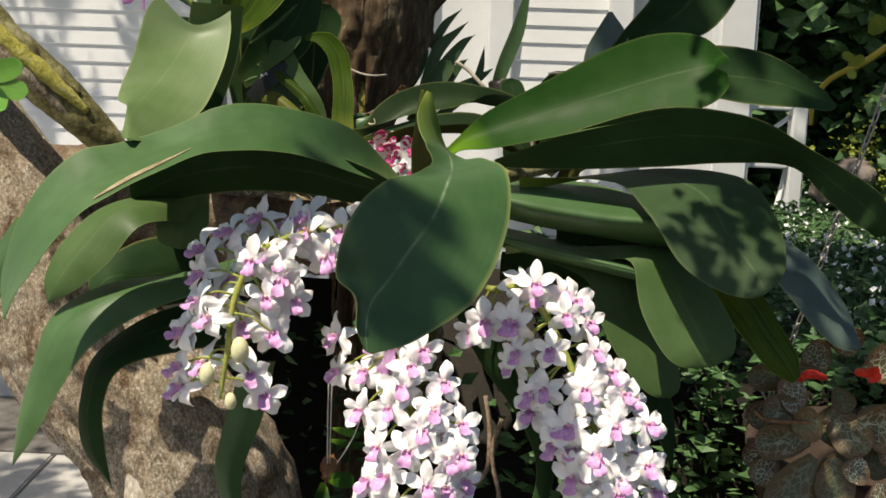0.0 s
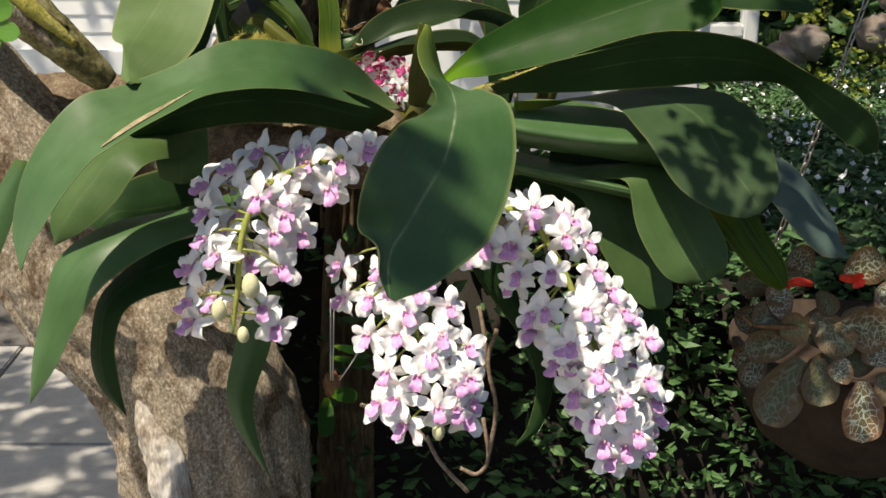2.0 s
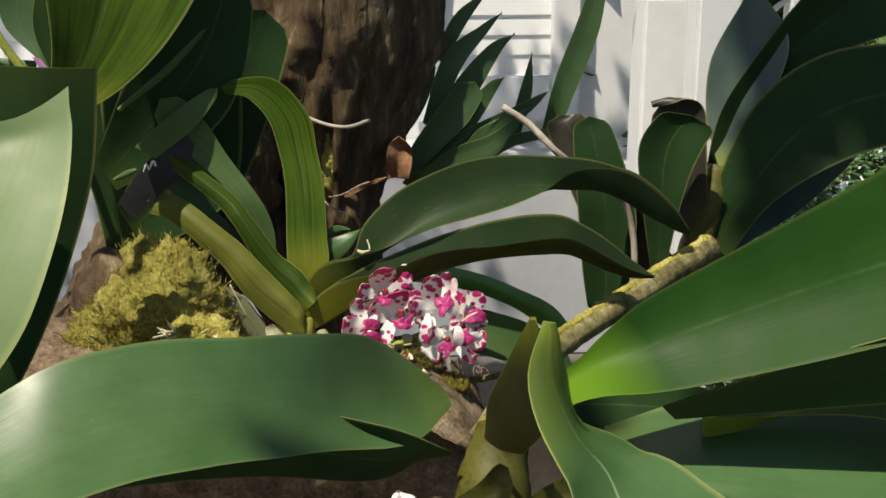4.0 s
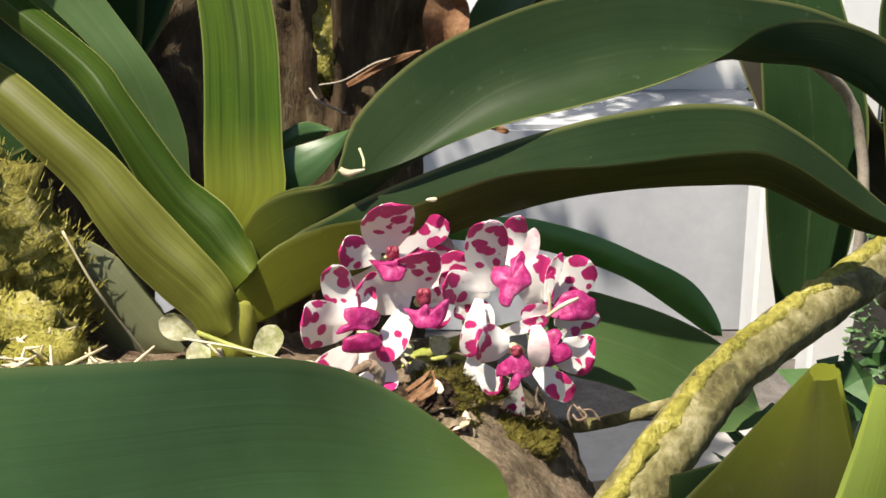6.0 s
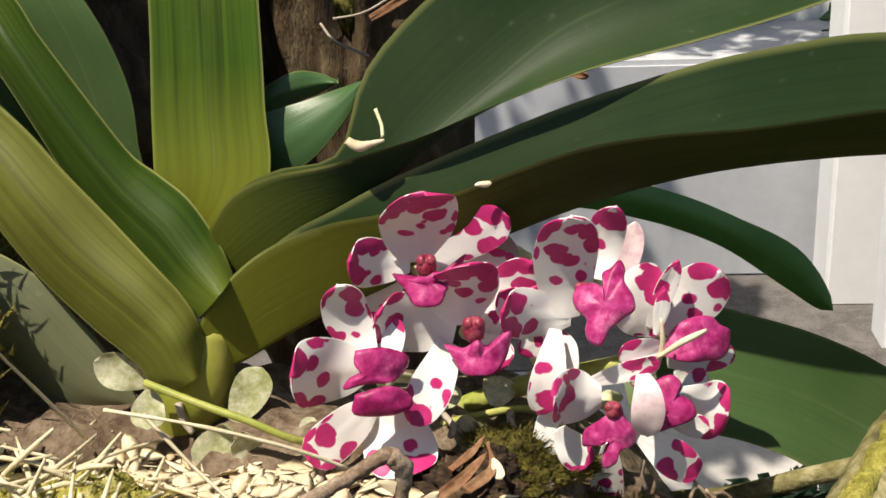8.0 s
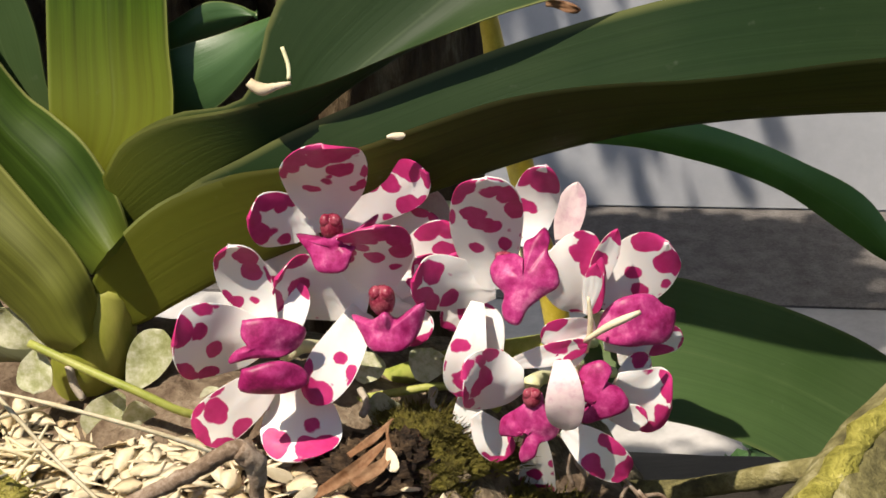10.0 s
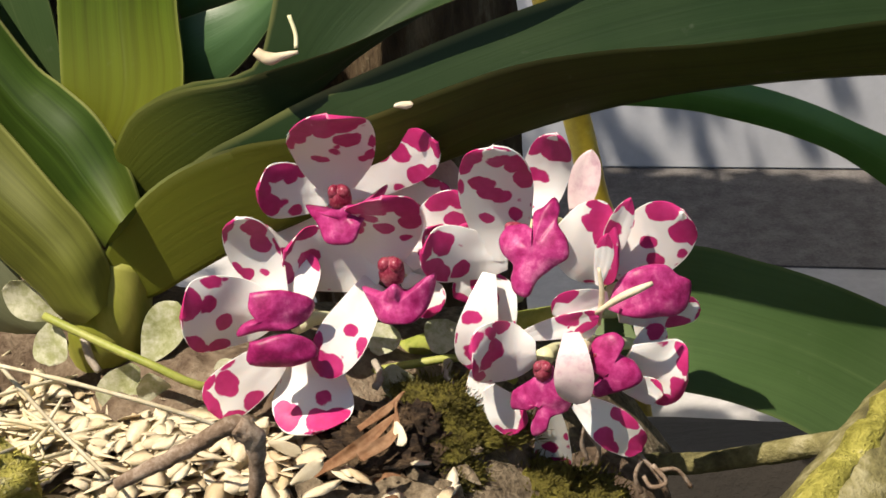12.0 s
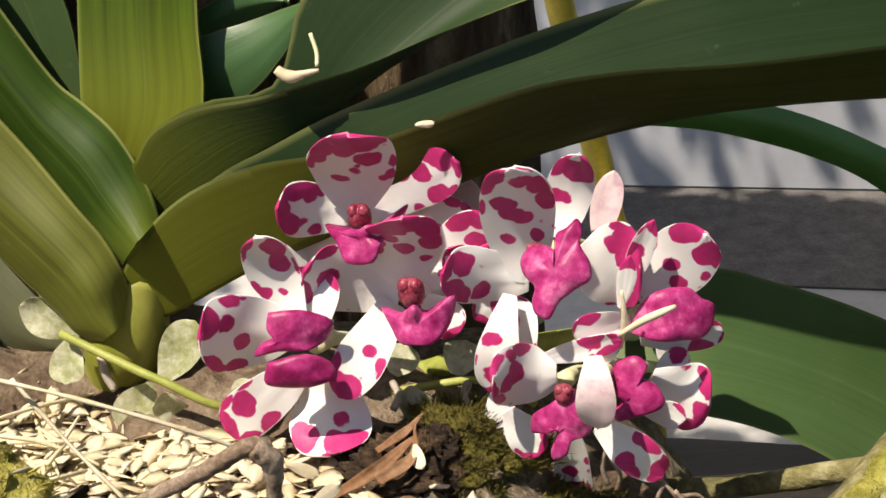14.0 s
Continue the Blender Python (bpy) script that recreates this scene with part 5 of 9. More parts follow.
def flower_set(seed):
    """Meshes of one small flower: petals, lip and column."""
    r = random.Random(seed)
    tepals = []
    for a, l, w in ((0, 0.0165, 0.0096), (72, 0.0165, 0.0092), (-72, 0.0165, 0.0092), (142, 0.0172, 0.0118), (-142, 0.0172, 0.0118)):
        tepals.append(leaf_bm(tepal_rows(radians(a + r.uniform(-8, 8)), l * r.uniform(0.9, 1.08), w * r.uniform(0.9, 1.08), r.uniform(0.08, 0.3), r.uniform(-0.75, 0.1), r.uniform(-0.7, 0.7)), fold=r.uniform(-0.3, 0.4), thick=0.0005, n=16, m=8, tip=0.04, seed=r.randint(0, 99), wave=0.3))
    lip = [leaf_bm([(0, -0.001, 0.002, 0.0016, 0, 0), (0, -0.0026, 0.0058, 0.003, 0, 0.0006), (0, -0.0046, 0.0088, 0.004, 0, 0.0004), (0, -0.0068, 0.0104, 0.0044, 0, 0), (0, -0.0086, 0.0104, 0.0032, 0, 0)], fold=-0.5, thick=0.0022, n=10, m=6, tip=0.25, wave=0.25, seed=seed)]
    for sx in (-1, 1):
        lip.append(leaf_bm([(sx * 0.0014, 0, 0.002, 0, 0.0012, 0), (sx * 0.003, -0.0005, 0.005, 0, 0.002, 0.001), (sx * 0.0036, -0.001, 0.0075, 0, 0.0014, 0.001)], fold=0.1, thick=0.0008, n=5, m=3, tip=0.3))
    col = ellipsoid_bm(0.0014, 0.0016, 0.0028, 8, 6)
    bmesh.ops.translate(col, verts=col.verts[:], vec=(0, 0.0012, 0.0032))
    names = ("petals", "lip", "column")
    out = []
    for nm, b, mt in zip(names, (joined(tepals), joined(lip), col), (PETAL_WHITE, LIP_VIOLET, COLUMN_PINK)):
        me = bpy.data.meshes.new(nm)
        b.normal_update()
        b.to_mesh(me)
        b.free()
        me.materials.append(mt)
        me.polygons.foreach_set("use_smooth", [True] * len(me.polygons))
        out.append(me)
    return out


SETS = [flower_set(s) for s in range(9)]


def flower_spike(label, axis, radii, places, buds, seed, lean=(-0.1, -1.0, 0.34)):
    """A hanging spike: stalk, a stalklet to each flower, flowers that face outwards, buds."""
    r = random.Random(seed)
    spike = thing("flower_spike", label, "flower spike", "white flower spikes", axis[0])
    piece("stalk", tube_bm(axis, radii, 10, 40, .1, seed, 150), STALK, spike)
    line = [Vector(q[:3]) for q in spline(axis, 60)]
    places = [Vector(p) for p in places]
    places += [p + Vector((r.uniform(-.013, .013), r.uniform(.002, .012), r.uniform(-.012, .012))) for p in places if r.random() < 0.62]
    for p in places:
        near = min(line, key=lambda q: (q - p - Vector((0, 0, 0.012))).length)
        out = p - near
        out.z *= 0.5
        face = (out.normalized() * 0.6 + Vector(lean) * 1.1 + Vector((r.uniform(-.25, .25), r.uniform(-.1, .1), r.uniform(-.25, .2)))).normalized()
        up = Vector((r.uniform(-.3, .3), 0, 1))
        x = up.cross(face).normalized()
        y = face.cross(x)
        s = r.uniform(0.94, 1.16)
        m = Matrix((x, y, face)).transposed().to_4x4()
        m.translation = p - face * 0.004
        petals, lip, col = r.choice(SETS)
        ob = under(new("flower", petals), spike)
        ob.matrix_basis = m @ Matrix.Scale(s, 4)
        for nm, me in (("lip", lip), ("column", col)):
            kid = new(nm, me)
            kid.parent = ob
        piece("stalklet", tube_bm([near, (near + p) / 2 + Vector((0, 0, 0.004)), p - face * 0.004], [.0011, .0009, .0012], 6, 8), STALK, spike)
    for p, k in buds:
        ob = under(mesh_object("bud", ellipsoid_bm(.0042 * k, .0042 * k, .0062 * k, 12, 8, .1, seed), BUD), spike)
        ob.location = Vector(p)
        ob["label"] = "unopened cream bud"
    return spike


flower_spike("white orchid spike with violet lips, bending over the trunk", [(0.0501, -0.12, -0.0404), (0.0166, -0.135, -0.0351), (-0.0159, -0.15, -0.0342), (-0.0511, -0.17, -0.0383), (-0.0772, -0.19, -0.0503), (-0.0904, -0.203, -0.0798), (-0.0933, -0.212, -0.1145), (-0.098, -0.212, -0.1481)], [.0026, .0026, .0025, .0024, .0024, .0024, .002, .0012],
    [(-0.0032, -0.153, -0.0285), (-0.0224, -0.158, -0.0367), (-0.0469, -0.16, -0.0258), (-0.06, -0.175, -0.0434), (-0.032, -0.17, -0.055), (-0.0798, -0.165, -0.0269), (-0.0993, -0.178, -0.0357), (-0.1198, -0.175, -0.0496), (-0.0576, -0.19, -0.0618), (-0.0798, -0.2, -0.0528), (-0.1178, -0.19, -0.0647), (-0.0684, -0.204, -0.0775), (-0.0502, -0.19, -0.0813), (-0.1067, -0.215, -0.09), (-0.13, -0.2, -0.1035), (-0.0631, -0.205, -0.102), (-0.1306, -0.2, -0.1288), (-0.0772, -0.212, -0.1291), (-0.0687, -0.205, -0.1463), (-0.1302, -0.2, -0.1438), (-0.1116, -0.208, -0.1241), (-0.0864, -0.195, -0.0987), (-0.1056, -0.195, -0.0779)], [(p, k) for p, k in zip([(-0.0835, -0.218, -0.1113), (-0.0905, -0.214, -0.1491), (-0.0981, -0.21, -0.1446), (-0.1066, -0.215, -0.1302)], (1.5, 1.0, 0.8, 1.3))], 3)
flower_spike("white orchid spike with violet lips, hanging beneath a leaf", [(0.0287, -0.12, -0.0447), (0.0254, -0.13, -0.0644), (0.0165, -0.15, -0.0986), (0.0234, -0.18, -0.1419), (0.0402, -0.2, -0.1697), (0.0484, -0.215, -0.2161)], [.0026, .0026, .0024, .0022, .002, .0012],
    [(-0.0256, -0.155, -0.1147), (-0.0237, -0.16, -0.1397), (-0.0019, -0.17, -0.1364), (0.0044, -0.165, -0.1161), (0.0321, -0.19, -0.1257), (0.0565, -0.19, -0.1364), (0.0179, -0.2, -0.1545), (-0.0035, -0.185, -0.1612), (0.0505, -0.212, -0.1515), (0.07, -0.2, -0.1631), (0.0104, -0.205, -0.1817), (0.0337, -0.222, -0.1776), (0.0626, -0.222, -0.1828), (0.0178, -0.212, -0.1998), (0.0473, -0.23, -0.1988), (0.0237, -0.21, -0.2205), (0.0688, -0.215, -0.2117), (0.0425, -0.215, -0.164), (0.0258, -0.19, -0.1407), (0.0402, -0.185, -0.1144), (0.0171, -0.17, -0.119)], [(p, k) for p, k in zip([(0.0484, -0.221, -0.2205)], (1.1,))], 5)
flower_spike("dense white orchid spike with violet lips, hanging free", [(0.0587, -0.115, -0.059), (0.0845, -0.125, -0.081), (0.1074, -0.14, -0.0772), (0.13, -0.155, -0.0972), (0.1505, -0.17, -0.1364), (0.1674, -0.18, -0.1771), (0.185, -0.19, -0.2361)], [.0028, .0028, .0026, .0025, .0024, .002, .0014],
    [(0.084, -0.15, -0.1008), (0.1043, -0.165, -0.0975), (0.119, -0.155, -0.0705), (0.1404, -0.15, -0.0769), (0.141, -0.17, -0.0888), (0.1588, -0.16, -0.0959), (0.1067, -0.165, -0.1192), (0.1301, -0.185, -0.111), (0.127, -0.18, -0.1419), (0.1631, -0.175, -0.1131), (0.1555, -0.195, -0.136), (0.1747, -0.175, -0.1283), (0.1198, -0.168, -0.1614), (0.1443, -0.2, -0.1618), (0.1842, -0.185, -0.1411), (0.177, -0.205, -0.16), (0.1357, -0.185, -0.1806), (0.2016, -0.19, -0.1611), (0.1647, -0.212, -0.1815), (0.2017, -0.2, -0.188), (0.149, -0.195, -0.2015), (0.1806, -0.215, -0.2051), (0.2091, -0.195, -0.2078), (0.1638, -0.205, -0.2196), (0.1944, -0.21, -0.2272), (0.1714, -0.205, -0.2375), (0.2013, -0.2, -0.2407), (0.2117, -0.19, -0.2225), (0.1873, -0.205, -0.2406), (0.1562, -0.18, -0.2267), (0.1734, -0.16, -0.162), (0.1138, -0.14, -0.0838), (0.1944, -0.17, -0.1899)], [], 7)

# ---- small spotted orchid ----
pink_orchid = thing("orchid_plant", "small strap-leaved orchid rooted in moss on the limb", "orchid", at=(-0.0428, 0.01, -0.014))
leaf(pink_orchid, [(-0.046, 0.013, 0.008, 0.0043, 0.001, 0.0033), (-0.0405, 0.014, 0.0184, 0.0089, 0, 0.0001), (-0.0406, 0.018, 0.0297, 0.009, 0, 0.0004), (-0.0408, 0.022, 0.0417, 0.0087, 0, -0.0001), (-0.0414, 0.026, 0.0539, 0.0086, 0, -0.0002), (-0.0437, 0.03, 0.0669, 0.0085, 0, -0.0003), (-0.0477, 0.032, 0.0827, 0.009, 0, 0.001), (-0.0597, 0.034, 0.095, 0.0067, 0, 0.0039), (-0.0771, 0.036, 0.0954, 0.0025, 0, 0.0035)], LEAF_OLIVE, "upright ribbed yellow-green leaf", fold=0.22, tip=0.06, n=40, m=12)
leaf(pink_orchid, [(-0.0391, 0.004, 0.0037, -0.0027, -0.001, -0.0031, 0.0016, -0.003, 0.0015), (-0.0419, 0.006, 0.0059, -0.0039, -0.001, -0.0042, 0.0017, -0.003, 0.0014), (-0.0451, 0.008, 0.009, -0.0046, -0.001, -0.0048, 0.0017, -0.003, 0.0014), (-0.0484, 0.0095, 0.0129, -0.0047, -0.001, -0.005, 0.0018, -0.003, 0.0013), (-0.0523, 0.011, 0.0163, -0.0043, -0.001, -0.0047, 0.0018, -0.003, 0.0012), (-0.0561, 0.012, 0.02, -0.0036, -0.001, -0.0045, 0.0019, -0.003, 0.0011), (-0.0621, 0.0135, 0.0297, -0.0038, -0.001, -0.0026, 0.001, -0.003, 0.0008), (-0.0694, 0.016, 0.0407, -0.0039, -0.001, -0.0014, 0.001, -0.003, 0.0007), (-0.077, 0.021, 0.0488, -0.0042, -0.001, -0.0013, 0.0011, -0.003, 0.0005), (-0.098, 0.028, 0.0645, -0.0029, -0.001, -0.002, 0.0007, -0.002, 0.0003), (-0.1062, 0.034, 0.0736, -0.0025, -0.001, -0.0017, 0.0007, -0.002, 0.0002)], LEAF_FAN, "ribbed green leaf with a yellowish rim", fold=0, tip=0.04, n=44, m=12)
leaf(pink_orchid, [(-0.0441, 0.001, -0.0087, -0.0019, -0.001, -0.0017, 0.0017, -0.003, 0.0018), (-0.0456, 0.001, -0.0058, -0.004, -0.001, -0.0033, 0.0018, -0.003, 0.0017), (-0.0468, 0.001, -0.0021, -0.0047, -0.001, -0.0036, 0.0018, -0.003, 0.0017), (-0.0495, 0.002, 0.001, -0.0053, -0.001, -0.0039, 0.0019, -0.003, 0.0016), (-0.0528, 0.003, 0.004, -0.0051, -0.001, -0.0047, 0.002, -0.003, 0.0015), (-0.0605, 0.006, 0.011, -0.0061, -0.001, -0.0041, 0.001, -0.003, 0.0011), (-0.0672, 0.008, 0.0186, -0.0055, -0.001, -0.0041, 0.0011, -0.003, 0.001), (-0.0731, 0.011, 0.0251, -0.0046, -0.001, -0.0043, 0.0011, -0.003, 0.0009), (-0.0823, 0.015, 0.0323, -0.0041, -0.001, -0.0042, 0.0012, -0.003, 0.0008), (-0.0988, 0.022, 0.0439, -0.0038, -0.001, -0.0041, 0.0007, -0.002, 0.0004), (-0.1115, 0.03, 0.0444, -0.0032, -0.001, -0.0046, 0.0008, -0.002, 0.0004)], LEAF_UMBER, "olive brown leaf at the foot of the fan", fold=0, tip=0.04, n=44, m=12)
leaf(pink_orchid, [(-0.0527, 0.026, 0.0044, 0.0041, 0, 0.002), (-0.0595, 0.026, 0.0206, 0.0054, 0, -0.0037), (-0.0623, 0.026, 0.0337, 0.007, 0, -0.0023), (-0.0672, 0.026, 0.0471, 0.0062, 0, -0.001)] + [(-0.0795, 0.029, 0.0627, 0.0041, 0.001, 0.0035), (-0.0908, 0.03, 0.0765, 0.0071, 0, 0.0043), (-0.1032, 0.03, 0.0916, 0.0064, 0, 0.0049)], LEAF_LIGHT, fold=0.15, tip=0.08, n=30)
leaf(pink_orchid, [(-0.0654, 0.03, 0.0133, 0.0012, 0, 0.0008), (-0.0774, 0.032, 0.0294, 0.0053, 0, -0.0016), (-0.0903, 0.034, 0.043, 0.0072, 0, -0.0016), (-0.1021, 0.036, 0.0587, 0.0099, 0, -0.0008), (-0.116, 0.038, 0.0713, 0.0111, 0, 0.0029)], LEAF, "broad leaf behind the narrow ones", fold=0.15, tip=0.08, n=24)
leaf(pink_orchid, [(-0.0569, 0.01, -0.0176, -0.0014, 0.001, -0.0019, 0.0006, -0.001, 0.0006), (-0.0607, 0.009, -0.0157, -0.0025, 0.001, -0.0044, 0.0007, -0.001, 0.0007), (-0.0659, 0.0085, -0.0111, -0.0044, 0.001, -0.008, 0.0008, -0.001, 0.0008), (-0.072, 0.008, -0.0008, -0.0032, 0.001, -0.0082, 0.0003, -0.001, 0.0005), (-0.0816, 0.007, 0.0081, -0.0027, 0.001, -0.0057, 0.0003, -0.001, 0.0004), (-0.0885, 0.008, 0.0119, -0.0014, 0.001, -0.0038, 0.0004, -0.001, 0.0004)], LEAF_DUSTY, "pale dusty leaf lying on the moss", fold=0, tip=0.06)
leaf(pink_orchid, [(-0.0396, 0.0073, 0.014, 0.0002, 0.0006, 0.0004, 0.0011, 0.001, -0.0085), (-0.0359, 0.0081, 0.0188, 0.0003, 0.0009, 0.0001, 0.0048, 0.001, -0.009), (-0.0297, 0.0097, 0.0216, 0.0001, 0.0014, -0, 0.0073, 0.0011, -0.0063), (-0.0203, 0.0119, 0.0231, 0.0003, 0.0022, 0.0003, 0.0049, 0.0013, -0.0054), (-0.012, 0.0137, 0.0309, -0.0029, 0.0032, 0.0052, 0.0056, 0.0017, -0.006), (-0.0003, 0.0163, 0.0387, -0.0041, 0.0042, 0.008, 0.0045, 0.0025, -0.0058), (0.0129, 0.0194, 0.0446, -0.0051, 0.0049, 0.0092, 0.0024, 0.0035, -0.0044), (0.0316, 0.0245, 0.0495, -0.0035, 0.0058, 0.011, 0.0002, 0.004, -0.0042), (0.05, 0.0309, 0.0521, -0.0027, 0.006, 0.0101, -0.0004, 0.0028, -0.0042), (0.0668, 0.0374, 0.0539, -0.001, 0.006, 0.0069, 0.0013, 0.0015, -0.0072), (0.079, 0.0445, 0.055, 0.0016, 0.006, 0.0032, 0.0015, 0.0012, -0.0112), (0.0917, 0.052, 0.0539, 0.0025, 0.0053, 0.0007, 0.004, 0.001, -0.0127), (0.1052, 0.0601, 0.0498, 0.0018, 0.0045, -0.0006, 0.0036, 0.001, -0.0149), (0.1197, 0.0688, 0.0426, 0.001, 0.0036, -0.0004, 0.0033, 0.001, -0.018), (0.1382, 0.0789, 0.0259, 0.0003, 0.0026, 0.0003, 0.0018, 0.001, -0.0124), (0.1504, 0.085, 0.009, 0.0006, 0.002, -0.0001, 0.0006, 0.001, -0.0029)], LEAF_DEEP, "long dark leaf arching to the side", fold=0, tip=0.05, n=56, m=14)
# One half is coloured olive for light coming through the blade.
leaf(pink_orchid, [(-0.0414, 0.003, 0.0001, 0, 0.001, -0.0001, 0.0006, 0.0005, -0.007), (-0.0386, 0.004, 0.0042, 0.0004, 0.0012, -0, 0.0009, 0.0005, -0.0113), (-0.034, 0.0055, 0.0083, 0.0005, 0.0015, -0.0004, 0.0022, 0.0005, -0.0124), (-0.0281, 0.007, 0.0122, 0.0008, 0.0018, 0.0002, 0.0038, 0.0005, -0.0125), (-0.0209, 0.008, 0.0151, 0.0006, 0.002, 0.0006, 0.0068, 0.0005, -0.0112), (-0.0133, 0.009, 0.0175, 0.0002, 0.0028, 0.0016, 0.0082, 0.0005, -0.0096), (-0.0043, 0.01, 0.0204, -0.0003, 0.0035, 0.002, 0.0095, 0.0005, -0.0089), (0.0064, 0.011, 0.0243, -0.0003, 0.0043, 0.002, 0.0087, 0.0005, -0.0092), (0.0164, 0.012, 0.0275, -0.0006, 0.005, 0.002, 0.0084, 0.0005, -0.0096), (0.0274, 0.013, 0.0298, -0.0007, 0.005, 0.0029, 0.0074, 0.0005, -0.0099), (0.0388, 0.014, 0.0314, -0.0008, 0.005, 0.0041, 0.0058, 0.0005, -0.0104), (0.049, 0.0155, 0.0325, -0.0007, 0.005, 0.0045, 0.0047, 0.0005, -0.0112), (0.0601, 0.018, 0.0333, -0.0002, 0.005, 0.0046, 0.0034, 0.0005, -0.0124), (0.0745, 0.022, 0.0324, 0, 0.0047, 0.004, 0.0027, 0.0005, -0.0129), (0.0852, 0.027, 0.0271, 0.0002, 0.0041, 0.0034, 0.0019, 0.0005, -0.0127), (0.0973, 0.033, 0.0184, 0.0001, 0.0033, 0.0034, 0.0015, 0.0005, -0.0112), (0.1099, 0.039, 0.0083, 0.0001, 0.0025, 0.0021, 0.0013, 0.0005, -0.0067), (0.124, 0.046, -0.0009, 0.0004, 0.0015, -0.0003, 0.0004, 0.0005, -0.0009)], (LEAF_DEEP, LEAF_UNDER), "long dark leaf arching over the flowers", halves=0.5, fold=0, tip=0.04, n=60, m=14)
leaf(pink_orchid, [(-0.0338, 0.02, 0.0226, 0.0008, 0, 0.0054), (-0.0275, 0.0205, 0.0246, 0, 0.0015, 0.005), (-0.0209, 0.0215, 0.0287, 0.0002, 0.0015, 0.003), (-0.0155, 0.022, 0.0332, 0, 0, 0)], LEAF, "short folded leaf", fold=0.08, tip=0)
leaf(pink_orchid, [(-0.0343, 0.024, 0.0284, 0.0004, 0, 0.0026), (-0.0292, 0.025, 0.0309, 0.0009, 0, 0.0028), (-0.0244, 0.026, 0.0316, -0.0003, 0, 0.0016), (-0.0213, 0.026, 0.0317, 0, 0, 0)], LEAF, fold=0.05, tip=0)
leaf(pink_orchid, [(-0.0009, 0.27, -0.0723, -0.0002, 0, -0.0043, 0.0002, -0.002, 0.0007), (0.0287, 0.29, -0.0794, 0, 0, -0.0066, 0.0001, -0.002, 0.0007), (0.0484, 0.3, -0.0866, 0.0002, 0, -0.0073, 0, -0.002, 0.0008), (0.0688, 0.31, -0.0962, 0.0003, 0, -0.0076, -0.0001, -0.002, 0.0008), (0.0902, 0.32, -0.1092, 0.0005, 0, -0.0082, -0.0002, -0.002, 0.0008), (0.1144, 0.32, -0.1246, -0.0008, 0, -0.0097, -0.0003, -0.002, 0.0009), (0.1322, 0.32, -0.1435, -0.0012, 0, -0.0051, -0.0004, -0.002, 0.001)], LEAF_BRIGHT, "bright leaf arching behind the flowers", fold=0, tip=0.1, n=34)
leaf(pink_orchid, [(0.0247, 0.018, -0.0191, -0, -0.005, -0.0038, -0.0002, 0.002, -0.0013), (0.0357, 0.019, -0.0167, 0.0003, -0.005, -0.009, -0.0001, 0.002, -0.0012), (0.046, 0.021, -0.0198, -0.0014, -0.005, -0.0091, 0.0001, 0.002, -0.0012), (0.0559, 0.023, -0.0245, -0.003, -0.005, -0.009, 0.0002, 0.002, -0.0012), (0.0652, 0.025, -0.0306, -0.0038, -0.005, -0.0091, 0.0003, 0.002, -0.0012), (0.0748, 0.027, -0.0371, -0.0033, -0.005, -0.007, 0.0004, 0.002, -0.0014), (0.0839, 0.03, -0.0442, -0.0016, -0.005, 0.0008, 0.0005, 0.002, -0.0014)], LEAF_LIGHT, "broad leaf low behind the flowers", fold=0, tip=0.06, n=36, m=10)
piece("crown", tube_bm([(-0.0408, 0.006, -0.0023), (-0.0424, 0.0045, -0.0075), (-0.0442, 0.004, -0.0124), (-0.0473, 0.006, -0.02), (-0.0509, 0.008, -0.0295)], [.0035, .0048, .0056, .0058, .006], 18, 20, .06, 11, 200), CROWN, pink_orchid, "pale green crown where the leaves meet")

pink_spike = thing("flower_spike", "cluster of waxy white flowers blotched with magenta", "flower spike", at=(0.0036, 0.012, -0.0199))
piece("stalk", tube_bm([(-0.0192, 0.012, -0.023), (-0.0055, 0.014, -0.0215), (0.0072, 0.012, -0.0159), (0.0178, 0.008, -0.0113), (0.0265, 0.006, -0.0081)], [.0016, .0017, .0017, .0016, .0012], 8, 30, .1, 12, 200), STALK, pink_spike)


def lip_bm(rim, swell, hollow=0.35):
    """A fleshy lip: a lobed rim, swollen towards the front, with a furrow down its middle."""
    pts = spline(list(rim) + [rim[0]], 4 * len(rim))[:-1]
    c = Vector(pts.mean(axis=0))
    bm = bmesh.new()
    rings = []
    for s, back in ((0.2, 0), (0.42, 0), (0.64, 0), (0.83, 0), (0.95, 0), (1.0, 0.3), (0.94, 0.8), (0.5, 1.0)):
        ring = []
        for q in pts:
            p = c + (Vector(q) - c) * s
            fur = math.exp(-((p.x - c.x) / 0.0009) ** 2) * hollow * max(0.0, 1 - s)
            p.y += -swell * (1 - s * s) * (1 - fur) * (0 if back > 0.5 else 1) + 0.0011 * back
            p += Vector((0, 1, 0)) * 0.0004 * noise.noise(p * 420)
            ring.append(bm.verts.new(p))
        rings.append(ring)
    m = len(pts)
    for a, b in zip(rings, rings[1:]):
        for k in range(m):
            bm.faces.new((a[k], b[k], b[(k + 1) % m], a[(k + 1) % m]))
    bm.faces.new(rings[0])
    bm.faces.new(rings[-1][::-1])
    bmesh.ops.recalc_face_normals(bm, faces=bm.faces[:])
    return bm


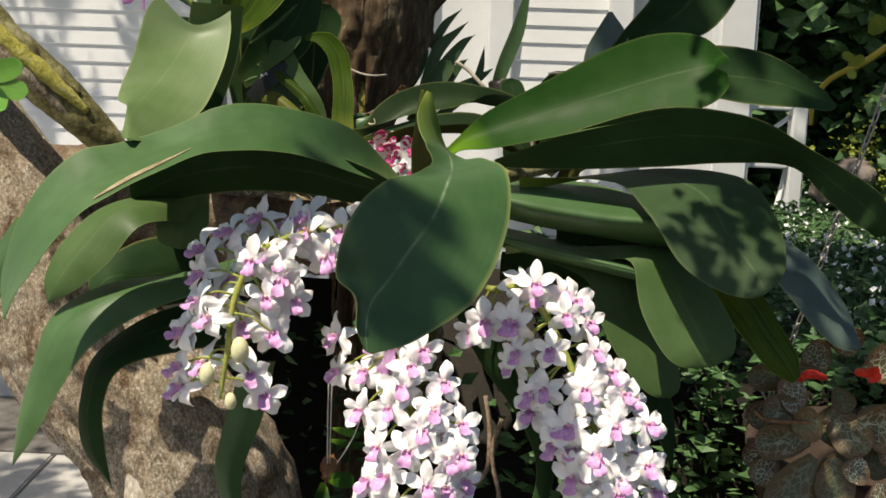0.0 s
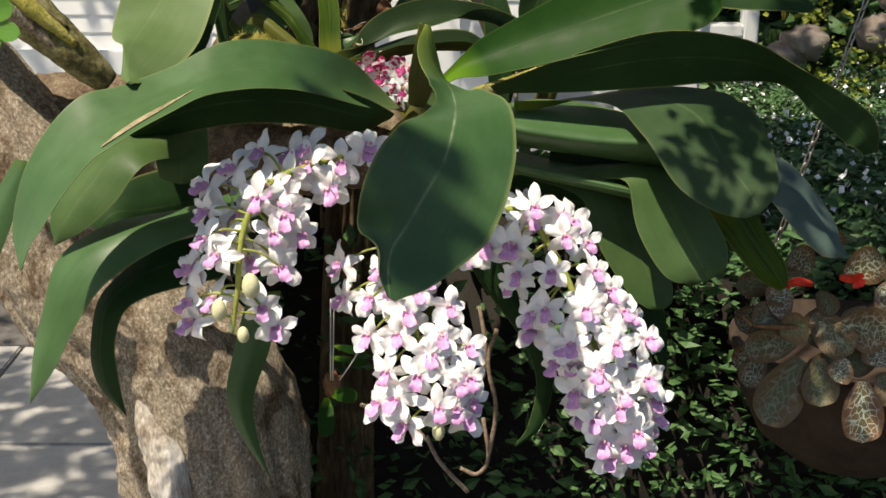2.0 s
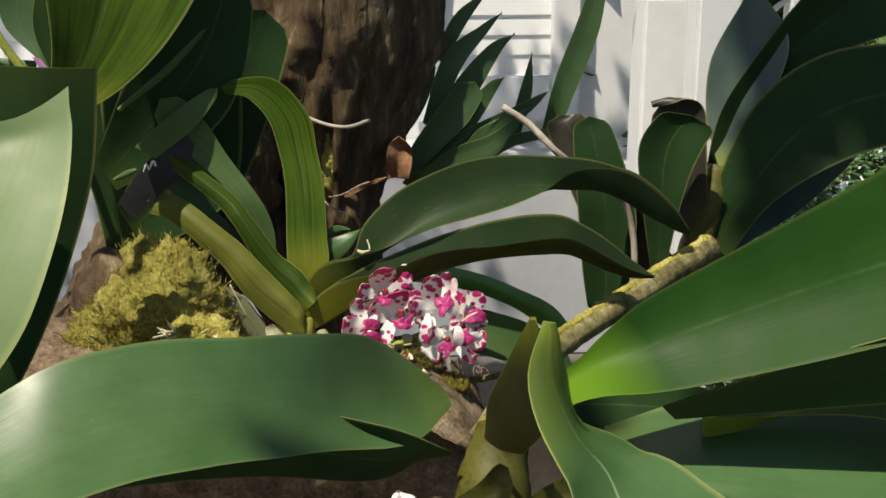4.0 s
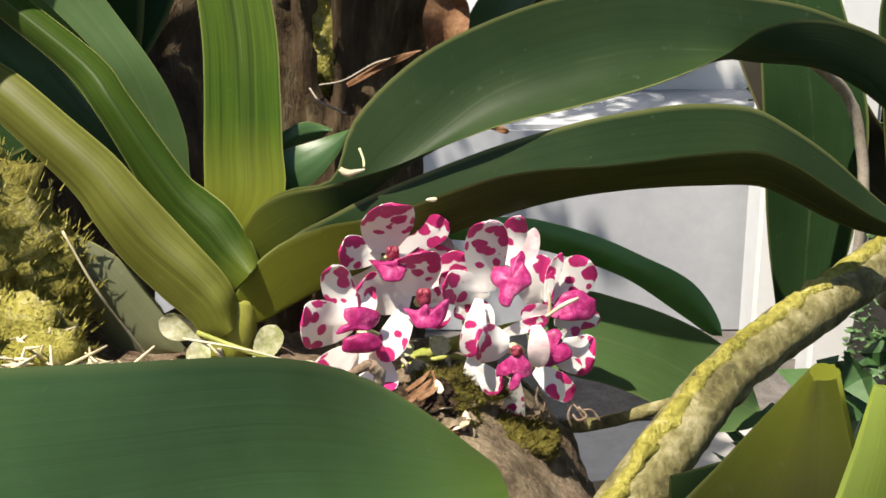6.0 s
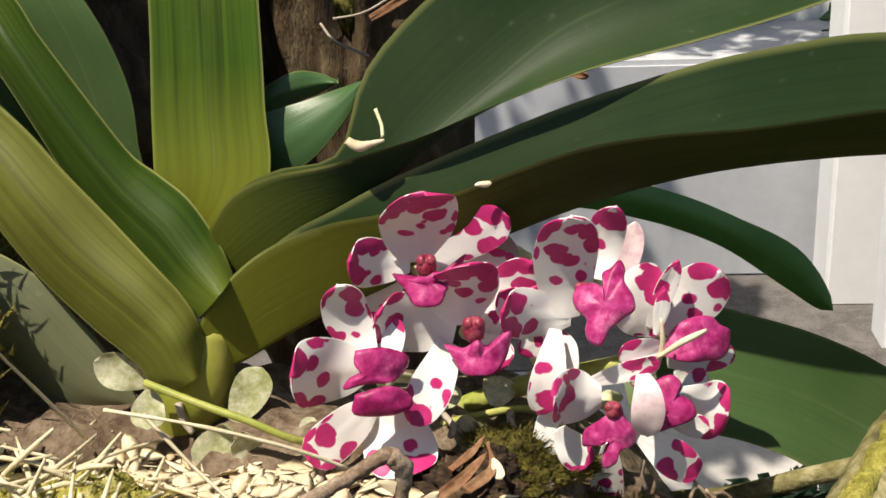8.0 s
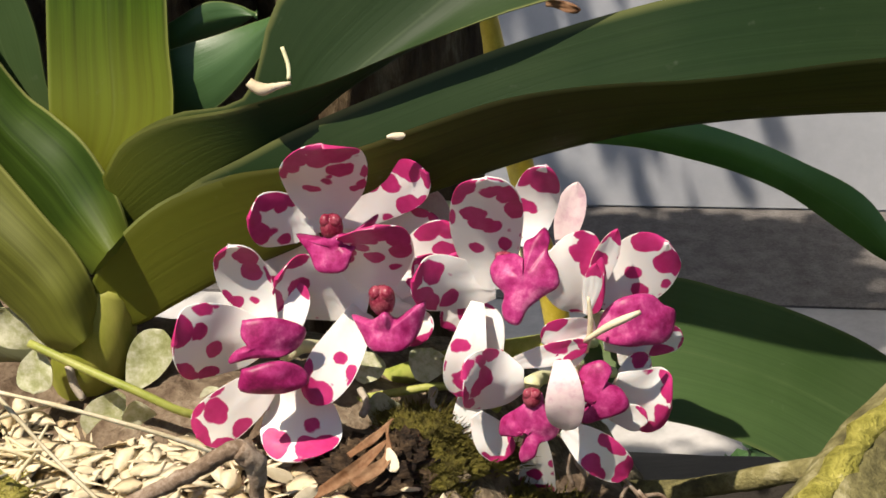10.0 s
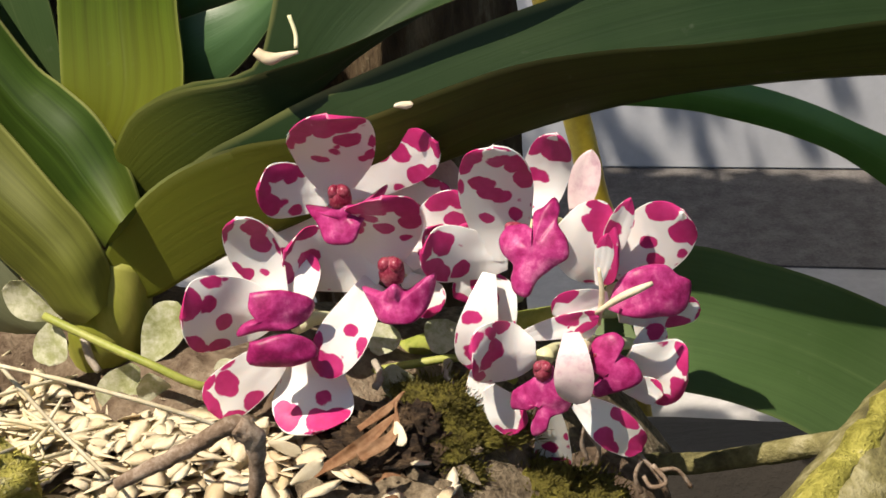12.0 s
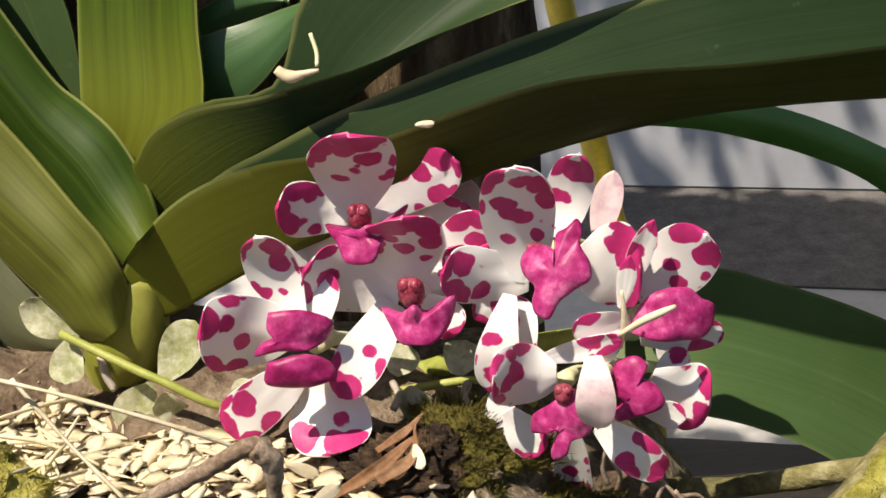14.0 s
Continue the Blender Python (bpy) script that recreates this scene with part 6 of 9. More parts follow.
def column_bm(at, r, h):
    """A short column: a barrel that ends in a two-lobed cap."""
    bms = [ellipsoid_bm(r, r, h, 14, 10, .12, 3, 60)]
    for sx in (-1, 1):
        b = ellipsoid_bm(r * .56, r * .6, h * .5, 12, 8)
        bmesh.ops.translate(b, verts=b.verts[:], vec=(sx * r * .42, -r * .3, h * .6))
        bms.append(b)
    out = joined(bms)
    bmesh.ops.translate(out, verts=out.verts[:], vec=at)
    return out


def open_flower(heart, tepals, lips, column, tone=None):
    """One large flower: stalklet, petals from their control rows, lip, column."""
    h = Vector(heart)
    f = piece("flower", tube_bm([h + Vector((0.003, 0.014, -0.006)), h + Vector((0.001, 0.007, -0.002)), h + Vector((0, 0.0015, 0))], [.0008, .001, .0013], 8, 8), BUD, pink_spike)
    for rows, fold in tepals:
        kid = mesh_object("tepal", leaf_bm(rows, fold=fold, thick=0.0006, n=26, m=10, tip=0.58, wave=0.07, seed=int(abs(rows[2][0]) * 1e5) % 97), tone or PETAL_SPOTTED)
        kid.parent = f
    for rim, swell in lips:
        kid = mesh_object("lip", lip_bm(rim, swell), LIP_MAGENTA)
        kid.parent = f
    if column:
        kid = mesh_object("column", column_bm(*column), COLUMN_RED)
        kid.parent = f
    return f


open_flower((-0.0083, 0.007, 0.0064), [
    ([(-0.0084, 0.0065, 0.0085, 0.0025, 0, 0.0004), (-0.0081, 0.0055, 0.0121, 0.005, 0, 0.0008), (-0.0074, 0.003, 0.0162, 0.006, 0, 0.0009), (-0.0065, -0.0001, 0.0199, 0.0062, 0, 0.0009), (-0.0057, -0.0025, 0.0223, 0.006, 0, 0.0009)], -.08), ([(-0.0073, 0.007, 0.0081, 0.0006, 0, -0.0014), (-0.0038, 0.0084, 0.0096, 0.0011, 0, -0.0028), (0.0002, 0.0083, 0.0118, 0.0014, 0, -0.0034), (0.0037, 0.0072, 0.014, 0.0015, 0, -0.0036), (0.0059, 0.006, 0.0155, 0.0015, 0, -0.0035)], .06), ([(-0.0093, 0.007, 0.0081, 0.0002, 0, 0.0017), (-0.0125, 0.0072, 0.008, 0.0005, 0, 0.0034), (-0.0152, 0.0059, 0.0085, 0.0006, 0, 0.0042), (-0.017, 0.0038, 0.0095, 0.0007, 0, 0.0044), (-0.0179, 0.002, 0.0103, 0.0007, 0, 0.0043)], .06),
    ([(-0.0073, 0.0085, 0.0051, 0, 0, -0.0015), (-0.0038, 0.0111, 0.0044, 0, 0, -0.003), (0.0005, 0.0113, 0.0049, 0, 0, -0.0037), (0.0044, 0.0094, 0.0061, 0.0001, 0, -0.0038), (0.007, 0.0075, 0.0073, 0.0001, 0, -0.0038)], .06), ([(-0.0105, 0.0085, 0.005, -0.0006, 0, 0.0012), (-0.0142, 0.0105, 0.0022, -0.0011, 0, 0.0024), (-0.017, 0.0101, 0.0006, -0.0014, 0, 0.003), (-0.0186, 0.0077, 0.0002, -0.0014, 0, 0.0032), (-0.0192, 0.0055, 0.0004, -0.0014, 0, 0.0031)], .06)],
    [([(-0.0117, 0.002, 0.008), (-0.0083, 0, 0.0082), (-0.0059, -0.0005, 0.0096), (-0.0036, 0, 0.0092), (-0.0005, 0.003, 0.0107), (-0.0018, 0.002, 0.0082), (-0.0031, -0.001, 0.0073), (-0.0043, -0.0025, 0.0049), (-0.0077, -0.0025, 0.0047), (-0.0095, -0.0005, 0.0064)], .0013)],
    ((-0.0062, 0.0005, 0.0099), .0015, .0019))
open_flower((-0.0009, 0.003, -0.0027), [
    ([(-0.0015, 0.003, -0.0006, 0.0023, 0, 0.0003), (-0.0015, 0.0029, 0.0023, 0.0045, 0, 0.0006), (-0.0011, 0.0013, 0.0059, 0.0055, 0, 0.0007), (-0.0004, -0.0011, 0.0094, 0.0057, 0, 0.0007), (0.0002, -0.003, 0.0116, 0.0056, 0, 0.0007)], -.1), ([(-0.0026, 0.003, -0.0021, 0.0006, 0, 0.002), (-0.0066, 0.0032, -0.0013, 0.0013, 0, 0.004), (-0.0101, 0.0019, 0.0002, 0.0016, 0, 0.0049), (-0.0125, -0.0002, 0.002, 0.0017, 0, 0.0051), (-0.0137, -0.002, 0.0034, 0.0018, 0, 0.005)], .08), ([(0.001, 0.003, -0.0007, 0.001, 0, -0.001), (0.0031, 0.0053, 0.0013, 0.0021, 0, -0.0021), (0.0056, 0.0061, 0.0039, 0.0026, 0, -0.0026), (0.0079, 0.0057, 0.0066, 0.0027, 0, -0.0027), (0.0093, 0.005, 0.0085, 0.0027, 0, -0.0026)], .06),
    ([(-0.0036, 0.003, -0.0037, -0.0015, 0, 0.001), (-0.0046, -0.0023, -0.0051, -0.0023, 0, 0.0015), (-0.0061, -0.0061, -0.0072, -0.0028, 0, 0.0019), (-0.0076, -0.0082, -0.0095, -0.0027, 0, 0.0018), (-0.0087, -0.009, -0.0112, -0.0023, 0, 0.0015)], .16), ([(0.0006, 0.004, -0.0032, -0.0008, 0, -0.0008), (0.002, 0.0034, -0.0044, -0.0016, 0, -0.0017), (0.0035, 0.0028, -0.0056, -0.002, 0, -0.0021), (0.0047, 0.0023, -0.0066, -0.0021, 0, -0.0022), (0.0054, 0.002, -0.0072, -0.0021, 0, -0.0022)], .1), ([(-0.0006, 0.005, -0.0007, -0.0003, 0, -0.001), (0.0011, 0.0047, -0.001, -0.0006, 0, -0.002), (0.0028, 0.0044, -0.0012, -0.0007, 0, -0.0024), (0.0042, 0.0041, -0.0013, -0.0007, 0, -0.0026), (0.005, 0.004, -0.0014, -0.0007, 0, -0.0026)], .1)],
    [([(-0.0041, -0.002, -0.0019), (-0.001, -0.0035, -0.0017), (0.0011, -0.0045, 0.0002), (0.0025, -0.0035, -0.0014), (0.006, -0.002, 0.0006), (0.0055, -0.003, -0.0029), (0.004, -0.005, -0.0047), (0.002, -0.006, -0.0049), (-0.0011, -0.005, -0.0052), (-0.0025, -0.0035, -0.0036)], .0013)],
    ((0.0006, -0.0028, 0.0011), .0017, .0021))
open_flower((-0.0133, -0.004, -0.0075), [
    ([(-0.015, -0.005, -0.0036, 0.0001, 0, 0.0024), (-0.0189, -0.0054, -0.0039, 0.0003, 0, 0.0047), (-0.0221, -0.0073, -0.0034, 0.0005, 0, 0.0058), (-0.0242, -0.0099, -0.0023, 0.0005, 0, 0.0061), (-0.0251, -0.012, -0.0014, 0.0006, 0, 0.006)], -.06), ([(-0.0149, -0.003, -0.0034, 0.0013, 0, 0.0008), (-0.0168, -0.0016, -0.0005, 0.0027, 0, 0.0015), (-0.0182, -0.0017, 0.0031, 0.0033, 0, 0.0018), (-0.0188, -0.0028, 0.0067, 0.0035, 0, 0.0019), (-0.019, -0.004, 0.009, 0.0034, 0, 0.0019)], .08), ([(-0.0147, -0.005, -0.0101, -0.0007, 0, 0.0013), (-0.0172, -0.0076, -0.0113, -0.0015, 0, 0.0026), (-0.02, -0.0096, -0.013, -0.0018, 0, 0.0032), (-0.0225, -0.0106, -0.0148, -0.0019, 0, 0.0034), (-0.0242, -0.011, -0.016, -0.0019, 0, 0.0034)], .06), ([(-0.0103, -0.005, -0.0099, -0.0022, 0, 0), (-0.0108, -0.0056, -0.0134, -0.0045, 0, 0), (-0.0107, -0.0076, -0.0161, -0.0056, 0, 0), (-0.0102, -0.0104, -0.0175, -0.0058, 0, -0.0001), (-0.0096, -0.0125, -0.0179, -0.0058, 0, -0.0001)], -.06), ([(-0.0122, -0.003, -0.0046, 0.0011, 0, 0), (-0.0124, -0.0018, -0.0027, 0.0022, 0, 0.0001), (-0.0125, -0.0006, -0.0009, 0.0027, 0, 0.0001), (-0.0126, 0.0004, 0.0007, 0.0029, 0, 0.0001), (-0.0127, 0.001, 0.0016, 0.0029, 0, 0.0001)], .1)],
    [([(-0.016, -0.011, 0.0017), (-0.0123, -0.01, 0.0017), (-0.0087, -0.008, -0.0007), (-0.0096, -0.009, -0.0031), (-0.0115, -0.0115, -0.0031), (-0.0146, -0.0125, -0.0028), (-0.0177, -0.013, -0.0035), (-0.0171, -0.0125, -0.0021), (-0.0152, -0.012, -0.0013), (-0.0162, -0.0115, 0.0001)], .0012), ([(-0.0162, -0.013, -0.0043), (-0.0116, -0.012, -0.0035), (-0.0088, -0.0105, -0.0054), (-0.0083, -0.011, -0.0074), (-0.012, -0.0125, -0.0079), (-0.0164, -0.0135, -0.007)], .0011)],
    None)
open_flower((0.0185, 0.004, 0.004), [
    ([(0.0142, 0.002, 0.0008, 0.002, 0, 0.0003), (0.0141, 0.0019, 0.0057, 0.004, 0, 0.0005), (0.0142, 0.0003, 0.0112, 0.0048, 0, 0.0006), (0.0146, -0.0021, 0.0161, 0.0049, 0, 0.0006), (0.0149, -0.004, 0.0191, 0.0048, 0, 0.0005)], -.1), ([(0.0186, 0.004, 0.0061, 0.0015, 0, -0.0004), (0.0193, 0.0057, 0.0089, 0.0026, 0, -0.0006), (0.0201, 0.0059, 0.0123, 0.003, 0, -0.0007), (0.021, 0.005, 0.0155, 0.0028, 0, -0.0007), (0.0216, 0.004, 0.0176, 0.0023, 0, -0.0006)], .08), ([(0.015, 0.002, 0.0011, 0.0002, 0, 0.0017), (0.0116, 0.0022, 0.0011, 0.0004, 0, 0.0034), (0.0084, 0.0009, 0.0019, 0.0005, 0, 0.0042), (0.0061, -0.0012, 0.0031, 0.0006, 0, 0.0044), (0.0048, -0.003, 0.0041, 0.0006, 0, 0.0043)], -.06), ([(0.0212, 0.003, 0.0027, 0, 0, -0.0026), (0.0235, 0.0038, 0.0023, -0.0001, 0, -0.0051), (0.026, 0.004, 0.0024, 0, 0, -0.0063), (0.028, 0.0035, 0.0027, 0, 0, -0.0067), (0.0293, 0.003, 0.003, 0, 0, -0.0066)], -.06), ([(0.0126, 0.001, -0.0008, -0.0009, 0, 0.0002), (0.0121, -0.0019, -0.0034, -0.0019, 0, 0.0004), (0.0114, -0.0033, -0.0069, -0.0027, 0, 0.0005), (0.0105, -0.0034, -0.0105, -0.0027, 0, 0.0005), (0.0099, -0.003, -0.0129, -0.0024, 0, 0.0005)], .12), ([(0.0128, 0.003, -0.0018, 0.0011, 0, 0.001), (0.0113, 0.003, 0.0001, 0.0021, 0, 0.002), (0.0099, 0.003, 0.0021, 0.0026, 0, 0.0025), (0.0086, 0.003, 0.0037, 0.0028, 0, 0.0026), (0.0079, 0.003, 0.0046, 0.0028, 0, 0.0026)], .05)],
    [([(0.0158, -0.003, 0.0079), (0.0181, -0.004, 0.0087), (0.0193, -0.005, 0.0085), (0.0193, -0.003, 0.0097), (0.0205, -0.003, 0.0106), (0.0218, -0.002, 0.0115), (0.0226, -0.0025, 0.0104), (0.0224, -0.004, 0.009), (0.0236, -0.005, 0.0072), (0.0238, -0.006, 0.0053), (0.022, -0.0065, 0.0041), (0.0201, -0.0075, 0.0027), (0.019, -0.0085, 0.0011), (0.0172, -0.008, 0.0013), (0.0167, -0.007, 0.0026), (0.0169, -0.006, 0.004), (0.0155, -0.005, 0.005), (0.015, -0.004, 0.0066)], .0014)],
    ((0.0166, -0.0015, 0.0067), .0012, .0012))
open_flower((0.0282, 0.0045, -0.0059), [
    ([(0.0268, 0.004, -0.0019, 0.0005, 0, -0.0002), (0.028, 0.0037, 0.0016, 0.0012, 0, -0.0005), (0.0292, 0.0034, 0.005, 0.0015, 0, -0.0006), (0.0302, 0.0031, 0.0078, 0.0013, 0, -0.0005), (0.0308, 0.003, 0.0094, 0.0007, 0, -0.0003)], .3), ([(0.0289, 0.005, -0.0032, 0.0013, 0, -0.0014), (0.0314, 0.0058, -0.0006, 0.0026, 0, -0.0028), (0.0339, 0.006, 0.0024, 0.0032, 0, -0.0034), (0.036, 0.0055, 0.0051, 0.0033, 0, -0.0035), (0.0373, 0.005, 0.0067, 0.0033, 0, -0.0035)], -.06), ([(0.0293, 0, -0.0059, 0.0001, 0, -0.0009), (0.0323, 0.0009, -0.0059, 0.0001, 0, -0.0019), (0.0354, 0.0018, -0.006, 0.0002, 0, -0.0023), (0.038, 0.0025, -0.006, 0.0002, 0, -0.0025), (0.0396, 0.003, -0.0061, 0.0002, 0, -0.0025)], .15), ([(0.0281, -0.002, -0.0023, -0.0002, 0, 0.001), (0.0262, -0.004, -0.0019, -0.0004, 0, 0.002), (0.0243, -0.0054, -0.0018, -0.0005, 0, 0.0024), (0.0226, -0.0059, -0.0021, -0.0005, 0, 0.0025), (0.0216, -0.006, -0.0024, -0.0005, 0, 0.0026)], .2), ([(0.0271, -0.003, 0.0002, 0.0004, 0, -0.0001), (0.0275, -0.003, 0.0023, 0.0009, 0, -0.0001), (0.0279, -0.003, 0.0045, 0.0012, 0, -0.0002), (0.0281, -0.003, 0.0062, 0.001, 0, -0.0002), (0.0283, -0.003, 0.0073, 0.0006, 0, -0.0001)], .2), ([(0.0274, -0.003, -0.003, -0.0003, 0, 0.0004), (0.0263, -0.0047, -0.0035, -0.0009, 0, 0.001), (0.0251, -0.0058, -0.0045, -0.0011, 0, 0.0013), (0.0241, -0.0061, -0.0056, -0.001, 0, 0.0011), (0.0234, -0.006, -0.0064, -0.0006, 0, 0.0006)], .2)],
    [([(0.0281, -0.003, -0.0035), (0.0292, -0.002, -0.0003), (0.0316, -0.0015, 0.0018), (0.035, -0.0005, 0.0018), (0.0368, 0, 0.0002), (0.0384, 0.0005, -0.001), (0.0382, -0.0005, -0.0033), (0.0371, -0.0015, -0.0046), (0.0344, -0.003, -0.0044), (0.031, -0.004, -0.0039)], .0016)],
    None)
open_flower((0.0197, -0.004, -0.0111), [
    ([(0.0192, -0.005, -0.0088, 0.0001, 0, 0.0019), (0.0167, -0.0051, -0.0089, 0.0002, 0, 0.0038), (0.0144, -0.0067, -0.0081, 0.0003, 0, 0.0047), (0.0128, -0.0091, -0.0068, 0.0003, 0, 0.0049), (0.012, -0.011, -0.0056, 0.0003, 0, 0.0049)], -.15), ([(0.017, -0.004, -0.0072, 0.0001, 0, -0.0007), (0.0203, -0.0054, -0.0053, 0.0002, 0, -0.0013), (0.0234, -0.0062, -0.0039, 0.0003, 0, -0.0016), (0.0259, -0.0062, -0.003, 0.0003, 0, -0.0017), (0.0274, -0.006, -0.0026, 0.0003, 0, -0.0017)], .3), ([(0.0129, -0.006, -0.0137, -0.0008, 0, -0.0007), (0.0141, -0.0063, -0.0155, -0.0017, 0, -0.0014), (0.0153, -0.0066, -0.0173, -0.0021, 0, -0.0017), (0.0162, -0.0068, -0.0188, -0.0022, 0, -0.0018), (0.0168, -0.007, -0.0198, -0.0022, 0, -0.0019)], .2), ([(0.0205, -0.003, -0.0178, -0.001, 0, -0.0001), (0.0204, -0.0021, -0.0224, -0.0021, 0, -0.0003), (0.0203, -0.0012, -0.0272, -0.0026, 0, -0.0004), (0.0202, -0.0005, -0.0313, -0.0028, 0, -0.0004), (0.0201, 0, -0.0338, -0.0028, 0, -0.0004)], .2), ([(0.0246, -0.009, -0.0132, -0.0007, 0, -0.001), (0.0272, -0.0101, -0.0145, -0.0013, 0, -0.0021), (0.0296, -0.0106, -0.0162, -0.0016, 0, -0.0026), (0.0316, -0.0104, -0.0181, -0.0016, 0, -0.0027), (0.0328, -0.01, -0.0194, -0.0016, 0, -0.0028)], .15)],
    [([(0.0175, -0.009, -0.0115), (0.0196, -0.0095, -0.0097), (0.0216, -0.009, -0.0081), (0.0224, -0.0095, -0.0101), (0.0241, -0.0095, -0.0121), (0.0236, -0.01, -0.0143), (0.0217, -0.011, -0.0146), (0.021, -0.0115, -0.0164), (0.0194, -0.0115, -0.0173), (0.019, -0.011, -0.016), (0.0204, -0.0105, -0.0142), (0.0184, -0.01, -0.013), (0.0163, -0.009, -0.015), (0.0164, -0.009, -0.0127)], .0011)],
    ((0.0206, -0.0092, -0.0089), .0012, .0014))
open_flower((0.0272, -0.002, -0.0111), [
    ([(0.0305, -0.003, -0.0103, -0.0006, 0, -0.0019), (0.0328, -0.0022, -0.0118, -0.0012, 0, -0.0038), (0.0351, -0.002, -0.0128, -0.0014, 0, -0.0047), (0.0371, -0.0025, -0.0132, -0.0015, 0, -0.005), (0.0382, -0.003, -0.0133, -0.0014, 0, -0.005)], -.1), ([(0.0315, -0.001, -0.0098, 0.0003, 0, -0.0007), (0.0326, -0.0004, -0.0093, 0.0006, 0, -0.0013), (0.0338, 0.0002, -0.0089, 0.0008, 0, -0.0017), (0.0347, 0.0007, -0.0085, 0.0008, 0, -0.0017), (0.0353, 0.001, -0.0083, 0.0008, 0, -0.0017)], .2), ([(0.0294, -0.003, -0.0138, -0.0002, 0, -0.0008), (0.0311, -0.0033, -0.0142, -0.0004, 0, -0.0015), (0.0329, -0.0036, -0.0145, -0.0005, 0, -0.0019), (0.0343, -0.0038, -0.0148, -0.0005, 0, -0.002), (0.0352, -0.004, -0.015, -0.0005, 0, -0.002)], .2)],
    [([(0.0268, -0.006, -0.0059), (0.0291, -0.006, -0.005), (0.0306, -0.0065, -0.0061), (0.0295, -0.007, -0.0073), (0.032, -0.0075, -0.0086), (0.0328, -0.008, -0.0106), (0.0306, -0.0085, -0.0117), (0.0273, -0.0085, -0.0131), (0.0265, -0.008, -0.0118), (0.0282, -0.008, -0.0107), (0.0265, -0.007, -0.0097), (0.0261, -0.0065, -0.0076)], .0011)],
    ((0.0266, -0.0062, -0.0087), .0011, .0013))
open_flower((0.0249, -0.01, -0.0063), [([(0.0246, -0.0115, -0.002, -0.001, 0, -0.0001), (0.025, -0.0138, -0.0035, -0.0019, 0, -0.0002), (0.0251, -0.0146, -0.0059, -0.0024, 0, -0.0003), (0.0251, -0.0142, -0.0086, -0.0025, 0, -0.0003), (0.0251, -0.0135, -0.0106, -0.0026, 0, -0.0004)], .15)], [], None, PETAL_FADED)
piece("filament", tube_bm([(0.027, -0.006, -0.0022), (0.0299, -0.007, 0.0005), (0.032, -0.007, 0.0017), (0.0339, -0.006, 0.0022)], [.0003, .0005, .0005, .0003], 6, 12), HUSK, pink_spike, "withered tan filament")
piece("filament", tube_bm([(0.0272, -0.005, -0.0043), (0.0278, -0.006, 0.0003), (0.0275, -0.006, 0.0041)], [.0003, .0004, .0002], 6, 10), HUSK, pink_spike)
open_flower((0.0055, 0.016, 0.0053), [([(0.0072, 0.015, 0.0041, 0.0006, 0, 0.0007), (0.0053, 0.0156, 0.0053, 0.0015, 0, 0.0019), (0.0035, 0.0162, 0.0066, 0.0019, 0, 0.0024), (0.0019, 0.0167, 0.0076, 0.0017, 0, 0.002), (0.001, 0.017, 0.0083, 0.001, 0, 0.0012)], .2), ([(0.0115, 0.014, 0.0072, 0.0005, 0, -0.0004), (0.0121, 0.0146, 0.008, 0.0015, 0, -0.0012), (0.0128, 0.0152, 0.0088, 0.0018, 0, -0.0014), (0.0133, 0.0157, 0.0094, 0.0016, 0, -0.0012), (0.0136, 0.016, 0.0098, 0.0009, 0, -0.0007)], .2)], [], None, PETAL_FADED)
open_flower((0.0237, 0.01, 0.0033), [([(0.0231, 0.009, 0.003, 0.0006, 0, -0.0001), (0.0237, 0.0099, 0.0058, 0.0016, 0, -0.0004), (0.0243, 0.0108, 0.0086, 0.002, 0, -0.0005), (0.0249, 0.0116, 0.0109, 0.0017, 0, -0.0004), (0.0252, 0.012, 0.0122, 0.001, 0, -0.0002)], .2)], [], None, PETAL_FADED)
open_flower((0.0099, 0.008, -0.0098), [([(0.0089, 0.004, -0.0008, 0.0006, 0, 0.0007), (0.0075, 0.0034, 0.001, 0.0015, 0, 0.0018), (0.0062, 0.0028, 0.0027, 0.0019, 0, 0.0022), (0.0051, 0.0023, 0.0042, 0.0016, 0, 0.0019), (0.0044, 0.002, 0.0051, 0.0009, 0, 0.0011)], .1), ([(0.0126, 0.004, -0.0024, -0.0003, 0, 0.0007), (0.011, 0.004, -0.0034, -0.0008, 0, 0.0017), (0.0093, 0.004, -0.0045, -0.001, 0, 0.0022), (0.0079, 0.004, -0.0054, -0.0009, 0, 0.0019), (0.007, 0.004, -0.006, -0.0005, 0, 0.0011)], .1), ([(0.0114, -0.001, -0.0116, -0.0006, 0, 0), (0.0112, -0.0019, -0.0148, -0.0017, 0, 0), (0.011, -0.0028, -0.018, -0.0021, 0, 0), (0.0108, -0.0035, -0.0206, -0.0019, 0, 0), (0.0107, -0.004, -0.0222, -0.0011, 0, 0)], .1), ([(0.0152, 0, -0.0086, 0.0006, 0, 0.0002), (0.0146, 0.0009, -0.0066, 0.0015, 0, 0.0005), (0.014, 0.0018, -0.0045, 0.0019, 0, 0.0006), (0.0135, 0.0025, -0.0028, 0.0016, 0, 0.0005), (0.0132, 0.003, -0.0018, 0.0009, 0, 0.0003)], .1)], [], None)
